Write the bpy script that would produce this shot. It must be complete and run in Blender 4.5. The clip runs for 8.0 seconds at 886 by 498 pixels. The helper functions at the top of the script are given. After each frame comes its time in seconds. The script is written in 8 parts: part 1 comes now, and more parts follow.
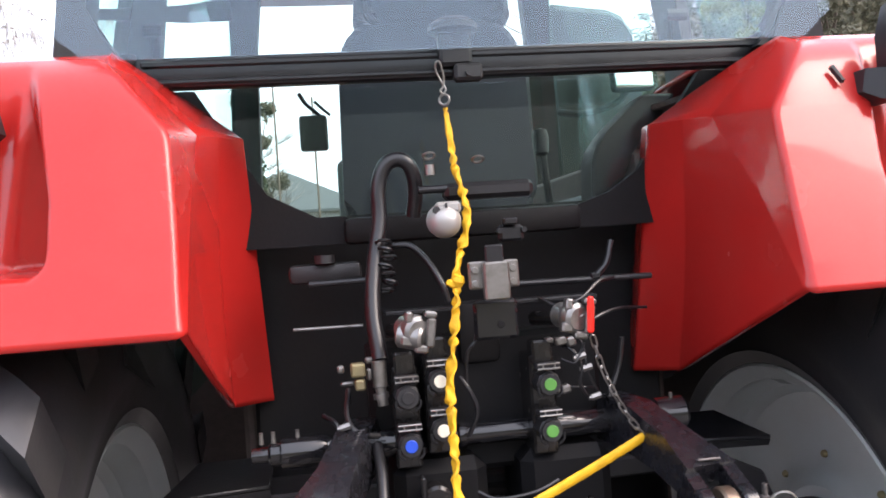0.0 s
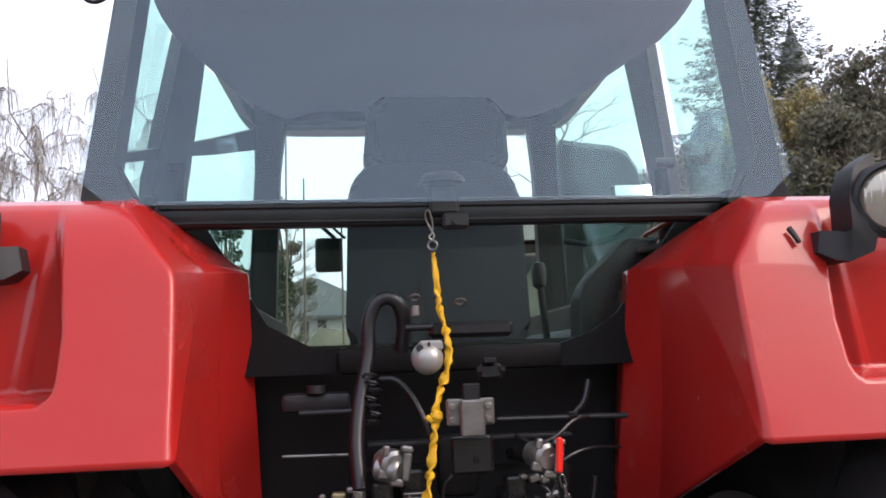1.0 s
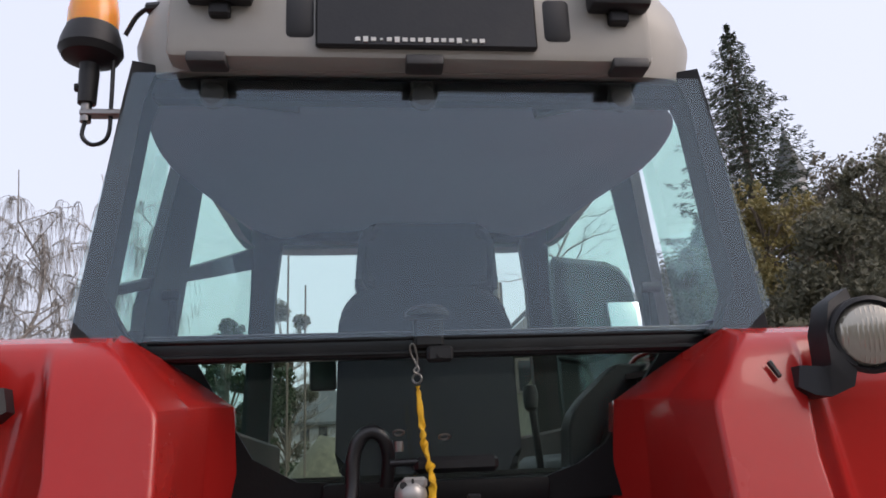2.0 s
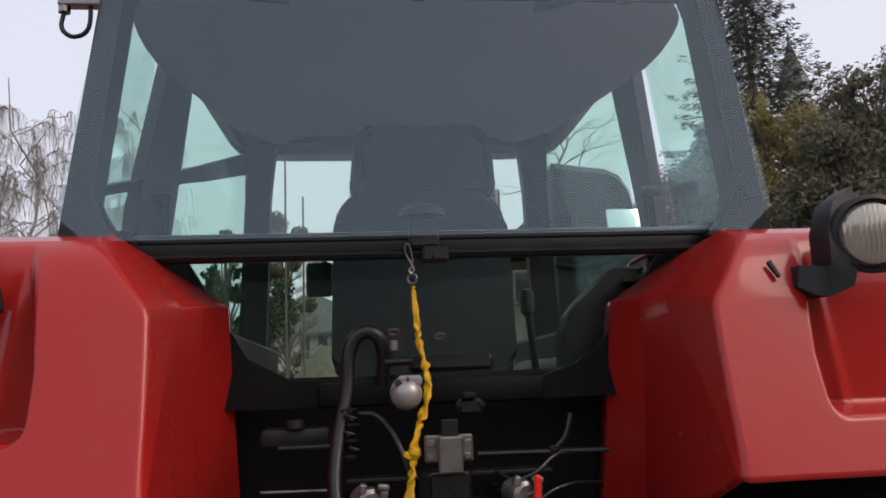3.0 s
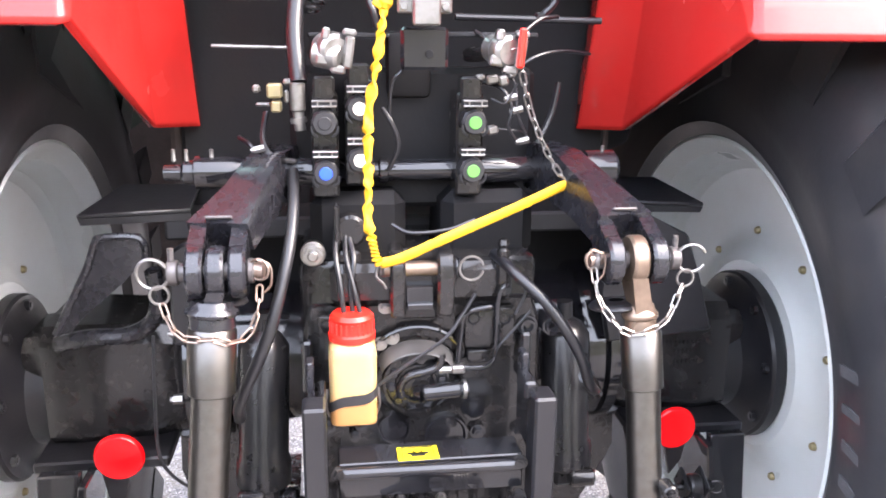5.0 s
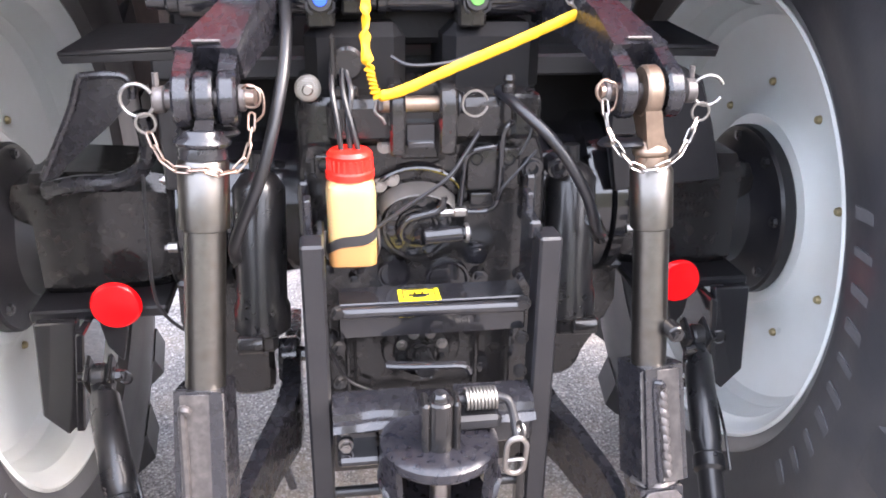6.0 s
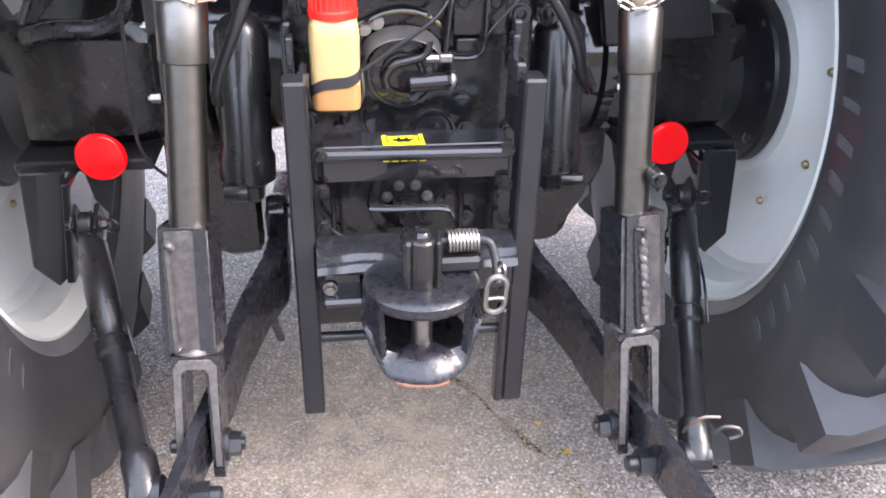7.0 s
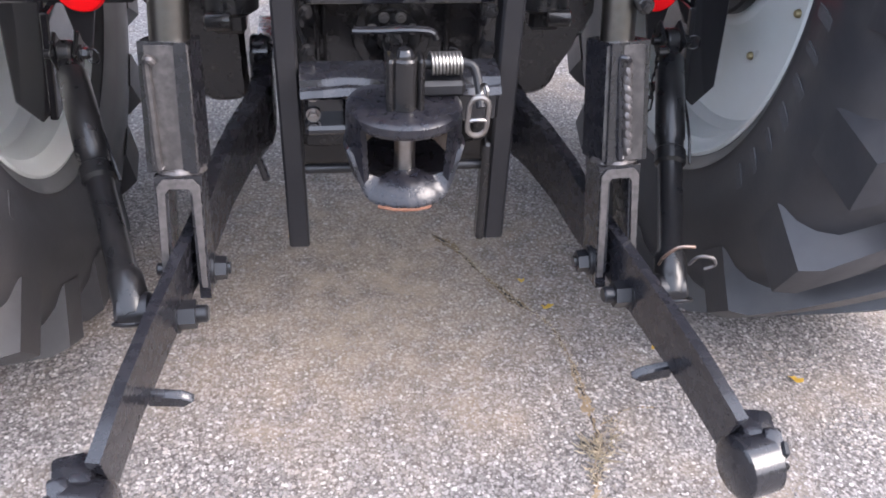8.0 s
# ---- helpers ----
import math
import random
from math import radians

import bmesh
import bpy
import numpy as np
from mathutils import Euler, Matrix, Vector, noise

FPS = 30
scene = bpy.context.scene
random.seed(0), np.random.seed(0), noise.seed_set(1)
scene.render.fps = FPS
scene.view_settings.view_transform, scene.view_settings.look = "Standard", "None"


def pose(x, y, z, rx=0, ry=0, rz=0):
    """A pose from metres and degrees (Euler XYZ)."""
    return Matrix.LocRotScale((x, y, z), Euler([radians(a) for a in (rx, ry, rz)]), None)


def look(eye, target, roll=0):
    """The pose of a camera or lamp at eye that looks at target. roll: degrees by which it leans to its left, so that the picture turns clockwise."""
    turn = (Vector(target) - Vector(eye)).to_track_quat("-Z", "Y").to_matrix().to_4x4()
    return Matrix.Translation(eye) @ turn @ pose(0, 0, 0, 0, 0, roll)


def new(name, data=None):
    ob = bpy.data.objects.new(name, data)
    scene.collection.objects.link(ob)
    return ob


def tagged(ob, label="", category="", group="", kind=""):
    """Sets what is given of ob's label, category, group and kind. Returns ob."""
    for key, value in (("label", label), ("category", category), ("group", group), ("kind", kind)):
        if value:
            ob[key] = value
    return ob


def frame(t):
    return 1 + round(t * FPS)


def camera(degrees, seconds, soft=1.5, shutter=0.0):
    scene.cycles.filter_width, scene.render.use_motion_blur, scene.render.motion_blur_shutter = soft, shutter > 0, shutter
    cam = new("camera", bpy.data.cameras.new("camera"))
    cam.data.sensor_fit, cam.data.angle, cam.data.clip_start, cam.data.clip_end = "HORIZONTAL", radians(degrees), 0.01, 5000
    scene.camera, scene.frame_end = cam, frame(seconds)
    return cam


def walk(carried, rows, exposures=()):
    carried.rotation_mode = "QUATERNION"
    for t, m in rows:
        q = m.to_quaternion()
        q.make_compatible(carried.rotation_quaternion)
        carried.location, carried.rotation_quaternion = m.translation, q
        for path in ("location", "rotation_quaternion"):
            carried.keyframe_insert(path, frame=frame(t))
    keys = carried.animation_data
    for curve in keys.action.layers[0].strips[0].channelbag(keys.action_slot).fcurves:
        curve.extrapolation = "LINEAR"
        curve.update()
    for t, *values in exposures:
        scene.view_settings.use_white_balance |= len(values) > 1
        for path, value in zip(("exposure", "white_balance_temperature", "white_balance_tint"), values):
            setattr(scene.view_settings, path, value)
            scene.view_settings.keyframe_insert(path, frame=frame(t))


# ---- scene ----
cam = camera(57.4, 8.0, soft=1.75)
PATH = [
    (0, (-0.262, 0.157, 1.671), (0.018, 2.137, 1.678), -4.1),
    (0.2, (-0.225, 0.113, 1.685), (0.013, 2.098, 1.748), -3.7),
    (0.5, (-0.197, 0.064, 1.701), (0.025, 2.049, 1.817), -3.0),
    (0.7, (-0.197, 0.050, 1.707), (0.032, 2.031, 1.853), -2.6),
    (1, (-0.197, 0.041, 1.715), (0.028, 2.009, 1.992), -2.1),
    (1.5, (-0.186, 0.01, 1.749), (0.034, 1.935, 2.245), -2.3),
    (1.7, (-0.173, 0.0, 1.766), (0.047, 1.917, 2.294), -2.3),
    (2.8, (-0.156, 0.016, 1.762), (0.066, 1.961, 2.17), -2.4),
    (3, (-0.155, 0.037, 1.747), (0.067, 2.0, 2.063), -2.2),
    (3.5, (-0.168, 0.098, 1.702), (0.087, 2.081, 1.748), -0.9),
    (3.7, (-0.169, 0.119, 1.681), (0.098, 2.101, 1.619), -0.5),
    (4, (-0.169, 0.147, 1.65), (0.11, 2.114, 1.418), 0.2),
    (4.2, (-0.168, 0.161, 1.633), (0.116, 2.116, 1.32), 0.4),
    (5.3, (-0.15, 0.197, 1.552), (0.131, 2.091, 0.976), 0.6),
    (5.5, (-0.15, 0.203, 1.536), (0.13, 2.082, 0.91), 0.6),
    (5.7, (-0.151, 0.210, 1.515), (0.126, 2.071, 0.838), 0.7),
    (5.9, (-0.153, 0.214, 1.492), (0.124, 2.055, 0.761), 0.8),
    (6, (-0.153, 0.215, 1.482), (0.123, 2.04, 0.713), 0.8),
    (6.5, (-0.147, 0.209, 1.444), (0.125, 1.984, 0.564), 1.0),
    (6.7, (-0.142, 0.198, 1.427), (0.127, 1.956, 0.511), 1.2),
    (7, (-0.136, 0.173, 1.4), (0.135, 1.895, 0.42), 1.6),
    (7.2, (-0.133, 0.154, 1.383), (0.139, 1.855, 0.367), 1.9),
    (7.5, (-0.131, 0.129, 1.358), (0.142, 1.803, 0.297), 2.3),
    (7.7, (-0.130, 0.116, 1.338), (0.144, 1.765, 0.240), 2.6),
    (8, (-0.127, 0.1, 1.306), (0.15, 1.692, 0.127), 3.0),
]
EXPOSURES = [(0, 2.75, 6650, 19), (0.5, 2.1, 6650, 19), (1.0, 1.9, 6650, 19), (1.7, 1.3, 6650, 19), (3.0, 1.0, 7000, 19), (3.5, 2.0, 6650, 19), (4.0, 3.2, 6500, 19), (5.5, 4.5, 6500, 19), (6.0, 4.3, 6500, 19), (7.0, 3.9, 6300, 18), (7.5, 3.8, 6250, 18), (8.0, 3.22, 6200, 18)]
walk(cam, [(t, look(eye, target, roll)) for t, eye, target, roll in PATH], EXPOSURES)

# ---- light ----
SUN_ELEV, SUN_AZ = 42.0, 118.0          # degrees; a veiled sun to the tractor's right
world = bpy.data.worlds.new("world")
scene.world = world
world.use_nodes = True
wn, wl = world.node_tree.nodes, world.node_tree.links
sky = wn.new("ShaderNodeTexSky")
sky.sky_type = 'NISHITA'
sky.sun_disc = False
sky.sun_elevation, sky.sun_rotation = radians(SUN_ELEV), radians(SUN_AZ)
sky.air_density, sky.dust_density, sky.ozone_density = 0.9, 9.0, 1.0
veil = wn.new("ShaderNodeMix")                # an even layer of cloud over the clear sky
veil.data_type = 'RGBA'
veil.inputs["Factor"].default_value = 0.88
veil.inputs["B"].default_value = (2.52, 2.84, 3.28, 1)
wl.new(sky.outputs[0], veil.inputs["A"])
wl.new(veil.outputs["Result"], wn["Background"].inputs[0])
wn["Background"].inputs[1].default_value = 0.15
sun = new("sun", bpy.data.lights.new("sun", "SUN"))
sun.data.energy, sun.data.angle, sun.data.color = 0.45, radians(34), (1.0, 0.92, 0.82)
sd = Vector((math.sin(radians(SUN_AZ)) * math.cos(radians(SUN_ELEV)), math.cos(radians(SUN_AZ)) * math.cos(radians(SUN_ELEV)), math.sin(radians(SUN_ELEV))))
sun.matrix_world = look(sd * 40, (0, 0, 0))


# ---- materials ----
def material(name, color, rough=0.5, metal=0.0, coat=0.0, vary=0.15, scale=30.0, bump=0.0, bump_scale=120.0, dirt=None, dirt_amount=0.0, dirt_scale=6.0, rough_vary=0.1, spec=0.5, coat_rough=0.05):
    """A principled paint, metal or plastic with grain at two scales, stains of another colour and fine relief."""
    m = bpy.data.materials.new(name)
    m.use_nodes = True
    n, l = m.node_tree.nodes, m.node_tree.links
    b = n["Principled BSDF"]
    b.inputs["Metallic"].default_value = metal
    b.inputs["Coat Weight"].default_value = coat
    b.inputs["Coat Roughness"].default_value = coat_rough
    b.inputs["Specular IOR Level"].default_value = spec
    tc = n.new("ShaderNodeTexCoord")
    fine, broad = n.new("ShaderNodeTexNoise"), n.new("ShaderNodeTexNoise")
    for tex, s, d in ((fine, scale, 6.0), (broad, dirt_scale, 4.0)):
        tex.inputs["Scale"].default_value, tex.inputs["Detail"].default_value = s, d
        l.new(tc.outputs["Object"], tex.inputs["Vector"])
    ramp = n.new("ShaderNodeMapRange")
    ramp.inputs["To Min"].default_value, ramp.inputs["To Max"].default_value = 1 - vary, 1 + vary
    l.new(fine.outputs["Fac"], ramp.inputs["Value"])
    mul = n.new("ShaderNodeMix")
    mul.data_type, mul.blend_type = 'RGBA', 'MULTIPLY'
    mul.inputs["Factor"].default_value = 1.0
    mul.inputs["A"].default_value = (*color, 1)
    l.new(ramp.outputs["Result"], mul.inputs["B"])
    out = mul.outputs["Result"]
    if dirt:
        edge = n.new("ShaderNodeMapRange")
        edge.inputs["From Min"].default_value, edge.inputs["From Max"].default_value = 0.45, 0.75
        edge.inputs["To Max"].default_value = dirt_amount
        l.new(broad.outputs["Fac"], edge.inputs["Value"])
        mix = n.new("ShaderNodeMix")
        mix.data_type = 'RGBA'
        mix.inputs["B"].default_value = (*dirt, 1)
        l.new(edge.outputs["Result"], mix.inputs["Factor"])
        l.new(out, mix.inputs["A"])
        out = mix.outputs["Result"]
    l.new(out, b.inputs["Base Color"])
    rr = n.new("ShaderNodeMapRange")
    rr.inputs["To Min"].default_value, rr.inputs["To Max"].default_value = max(0.02, rough - rough_vary), min(1.0, rough + rough_vary)
    l.new(broad.outputs["Fac"], rr.inputs["Value"])
    l.new(rr.outputs["Result"], b.inputs["Roughness"])
    if bump:
        bt = n.new("ShaderNodeTexNoise")
        bt.inputs["Scale"].default_value, bt.inputs["Detail"].default_value = bump_scale, 5.0
        l.new(tc.outputs["Object"], bt.inputs["Vector"])
        bp = n.new("ShaderNodeBump")
        bp.inputs["Strength"].default_value, bp.inputs["Distance"].default_value = bump, 0.004
        l.new(bt.outputs["Fac"], bp.inputs["Height"])
        l.new(bp.outputs["Normal"], b.inputs["Normal"])
    return m


RED = material("red_paint", (0.39, 0.017, 0.014), 0.26, spec=0.22, coat=0.4, vary=0.03, scale=60, rough_vary=0.05, coat_rough=0.04, dirt=(0.27, 0.08, 0.065), dirt_amount=0.10, bump=0.01, bump_scale=25)
BLACK = material("black_gloss_paint", (0.010, 0.010, 0.012), 0.15, spec=0.2, coat=0.8, coat_rough=0.05, vary=0.3, scale=50, dirt=(0.034, 0.029, 0.025), dirt_amount=0.22, dirt_scale=36, rough_vary=0.08, bump=0.04, bump_scale=45)
CAST = material("black_cast_iron", (0.011, 0.0105, 0.011), 0.24, spec=0.2, coat=0.5, coat_rough=0.10, vary=0.35, scale=90, dirt=(0.034, 0.028, 0.024), dirt_amount=0.28, dirt_scale=40, rough_vary=0.10, bump=0.16, bump_scale=55)
SATIN = material("black_satin", (0.009, 0.009, 0.011), 0.36, coat=0.12, vary=0.25, scale=40, dirt=(0.030, 0.027, 0.025), dirt_amount=0.25, dirt_scale=10, rough_vary=0.12, bump=0.08, spec=0.4)
# blackest of the blacks: puts the shade on sheltered parts into their colour
DEEP_BLACK = material("deep_black", (0.005, 0.005, 0.006), 0.6, vary=0.3, scale=40, dirt=(0.010, 0.009, 0.008), dirt_amount=0.6, dirt_scale=9, bump=0.1, spec=0.2)
# dark liner lightened to brown: glare haze in the wheel wells, put into colour
HAZED = material("hazed_liner", (0.085, 0.064, 0.058), 0.75, vary=0.3, scale=40, dirt=(0.14, 0.11, 0.10), dirt_amount=0.6, dirt_scale=5, bump=0.1, spec=0.3)
MATT = material("black_plastic", (0.009, 0.009, 0.011), 0.55, vary=0.2, scale=80, dirt=(0.035, 0.032, 0.03), dirt_amount=0.25, bump=0.03, bump_scale=300)
RUBBER = material("tyre_rubber", (0.028, 0.028, 0.031), 0.36, spec=0.5, vary=0.25, scale=45, dirt=(0.062, 0.058, 0.054), dirt_amount=0.40, dirt_scale=9, bump=0.06, bump_scale=120)
HOSE = material("hose_rubber", (0.009, 0.009, 0.011), 0.34, vary=0.2, scale=60, dirt=(0.032, 0.030, 0.028), dirt_amount=0.25, dirt_scale=20)
RIM = material("grey_rim_paint", (0.54, 0.575, 0.575), 0.30, vary=0.03, scale=30, dirt=(0.50, 0.485, 0.43), dirt_amount=0.5, dirt_scale=4, rough_vary=0.08, bump=0.02, bump_scale=40)
STEEL = material("worn_steel", (0.28, 0.265, 0.255), 0.34, metal=1.0, vary=0.2, scale=90, dirt=(0.20, 0.13, 0.08), dirt_amount=0.4, dirt_scale=25, rough_vary=0.14, bump=0.06, bump_scale=200)
CHROME = material("bare_steel_tube", (0.140, 0.133, 0.125), 0.33, metal=1.0, vary=0.25, scale=120, dirt=(0.085, 0.07, 0.055), dirt_amount=0.45, dirt_scale=60, rough_vary=0.10)
WORN = material("worn_bare_edge", (0.105, 0.096, 0.094), 0.42, metal=0.5, vary=0.35, scale=90, dirt=(0.045, 0.040, 0.040), dirt_amount=0.7, dirt_scale=110, rough_vary=0.15, bump=0.1)
GREYPLATE = material("dusty_grey_plate", (0.045, 0.043, 0.042), 0.40, vary=0.25, scale=40, dirt=(0.075, 0.068, 0.062), dirt_amount=0.5, dirt_scale=20, bump=0.05)
LINK = material("black_link_paint", (0.012, 0.012, 0.015), 0.27, spec=0.3, coat=0.6, coat_rough=0.10, vary=0.3, scale=60, dirt=(0.032, 0.029, 0.028), dirt_amount=0.12, dirt_scale=60, rough_vary=0.10, bump=0.06, bump_scale=60)
SLEEVE = material("grey_painted_sleeve", (0.050, 0.046, 0.046), 0.34, metal=0.4, vary=0.4, scale=120, dirt=(0.115, 0.105, 0.100), dirt_amount=0.7, dirt_scale=55, rough_vary=0.15, bump=0.1)
ALLOY = material("grey_alloy", (0.34, 0.33, 0.32), 0.35, metal=0.4, vary=0.12, scale=60, dirt=(0.20, 0.19, 0.17), dirt_amount=0.4, dirt_scale=30)
ZINC = material("zinc_plated", (0.27, 0.26, 0.25), 0.34, metal=0.85, vary=0.18, scale=80, dirt=(0.10, 0.09, 0.08), dirt_amount=0.7, dirt_scale=45, bump=0.03)
BRASS = material("yellow_zinc", (0.32, 0.27, 0.15), 0.4, metal=0.7, vary=0.2, scale=80, dirt=(0.12, 0.10, 0.07), dirt_amount=0.5, dirt_scale=40)
RUSTY = material("rusty_chain_steel", (0.235, 0.178, 0.148), 0.40, metal=0.8, vary=0.25, scale=150, dirt=(0.26, 0.13, 0.08), dirt_amount=0.6, dirt_scale=40)
RUST = material("flaky_rust", (0.15, 0.068, 0.040), 0.85, vary=0.4, scale=200, dirt=(0.12, 0.05, 0.03), dirt_amount=0.7, dirt_scale=80)
YELLOW = material("yellow_webbing", (0.68, 0.37, 0.004), 0.65, vary=0.12, scale=200, dirt=(0.40, 0.20, 0.01), dirt_amount=0.6, dirt_scale=45, bump=0.35, bump_scale=350)
REDCAP = material("red_plastic", (0.85, 0.018, 0.008), 0.38, vary=0.05, scale=60)
REFLECT = material("red_reflector", (0.90, 0.004, 0.006), 0.25, coat=0.5, vary=0.03, scale=300, bump=0.1, bump_scale=500)
BOTTLE = material("milky_bottle_plastic", (0.36, 0.255, 0.115), 0.42, vary=0.08, scale=15, dirt=(0.46, 0.30, 0.125), dirt_amount=0.6, dirt_scale=7)
BOTTLE.node_tree.nodes["Principled BSDF"].inputs["Subsurface Weight"].default_value = 0.4
BOTTLE.node_tree.nodes["Principled BSDF"].inputs["Subsurface Scale"].default_value = 0.02
OIL = material("oil_in_plastic", (0.33, 0.165, 0.058), 0.42, vary=0.06, scale=15)
BRONZE = material("worn_brown_eye", (0.24, 0.178, 0.135), 0.38, metal=0.8, vary=0.25, scale=80, dirt=(0.10, 0.07, 0.05), dirt_amount=0.7, dirt_scale=30)
STAY = material("oily_black_paint", (0.008, 0.008, 0.009), 0.30, spec=0.3, coat=0.32, coat_rough=0.14, vary=0.4, scale=60, dirt=(0.035, 0.031, 0.028), dirt_amount=0.15, dirt_scale=40, rough_vary=0.10, bump=0.04, bump_scale=60)
HITCH = material("oily_hitch_paint", (0.010, 0.010, 0.014), 0.30, spec=0.3, coat=0.35, coat_rough=0.16, vary=0.5, scale=90, dirt=(0.032, 0.027, 0.024), dirt_amount=0.40, dirt_scale=90, rough_vary=0.16, bump=0.40, bump_scale=90)
# brown grease, its colour raised to make up for the shade in the funnel
GREASE = material("brightened_brown_grease", (0.34, 0.26, 0.205), 0.35, vary=0.4, scale=60, dirt=(0.50, 0.41, 0.33), dirt_amount=0.6, dirt_scale=30, bump=0.15, bump_scale=60)
SCRIPT = material("faded_script", (0.048, 0.048, 0.052), 0.6, vary=0.6, scale=160)
BLUE = material("blue_plastic", (0.016, 0.07, 0.50), 0.4, vary=0.05)
GREEN = material("green_plastic", (0.08, 0.25, 0.05), 0.4, vary=0.05)
WHITE = material("cream_plastic", (0.78, 0.73, 0.60), 0.4, vary=0.05)
LABEL = material("yellow_label", (0.88, 0.66, 0.01), 0.4, vary=0.03)
INK = material("white_ink", (0.62, 0.62, 0.60), 0.5, vary=0.1)
ROOF = material("cream_roof_plastic", (0.38, 0.365, 0.335), 0.45, vary=0.05, scale=25, dirt=(0.34, 0.32, 0.28), dirt_amount=0.6, dirt_scale=5, bump=0.04)
# grey fabric; its blue is the rear glass's sky reflection put into the colour
LINER = material("sky_tinted_headliner", (0.27, 0.315, 0.40), 0.9, vary=0.1, scale=200, bump=0.02, bump_scale=400)
SEAT = material("seat_fabric", (0.034, 0.038, 0.048), 0.85, vary=0.15, scale=250, bump=0.03, bump_scale=500)
AMBER = material("amber_lens", (0.95, 0.33, 0.02), 0.2, vary=0.05, coat=0.4)
AMBER.node_tree.nodes["Principled BSDF"].inputs["Subsurface Weight"].default_value = 0.5
AMBER.node_tree.nodes["Principled BSDF"].inputs["Subsurface Scale"].default_value = 0.03
HINGE = material("grey_hinge_plastic", (0.060, 0.058, 0.058), 0.55, vary=0.1, scale=60)
MIRROR = material("mirror_silver", (0.80, 0.86, 0.90), 0.06, metal=1.0, vary=0.03, rough_vary=0.03)
LENS = material("lamp_lens", (0.42, 0.39, 0.33), 0.18, metal=0.5, vary=0.1, scale=60, coat=0.5)
BARK = material("bark", (0.13, 0.105, 0.085), 0.9, vary=0.3, scale=12, bump=0.4, bump_scale=30)
BIRCH = material("birch_twigs", (0.34, 0.31, 0.285), 0.85, vary=0.25, scale=6, dirt=(0.08, 0.06, 0.05), dirt_amount=0.8, dirt_scale=3)
PLASTER = material("pale_plaster", (0.42, 0.42, 0.42), 0.85, vary=0.06, scale=8, dirt=(0.45, 0.43, 0.40), dirt_amount=0.4, dirt_scale=1.5)
SLATE = material("grey_roof_tiles", (0.078, 0.088, 0.092), 0.6, vary=0.2, scale=6, bump=0.2, bump_scale=20)
TIMBER = material("weathered_timber", (0.16, 0.14, 0.12), 0.8, vary=0.25, scale=20)
DARKGLASS = material("window_pane", (0.03, 0.035, 0.04), 0.08, vary=0.1, coat=0.3)


def leaf_material(name, a, b):
    m = bpy.data.materials.new(name)
    m.use_nodes = True
    n, l = m.node_tree.nodes, m.node_tree.links
    geo, ramp = n.new("ShaderNodeNewGeometry"), n.new("ShaderNodeMix")
    ramp.data_type = 'RGBA'
    ramp.inputs["A"].default_value, ramp.inputs["B"].default_value = (*a, 1), (*b, 1)
    l.new(geo.outputs["Random Per Island"], ramp.inputs["Factor"])
    p = n["Principled BSDF"]
    l.new(ramp.outputs["Result"], p.inputs["Base Color"])
    p.inputs["Roughness"].default_value = 0.65
    tr, mix = n.new("ShaderNodeBsdfTranslucent"), n.new("ShaderNodeMixShader")
    l.new(ramp.outputs["Result"], tr.inputs["Color"])
    mix.inputs[0].default_value = 0.3
    l.new(p.outputs[0], mix.inputs[1])
    l.new(tr.outputs[0], mix.inputs[2])
    l.new(mix.outputs[0], n["Material Output"].inputs["Surface"])
    return m


NEEDLES = leaf_material("spruce_needles", (0.035, 0.050, 0.032), (0.075, 0.092, 0.058))
AUTUMN = leaf_material("autumn_leaves", (0.13, 0.12, 0.095), (0.23, 0.20, 0.15))
GOLDEN = leaf_material("golden_leaves", (0.16, 0.145, 0.06), (0.30, 0.24, 0.09))
HEDGE = leaf_material("hedge_leaves", (0.085, 0.088, 0.06), (0.16, 0.15, 0.10))
PINE = leaf_material("pine_needles", (0.02, 0.04, 0.02), (0.06, 0.085, 0.04))
STRAW = leaf_material("dry_grass", (0.50, 0.42, 0.30), (0.33, 0.27, 0.185))
LEAFY = leaf_material("yellow_leaf", (0.62, 0.42, 0.06), (0.50, 0.28, 0.05))


def glass_material(name, tint, gloss=1.0):
    m = bpy.data.materials.new(name)
    m.use_nodes = True
    n, l = m.node_tree.nodes, m.node_tree.links
    n.remove(n["Principled BSDF"])
    tr, gl, lw, mix = n.new("ShaderNodeBsdfTransparent"), n.new("ShaderNodeBsdfGlossy"), n.new("ShaderNodeLayerWeight"), n.new("ShaderNodeMixShader")
    tr.inputs["Color"].default_value = (*tint, 1)
    gl.inputs["Color"].default_value = (0.74, 0.87, 1.0, 1)
    gl.inputs["Roughness"].default_value = 0.02
    lw.inputs["Blend"].default_value = 0.5
    power, scale = n.new("ShaderNodeMath"), n.new("ShaderNodeMath")
    power.operation, scale.operation = 'POWER', 'MULTIPLY_ADD'
    power.inputs[1].default_value = 5.0
    scale.inputs[1].default_value, scale.inputs[2].default_value = 0.6, 0.060 * gloss
    l.new(lw.outputs["Facing"], power.inputs[0])
    l.new(power.outputs[0], scale.inputs[0])
    l.new(scale.outputs[0], mix.inputs[0])
    l.new(tr.outputs[0], mix.inputs[1])
    l.new(gl.outputs[0], mix.inputs[2])
    l.new(mix.outputs[0], n["Material Output"].inputs["Surface"])
    return m


GLASS = glass_material("tinted_cab_glass", (0.93, 0.97, 0.96), 0.9)
GLASS_LOW = glass_material("lower_cab_glass", (0.92, 0.96, 0.95), 0.4)
GLASS_SIDE = glass_material("green_side_glass", (0.80, 0.955, 0.88), 0.30)


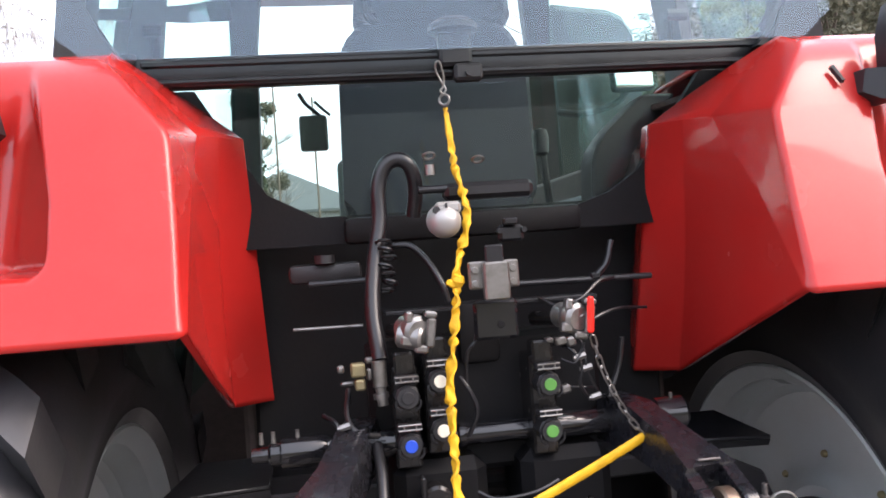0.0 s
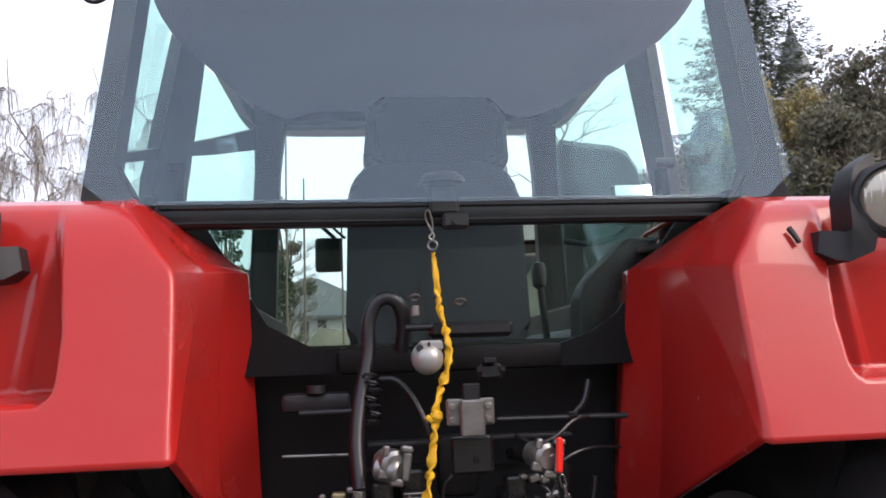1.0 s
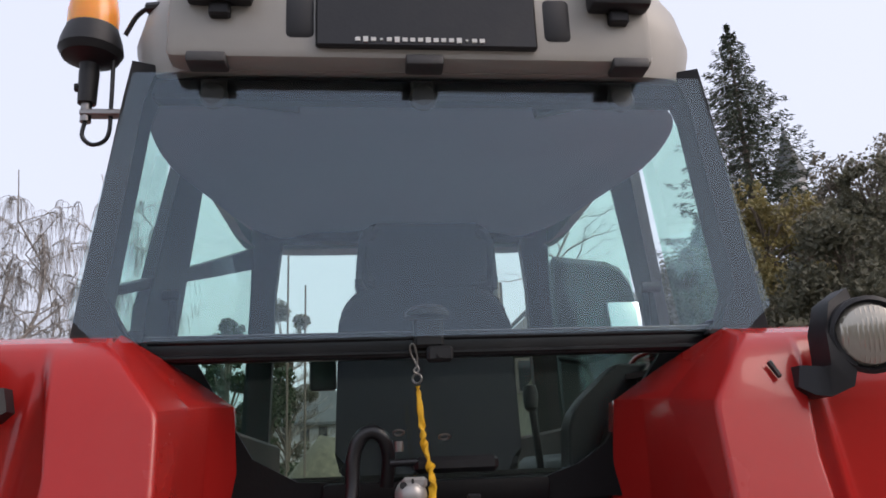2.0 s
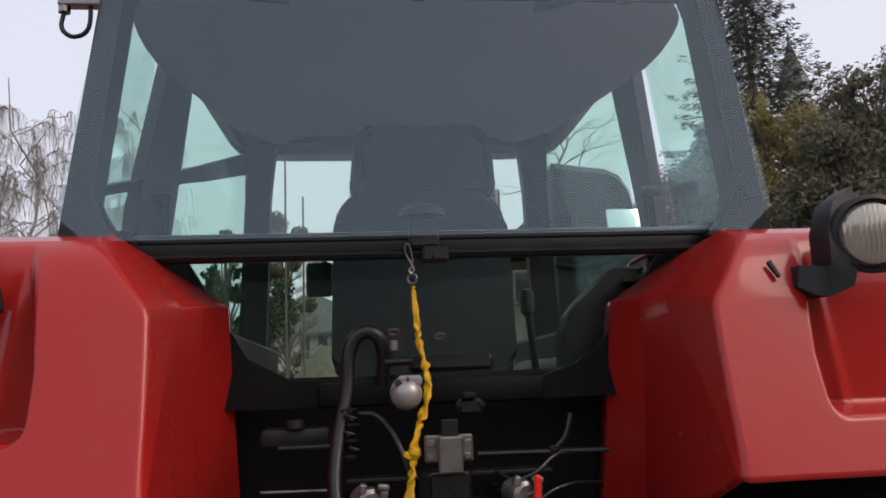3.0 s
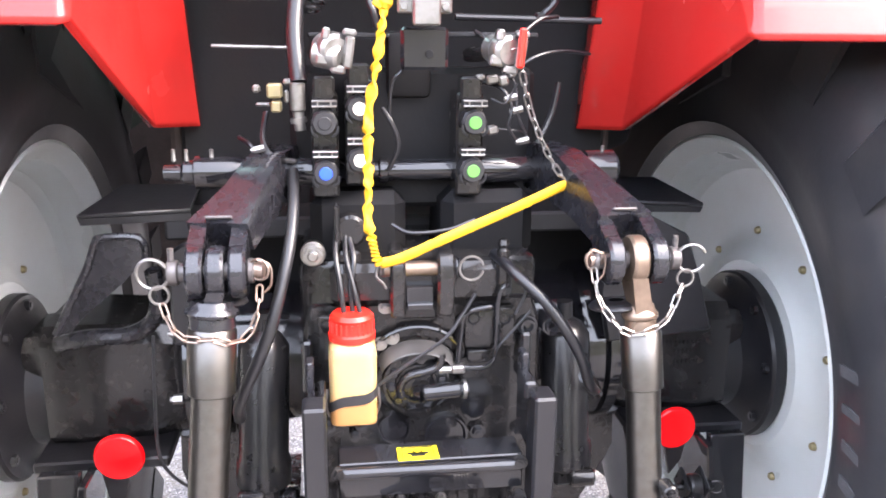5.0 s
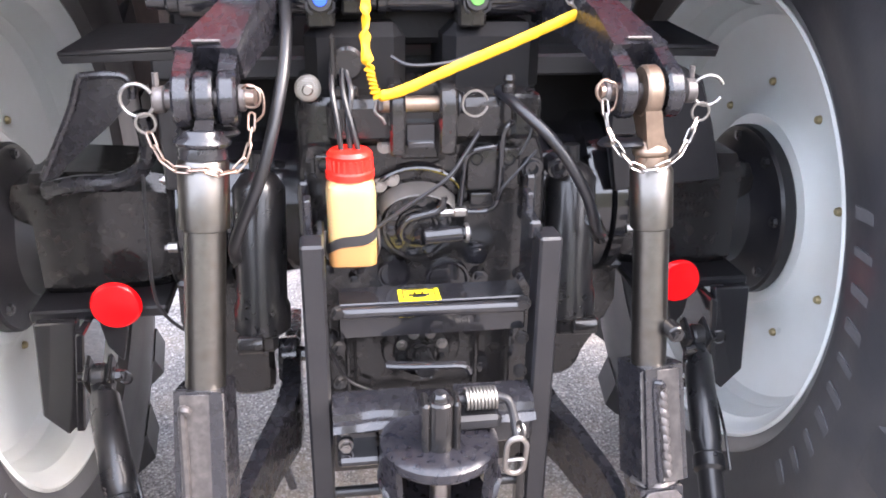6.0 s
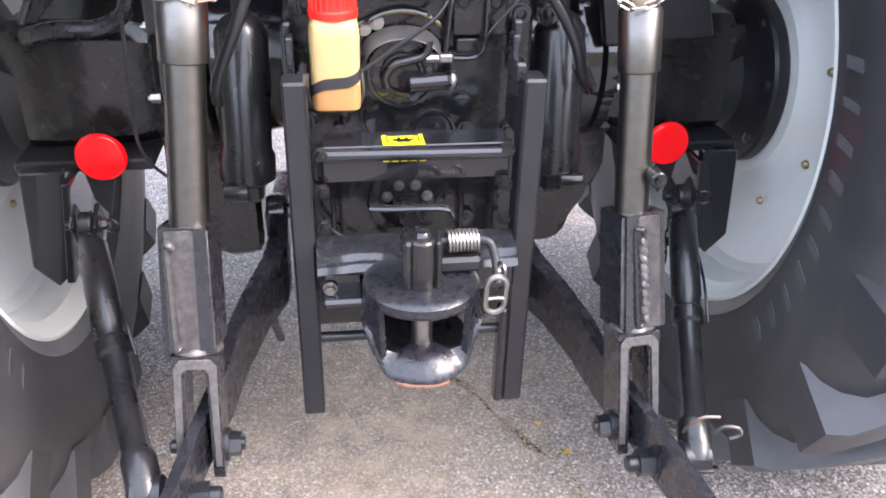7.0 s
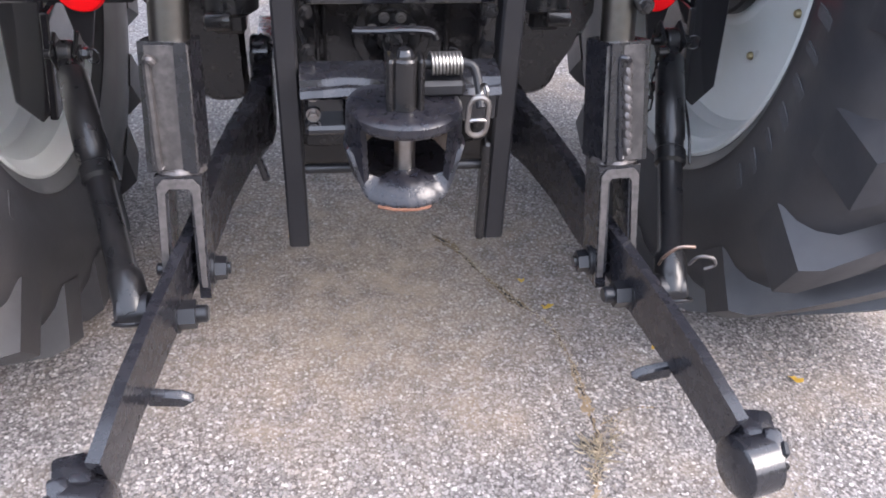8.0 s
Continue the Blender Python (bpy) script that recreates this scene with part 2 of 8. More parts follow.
def soiled_brightened(m, tc, color, amount):
    """Brown dirt that has fallen on the yard under the hitch, thinning out in crumbs. Its colour is brightened to lift
    the tractor's shade there.
    """
    n, l = m.node_tree.nodes, m.node_tree.links
    place, spot, crumbs, out = n.new("ShaderNodeVectorMath"), n.new("ShaderNodeMapRange"), n.new("ShaderNodeMath"), n.new("ShaderNodeMix")
    place.operation, crumbs.operation, out.data_type = 'DISTANCE', 'MULTIPLY', 'RGBA'
    place.inputs[1].default_value = (-0.02, 1.75, 0.0)
    l.new(tc.outputs["Object"], place.inputs[0])
    spot.inputs["From Min"].default_value, spot.inputs["From Max"].default_value = 0.70, 0.10
    spot.inputs["To Max"].default_value = amount
    l.new(place.outputs["Value"], spot.inputs["Value"])
    tex, ramp = n.new("ShaderNodeTexNoise"), n.new("ShaderNodeValToRGB")
    tex.inputs["Scale"].default_value, tex.inputs["Detail"].default_value = 14.0, 9.0
    l.new(tc.outputs["Object"], tex.inputs["Vector"])
    ramp.color_ramp.elements[0].position, ramp.color_ramp.elements[0].color = 0.28, (0.3, 0.3, 0.3, 1)
    ramp.color_ramp.elements[1].position = 0.72
    l.new(tex.outputs["Fac"], ramp.inputs[0])
    l.new(spot.outputs["Result"], crumbs.inputs[0])
    l.new(ramp.outputs[0], crumbs.inputs[1])
    l.new(crumbs.outputs[0], out.inputs["Factor"])
    l.new(color, out.inputs["A"])
    # paler than the dirt itself: brightness added against the shade under the tractor
    out.inputs["B"].default_value = (0.58, 0.44, 0.30, 1)
    return out.outputs["Result"]


def ground_material():
    """Worn asphalt with pale aggregate near the tractor, rough grass further off."""
    m = bpy.data.materials.new("worn_asphalt_and_grass")
    m.use_nodes = True
    n, l = m.node_tree.nodes, m.node_tree.links
    b = n["Principled BSDF"]
    tc = n.new("ShaderNodeTexCoord")

    def noise_tex(scale, detail=5.0):
        t = n.new("ShaderNodeTexNoise")
        t.inputs["Scale"].default_value, t.inputs["Detail"].default_value = scale, detail
        l.new(tc.outputs["Object"], t.inputs["Vector"])
        return t.outputs["Fac"]

    def ramp(value, stops):
        r = n.new("ShaderNodeValToRGB")
        while len(r.color_ramp.elements) < len(stops):
            r.color_ramp.elements.new(0.5)
        for e, (p, c) in zip(r.color_ramp.elements, stops):
            e.position, e.color = p, (*c, 1)
        l.new(value, r.inputs[0])
        return r.outputs[0]

    def blend(fac, a, c, kind='MIX'):
        x = n.new("ShaderNodeMix")
        x.data_type, x.blend_type = 'RGBA', kind
        if isinstance(fac, float):
            x.inputs["Factor"].default_value = fac
        else:
            l.new(fac, x.inputs["Factor"])
        l.new(a, x.inputs["A"])
        l.new(c, x.inputs["B"])
        return x.outputs["Result"]

    vor = n.new("ShaderNodeTexVoronoi")
    vor.inputs["Scale"].default_value = 150.0
    l.new(tc.outputs["Object"], vor.inputs["Vector"])
    sep = n.new("ShaderNodeSeparateColor")
    l.new(vor.outputs["Color"], sep.inputs[0])
    stones = ramp(sep.outputs[0], [(0.0, (0.105, 0.096, 0.092)), (0.35, (0.165, 0.154, 0.149)), (0.74, (0.225, 0.212, 0.208)), (0.93, (0.31, 0.292, 0.284)), (1.0, (0.46, 0.445, 0.43))])
    joint = ramp(vor.outputs["Distance"], [(0.0, (1, 1, 1)), (0.42, (0.95, 0.95, 0.95)), (0.75, (0.44, 0.43, 0.42))])
    stones = blend(1.0, stones, joint, 'MULTIPLY')
    big = n.new("ShaderNodeTexVoronoi")
    big.inputs["Scale"].default_value = 80.0
    l.new(tc.outputs["Object"], big.inputs["Vector"])
    parts = n.new("ShaderNodeSeparateColor")
    l.new(big.outputs["Color"], parts.inputs[0])
    pick = n.new("ShaderNodeMath")
    pick.operation = 'MULTIPLY'
    l.new(ramp(parts.outputs[0], [(0.60, (0, 0, 0)), (0.64, (1, 1, 1))]), pick.inputs[0])
    l.new(ramp(big.outputs["Distance"], [(0.30, (1, 1, 1)), (0.42, (0, 0, 0))]), pick.inputs[1])
    tones = ramp(parts.outputs[1], [(0.0, (0.13, 0.116, 0.108)), (0.3, (0.20, 0.182, 0.170)), (0.6, (0.275, 0.262, 0.258)), (0.85, (0.34, 0.31, 0.285)), (1.0, (0.50, 0.48, 0.46))])
    stones = blend(pick.outputs[0], stones, tones)
    grit = ramp(noise_tex(420.0, 3.0), [(0.3, (0.75, 0.75, 0.75)), (0.7, (1.22, 1.22, 1.22))])
    stones = blend(1.0, stones, grit, 'MULTIPLY')
    patches = ramp(noise_tex(1.7, 6.0), [(0.3, (0.82, 0.80, 0.79)), (0.7, (1.12, 1.10, 1.08))])
    stones = blend(1.0, stones, patches, 'MULTIPLY')
    warm = ramp(noise_tex(4.5, 5.0), [(0.50, (0, 0, 0)), (0.75, (0.55, 0.55, 0.55))])
    brown = n.new("ShaderNodeRGB")
    brown.outputs[0].default_value = (0.25, 0.195, 0.14, 1)
    stones = blend(warm, stones, brown.outputs[0])
    stones = soiled_brightened(m, tc, stones, 0.62)
    grass = ramp(noise_tex(7.0, 8.0), [(0.3, (0.070, 0.066, 0.042)), (0.55, (0.115, 0.108, 0.068)), (0.75, (0.17, 0.155, 0.095))])
    mask = n.new("ShaderNodeAttribute")
    mask.attribute_name = "grass"
    wob = n.new("ShaderNodeMath")
    wob.operation = 'ADD'
    l.new(mask.outputs["Fac"], wob.inputs[0])
    l.new(noise_tex(1.2, 6.0), wob.inputs[1])
    step = ramp(wob.outputs[0], [(0.90, (0, 0, 0)), (1.0, (1, 1, 1))])
    l.new(blend(step, stones, grass), b.inputs["Base Color"])
    b.inputs["Roughness"].default_value = 0.85
    bp = n.new("ShaderNodeBump")
    bp.inputs["Strength"].default_value, bp.inputs["Distance"].default_value = 0.35, 0.004
    inv = n.new("ShaderNodeMath")
    inv.operation = 'MULTIPLY_ADD'
    inv.inputs[1].default_value = -1.0
    inv.inputs[2].default_value = 1.0
    l.new(vor.outputs["Distance"], inv.inputs[0])
    l.new(inv.outputs[0], bp.inputs["Height"])
    l.new(bp.outputs["Normal"], b.inputs["Normal"])
    return m


GROUND = ground_material()


def stone_material():
    """Mixed stones: each one its own tone between dark brown-grey and near white."""
    m = bpy.data.materials.new("mixed_grit")
    m.use_nodes = True
    n, l = m.node_tree.nodes, m.node_tree.links
    geo, ramp = n.new("ShaderNodeNewGeometry"), n.new("ShaderNodeValToRGB")
    stops = [(0.0, (0.11, 0.098, 0.092)), (0.35, (0.19, 0.178, 0.172)), (0.65, (0.26, 0.242, 0.232)), (0.90, (0.32, 0.302, 0.29)), (1.0, (0.46, 0.445, 0.43))]
    while len(ramp.color_ramp.elements) < len(stops):
        ramp.color_ramp.elements.new(0.5)
    for e, (p, c) in zip(ramp.color_ramp.elements, stops):
        e.position, e.color = p, (*c, 1)
    l.new(geo.outputs["Random Per Island"], ramp.inputs[0])
    tc, tex, mix = n.new("ShaderNodeTexCoord"), n.new("ShaderNodeTexNoise"), n.new("ShaderNodeMix")
    tex.inputs["Scale"].default_value, tex.inputs["Detail"].default_value = 3.5, 6.0
    l.new(tc.outputs["Object"], tex.inputs["Vector"])
    mix.data_type, mix.blend_type = 'RGBA', 'MULTIPLY'
    mix.inputs["Factor"].default_value = 1.0
    tint = n.new("ShaderNodeValToRGB")
    tint.color_ramp.elements[0].position, tint.color_ramp.elements[0].color = 0.35, (0.86, 0.85, 0.87, 1)
    tint.color_ramp.elements[1].position, tint.color_ramp.elements[1].color = 0.68, (1.10, 1.02, 0.92, 1)
    l.new(tex.outputs["Fac"], tint.inputs[0])
    l.new(ramp.outputs[0], mix.inputs["A"])
    l.new(tint.outputs[0], mix.inputs["B"])
    l.new(soiled_brightened(m, tc, mix.outputs["Result"], 0.5), n["Principled BSDF"].inputs["Base Color"])
    n["Principled BSDF"].inputs["Roughness"].default_value = 0.7
    return m


# ---- mesh helpers ----
WHERE = {}                                # the place of each object's origin


def part(name, bm, mat, parent=None, label="", smooth=35.0):
    """Links a bmesh, modelled in world metres, as ONE mesh object, under a thing or a part where one is given."""
    bmesh.ops.recalc_face_normals(bm, faces=bm.faces[:])
    lo = Vector([min(v.co[i] for v in bm.verts) for i in range(3)])
    hi = Vector([max(v.co[i] for v in bm.verts) for i in range(3)])
    c = Vector(((lo.x + hi.x) / 2, (lo.y + hi.y) / 2, lo.z))
    bmesh.ops.translate(bm, verts=bm.verts[:], vec=-c)
    me = bpy.data.meshes.new(name)
    bm.to_mesh(me)
    bm.free()
    me.materials.append(mat)
    if smooth:
        me.shade_smooth()
        me.set_sharp_from_angle(angle=radians(smooth))
    ob = new(name, me)
    ob.location = c - WHERE[parent.name] if parent else c
    WHERE[ob.name] = c
    if parent:
        ob.parent = parent
    if label:
        ob["label"] = label
    return ob


def thing(name, at, label, category, group="", kind=""):
    e = new(name)
    e.location = at
    e.empty_display_size = 0.1
    WHERE[e.name] = Vector(at)
    return tagged(e, label, category, group, kind)


def frame_of(d):
    d = Vector(d).normalized()
    a = Vector((0, 0, 1)) if abs(d.z) < 0.9 else Vector((0, 1, 0))
    u = d.cross(a).normalized()
    return u, d.cross(u).normalized(), d


def box(bm, c, s, bev=0.003, rot=(0, 0, 0), seg=1):
    m = pose(*c, *rot) @ Matrix.Diagonal((*s, 1))
    vs = bmesh.ops.create_cube(bm, size=1, matrix=m)["verts"]
    if bev:
        es = list({e for v in vs for e in v.link_edges})
        bmesh.ops.bevel(bm, geom=es, offset=min(bev, 0.45 * min(s)), segments=seg, affect='EDGES', profile=0.5)


def cyl(bm, p0, p1, r, r1=None, seg=20, bev=0.0):
    p0, p1 = Vector(p0), Vector(p1)
    r1 = r if r1 is None else r1
    u, v, d = frame_of(p1 - p0)
    n = (p1 - p0).length
    prof = [(r, 0), (r1, n)]
    if bev:
        prof = [(r - bev, 0), (r, bev), (r1, n - bev), (r1 - bev, n)]
    rings = [[bm.verts.new(p0 + d * h + (u * math.cos(a) + v * math.sin(a)) * q) for a in (2 * math.pi * i / seg for i in range(seg))] for q, h in prof]
    for a, b in zip(rings, rings[1:]):
        for i in range(seg):
            bm.faces.new((a[i], a[(i + 1) % seg], b[(i + 1) % seg], b[i]))
    bm.faces.new(rings[0][::-1])
    bm.faces.new(rings[-1])


def lathe(bm, prof, at, axis=(1, 0, 0), seg=48, closed=False):
    """Turns (radius, height) pairs round an axis through a place."""
    u, v, d = frame_of(axis)
    at = Vector(at)
    rings = []
    for r, h in prof:
        if r < 1e-5:
            rings.append([bm.verts.new(at + d * h)])
        else:
            rings.append([bm.verts.new(at + d * h + (u * math.cos(a) + v * math.sin(a)) * r) for a in (2 * math.pi * i / seg for i in range(seg))])
    pairs = list(zip(rings, rings[1:])) + ([(rings[-1], rings[0])] if closed else [])
    for a, b in pairs:
        for i in range(seg):
            j = (i + 1) % seg
            if len(a) == 1 and len(b) == 1:
                continue
            if len(a) == 1:
                bm.faces.new((a[0], b[j], b[i]))
            elif len(b) == 1:
                bm.faces.new((a[i], a[j], b[0]))
            else:
                bm.faces.new((a[i], a[j], b[j], b[i]))


def smooth_line(pts, n=6):
    """Catmull-Rom points through the given ones."""
    p = [Vector(q) for q in pts]
    p = [2 * p[0] - p[1]] + p + [2 * p[-1] - p[-2]]
    out = []
    for i in range(1, len(p) - 2):
        for k in range(n):
            t = k / n
            a, b, c, d = p[i - 1:i + 3]
            out.append(0.5 * (2 * b + (c - a) * t + (2 * a - 5 * b + 4 * c - d) * t * t + (3 * b - a - 3 * c + d) * t ** 3))
    return out + [p[-2]]


def tube(bm, pts, r, seg=10, soft=6, wob=0.0, closed=False, flat=1.0, caps=True):
    line = smooth_line(pts, soft) if soft else [Vector(q) for q in pts]
    m = len(line)
    u = None
    rings = []
    for i, q in enumerate(line):
        d = (line[(i + 1) % m] - line[i - 1]) if closed else (line[min(i + 1, m - 1)] - line[max(i - 1, 0)])
        d.normalize()
        if u is None:
            u = frame_of(d)[0]
        u = (u - d * u.dot(d)).normalized()
        v = d.cross(u)
        rr = r(i / (m - 1)) if callable(r) else r
        ring = []
        for k in range(seg):
            a = 2 * math.pi * k / seg
            w = rr * (1 + (wob * noise.noise((q * 90) + Vector((math.cos(a), math.sin(a), 0))) if wob else 0))
            ring.append(bm.verts.new(q + (u * math.cos(a) + v * math.sin(a) * flat) * w))
        rings.append(ring)
    for a, b in list(zip(rings, rings[1:])) + ([(rings[-1], rings[0])] if closed else []):
        for k in range(seg):
            bm.faces.new((a[k], a[(k + 1) % seg], b[(k + 1) % seg], b[k]))
    if not closed and caps:
        bm.faces.new(rings[0][::-1])
        bm.faces.new(rings[-1])


def ring(bm, c, r, wire, axis=(0, 1, 0), seg=20, stretch=1.0, gap=0.0):
    u, v, d = frame_of(axis)
    c = Vector(c)
    n = seg if not gap else seg + 1
    pts = [c + (u * math.cos(a) * stretch + v * math.sin(a)) * r for a in (gap / 2 + (2 * math.pi - gap) * i / seg for i in range(n))]
    tube(bm, pts, wire, 6, 0, closed=not gap)


def prism(bm, pts, vec, bev=0.0):
    """A plate: a polygon pushed along a vector."""
    vec = Vector(vec)
    a = [bm.verts.new(Vector(p)) for p in pts]
    b = [bm.verts.new(Vector(p) + vec) for p in pts]
    n = len(a)
    fs = [bm.faces.new(a), bm.faces.new(b[::-1])]
    for i in range(n):
        fs.append(bm.faces.new((a[i], b[i], b[(i + 1) % n], a[(i + 1) % n])))
    if bev:
        es = list({e for f in fs for e in f.edges})
        bmesh.ops.bevel(bm, geom=es, offset=bev, segments=1, affect='EDGES')


def loft(bm, sections, bev=0.0, cap=True):
    """Joins closed outlines of as many points each."""
    rings = [[bm.verts.new(Vector(p)) for p in s] for s in sections]
    n = len(rings[0])
    fs = []
    for a, b in zip(rings, rings[1:]):
        for i in range(n):
            fs.append(bm.faces.new((a[i], a[(i + 1) % n], b[(i + 1) % n], b[i])))
    if cap:
        fs += [bm.faces.new(rings[0][::-1]), bm.faces.new(rings[-1])]
    if bev:
        es = [e for e in {e for f in fs for e in f.edges} if len(e.link_faces) == 2 and e.calc_face_angle(0) > 0.6]
        bmesh.ops.bevel(bm, geom=es, offset=bev, segments=2, affect='EDGES')


def rect(c, d, w, h):
    """The outline of a bar's cut: centre, direction, width across and height."""
    d = Vector(d).normalized()
    u = d.cross(Vector((0, 0, 1))).normalized()
    v = u.cross(d).normalized()
    c = Vector(c)
    return [c + u * (w / 2 * a) + v * (h / 2 * b) for a, b in ((-1, -1), (1, -1), (1, 1), (-1, 1))]


def hexhead(bm, c, d, r, h, washer=1.35):
    d = Vector(d).normalized()
    c = Vector(c)
    if washer:
        cyl(bm, c, c + d * h * 0.25, r * washer, seg=16)
    cyl(bm, c + d * h * 0.2, c + d * h, r, r * 0.94, seg=6)
    cyl(bm, c + d * h, c + d * h * 1.25, r * 0.5, seg=10)


def chain(bm, pts, pitch=0.02, wire=0.0022, width=0.010, start=0):
    """Links along a line, each turned a quarter against the one before."""
    line = smooth_line(pts, 12)
    acc, out = 0.0, [line[0]]
    for a, b in zip(line, line[1:]):
        acc += (b - a).length
        if acc >= pitch:
            out.append(b)
            acc = 0.0
    for i, (a, b) in enumerate(zip(out, out[1:])):
        u, v, d = frame_of(b - a)
        if (i + start) % 2:
            u, v = v, u
        c, half = (a + b) / 2, (b - a).length / 2 + wire * 0.9 - width / 2 + wire * 0.6
        p = []
        for k in range(6):
            t = math.pi * k / 5
            p.append(c + d * (half + math.sin(t) * width / 2) + u * math.cos(t) * width / 2)
        for k in range(6):
            t = math.pi * k / 5
            p.append(c - d * (half + math.sin(t) * width / 2) - u * math.cos(t) * width / 2)
        tube(bm, p, wire, 5, 0, closed=True)


def B():
    return bmesh.new()


# ---- ground ----
def terrain(x, y):
    """Height of the land: flat yard, a bank to the right, an added unseen one behind, a gentle rise ahead."""
    def ease(a, b, v):
        t = min(1.0, max(0.0, (v - a) / (b - a)))
        return t * t * (3 - 2 * t)
    h = 2.4 * ease(12, 42, y) + 4.4 * ease(2.8, 7.0, x) * ease(6.5, 13, y) + 3.0 * ease(12, 40, x)
    h += 0.8 * ease(6, 20, -x) * ease(6, 16, y)
    h += 2.42 * math.exp(-((x + 0.6) / 1.5) ** 2 - ((y - 20) / 2.6) ** 2)
    h += 5.4 * ease(6, 17, -y)               # an unseen grassy bank behind the yard, added to darken the glass reflections
    return h


def build_ground():
    xs = sorted(set([-400, -200, -100, -60] + [i * 1.0 for i in range(-40, 41)] + [60, 100, 200, 400]))
    ys = sorted(set([-300, -120, -60, -30] + [i * 1.0 for i in range(-16, 61)] + [80, 120, 200, 400, 600]))
    verts = [(x, y, terrain(x, y)) for y in ys for x in xs]
    w = len(xs)
    faces = [(j * w + i, j * w + i + 1, (j + 1) * w + i + 1, (j + 1) * w + i) for j in range(len(ys) - 1) for i in range(w - 1)]
    me = bpy.data.meshes.new("ground")
    me.from_pydata(verts, [], faces)
    me.materials.append(GROUND)
    me.shade_smooth()
    att = me.attributes.new("grass", 'FLOAT', 'POINT')
    for i, (x, y, z) in enumerate(verts):
        att.data[i].value = 1.0 if (y > 9 or y < -6 or x > 5.5 or x < -8) else 0.0
    tagged(new("ground", me), "worn grey asphalt yard with pale stones, grass beyond", "ground", kind="structure")


build_ground()

# ---- tractor ----
AX, AZ = 1.845, 0.863                     # the rear axle: its y and height
tractor = thing("tractor", (0, AX, 0), "red farm tractor with pale grey rims and a black rear linkage", "tractor")


def rear_wheel(s):
    at = (0, AX, AZ)
    ax = (s, 0, 0)
    bm = B()
    lathe(bm, [(0.492, 0.715), (0.503, 0.704), (0.505, 0.697), (0.498, 0.695), (0.488, 0.705), (0.478, 0.722), (0.466, 0.730), (0.462, 0.752),
               (0.452, 0.762), (0.447, 0.790), (0.436, 0.800), (0.428, 0.812), (0.40, 0.822), (0.36, 0.832), (0.31, 0.836), (0.26, 0.834), (0.235, 0.820), (0.215, 0.806),
               (0.12, 0.806), (0.12, 0.83), (0.30, 0.86), (0.40, 0.86), (0.43, 0.98), (0.44, 1.20), (0.49, 1.255), (0.502, 1.255), (0.497, 1.243), (0.45, 1.19), (0.445, 0.98), (0.468, 0.80), (0.474, 0.75)],
          at, ax, 96, closed=True)
    rim = part("rear_wheel", bm, RIM, tractor, "pale grey steel rim with a black lugged tyre")
    prof = [(0.496, 0.71), (0.51, 0.694), (0.53, 0.684), (0.535, 0.678), (0.545, 0.680), (0.60, 0.662), (0.66, 0.655), (0.72, 0.660), (0.76, 0.672), (0.79, 0.690), (0.812, 0.715), (0.820, 0.76), (0.825, 0.85), (0.826, 0.975)]
    prof = prof + [(r, 1.95 - x) for r, x in prof[-2::-1]]
    bm = B()
    lathe(bm, prof, at, ax, 96)
    part("tyre", bm, RUBBER, rim, "black tractor tyre with raised lugs", 40)
    # lugs: two rows of curved bars, each half a step apart
    n = 20
    for side in (0, 1):
        for k in range(n):
            a0 = 2 * math.pi * (k + 0.5 * side) / n + math.radians(8.1 if s > 0 else 3.8)
            secs = []
            bm = B()
            for t in (0.0, 0.25, 0.5, 0.75, 0.93, 1.0):
                x = 0.985 - t * 0.315
                ang = a0 + math.radians(21) * t ** 1.15
                base, top = 0.818, 0.866 - 0.005 * t
                if t > 0.9:
                    base, top, x = 0.785, 0.860, 0.684
                if t == 1.0:
                    base, top, x = 0.735, 0.846, 0.656
                half = 0.030 + 0.017 * t
                pts = []
                for da, r in ((-half * 1.2, base - 0.02), (-half, top), (half, top), (half * 1.2, base - 0.02)):
                    th = ang + da / 0.84
                    xx = x if side == 0 else 1.95 - x
                    pts.append((s * xx, AX - r * math.cos(th), AZ + r * math.sin(th) * -1))
                secs.append(pts)
            loft(bm, secs, 0.004)
            part("tread_lug", bm, RUBBER, rim, "", 35)
    bm = B()
    cyl(bm, (s * 0.772, AX, AZ), (s * 0.806, AX, AZ), 0.192, seg=48, bev=0.006)
    lathe(bm, [(0.185, 0.772), (0.150, 0.765), (0.120, 0.740), (0.112, 0.69)], at, ax, 48)
    part("hub_flange", bm, SATIN, rim)
    for k in range(9):
        a = math.radians(18 + 40 * k)
        bm = B()
        c = Vector((s * 0.836, AX - 0.285 * math.cos(a), AZ + 0.285 * math.sin(a)))
        cyl(bm, c + Vector((s * 0.004, 0, 0)), c - Vector((s * 0.010, 0, 0)), 0.010, 0.008, seg=10, bev=0.002)
        part("rim_bolt", bm, BRASS, rim)
    for k in range(8):
        a = math.radians(10 + 45 * k)
        bm = B()
        hexhead(bm, (s * 0.772, AX - 0.168 * math.cos(a), AZ + 0.168 * math.sin(a)), (-s, 0, 0), 0.012, 0.012, 0)
        part("hub_bolt", bm, SATIN, rim)
    # raised sidewall lettering as plain bars
    for k in range(10):
        a = math.radians(-19 + 5.9 * k)
        c = Vector((s * 0.6615, AX - 0.606 * math.cos(a), AZ - 0.606 * math.sin(a)))
        out = Vector((0, -math.cos(a), -math.sin(a)))
        along = Vector((0, math.sin(a), -math.cos(a)))
        bm = B()
        w = (0.020, 0.014, 0.017)[k % 3]
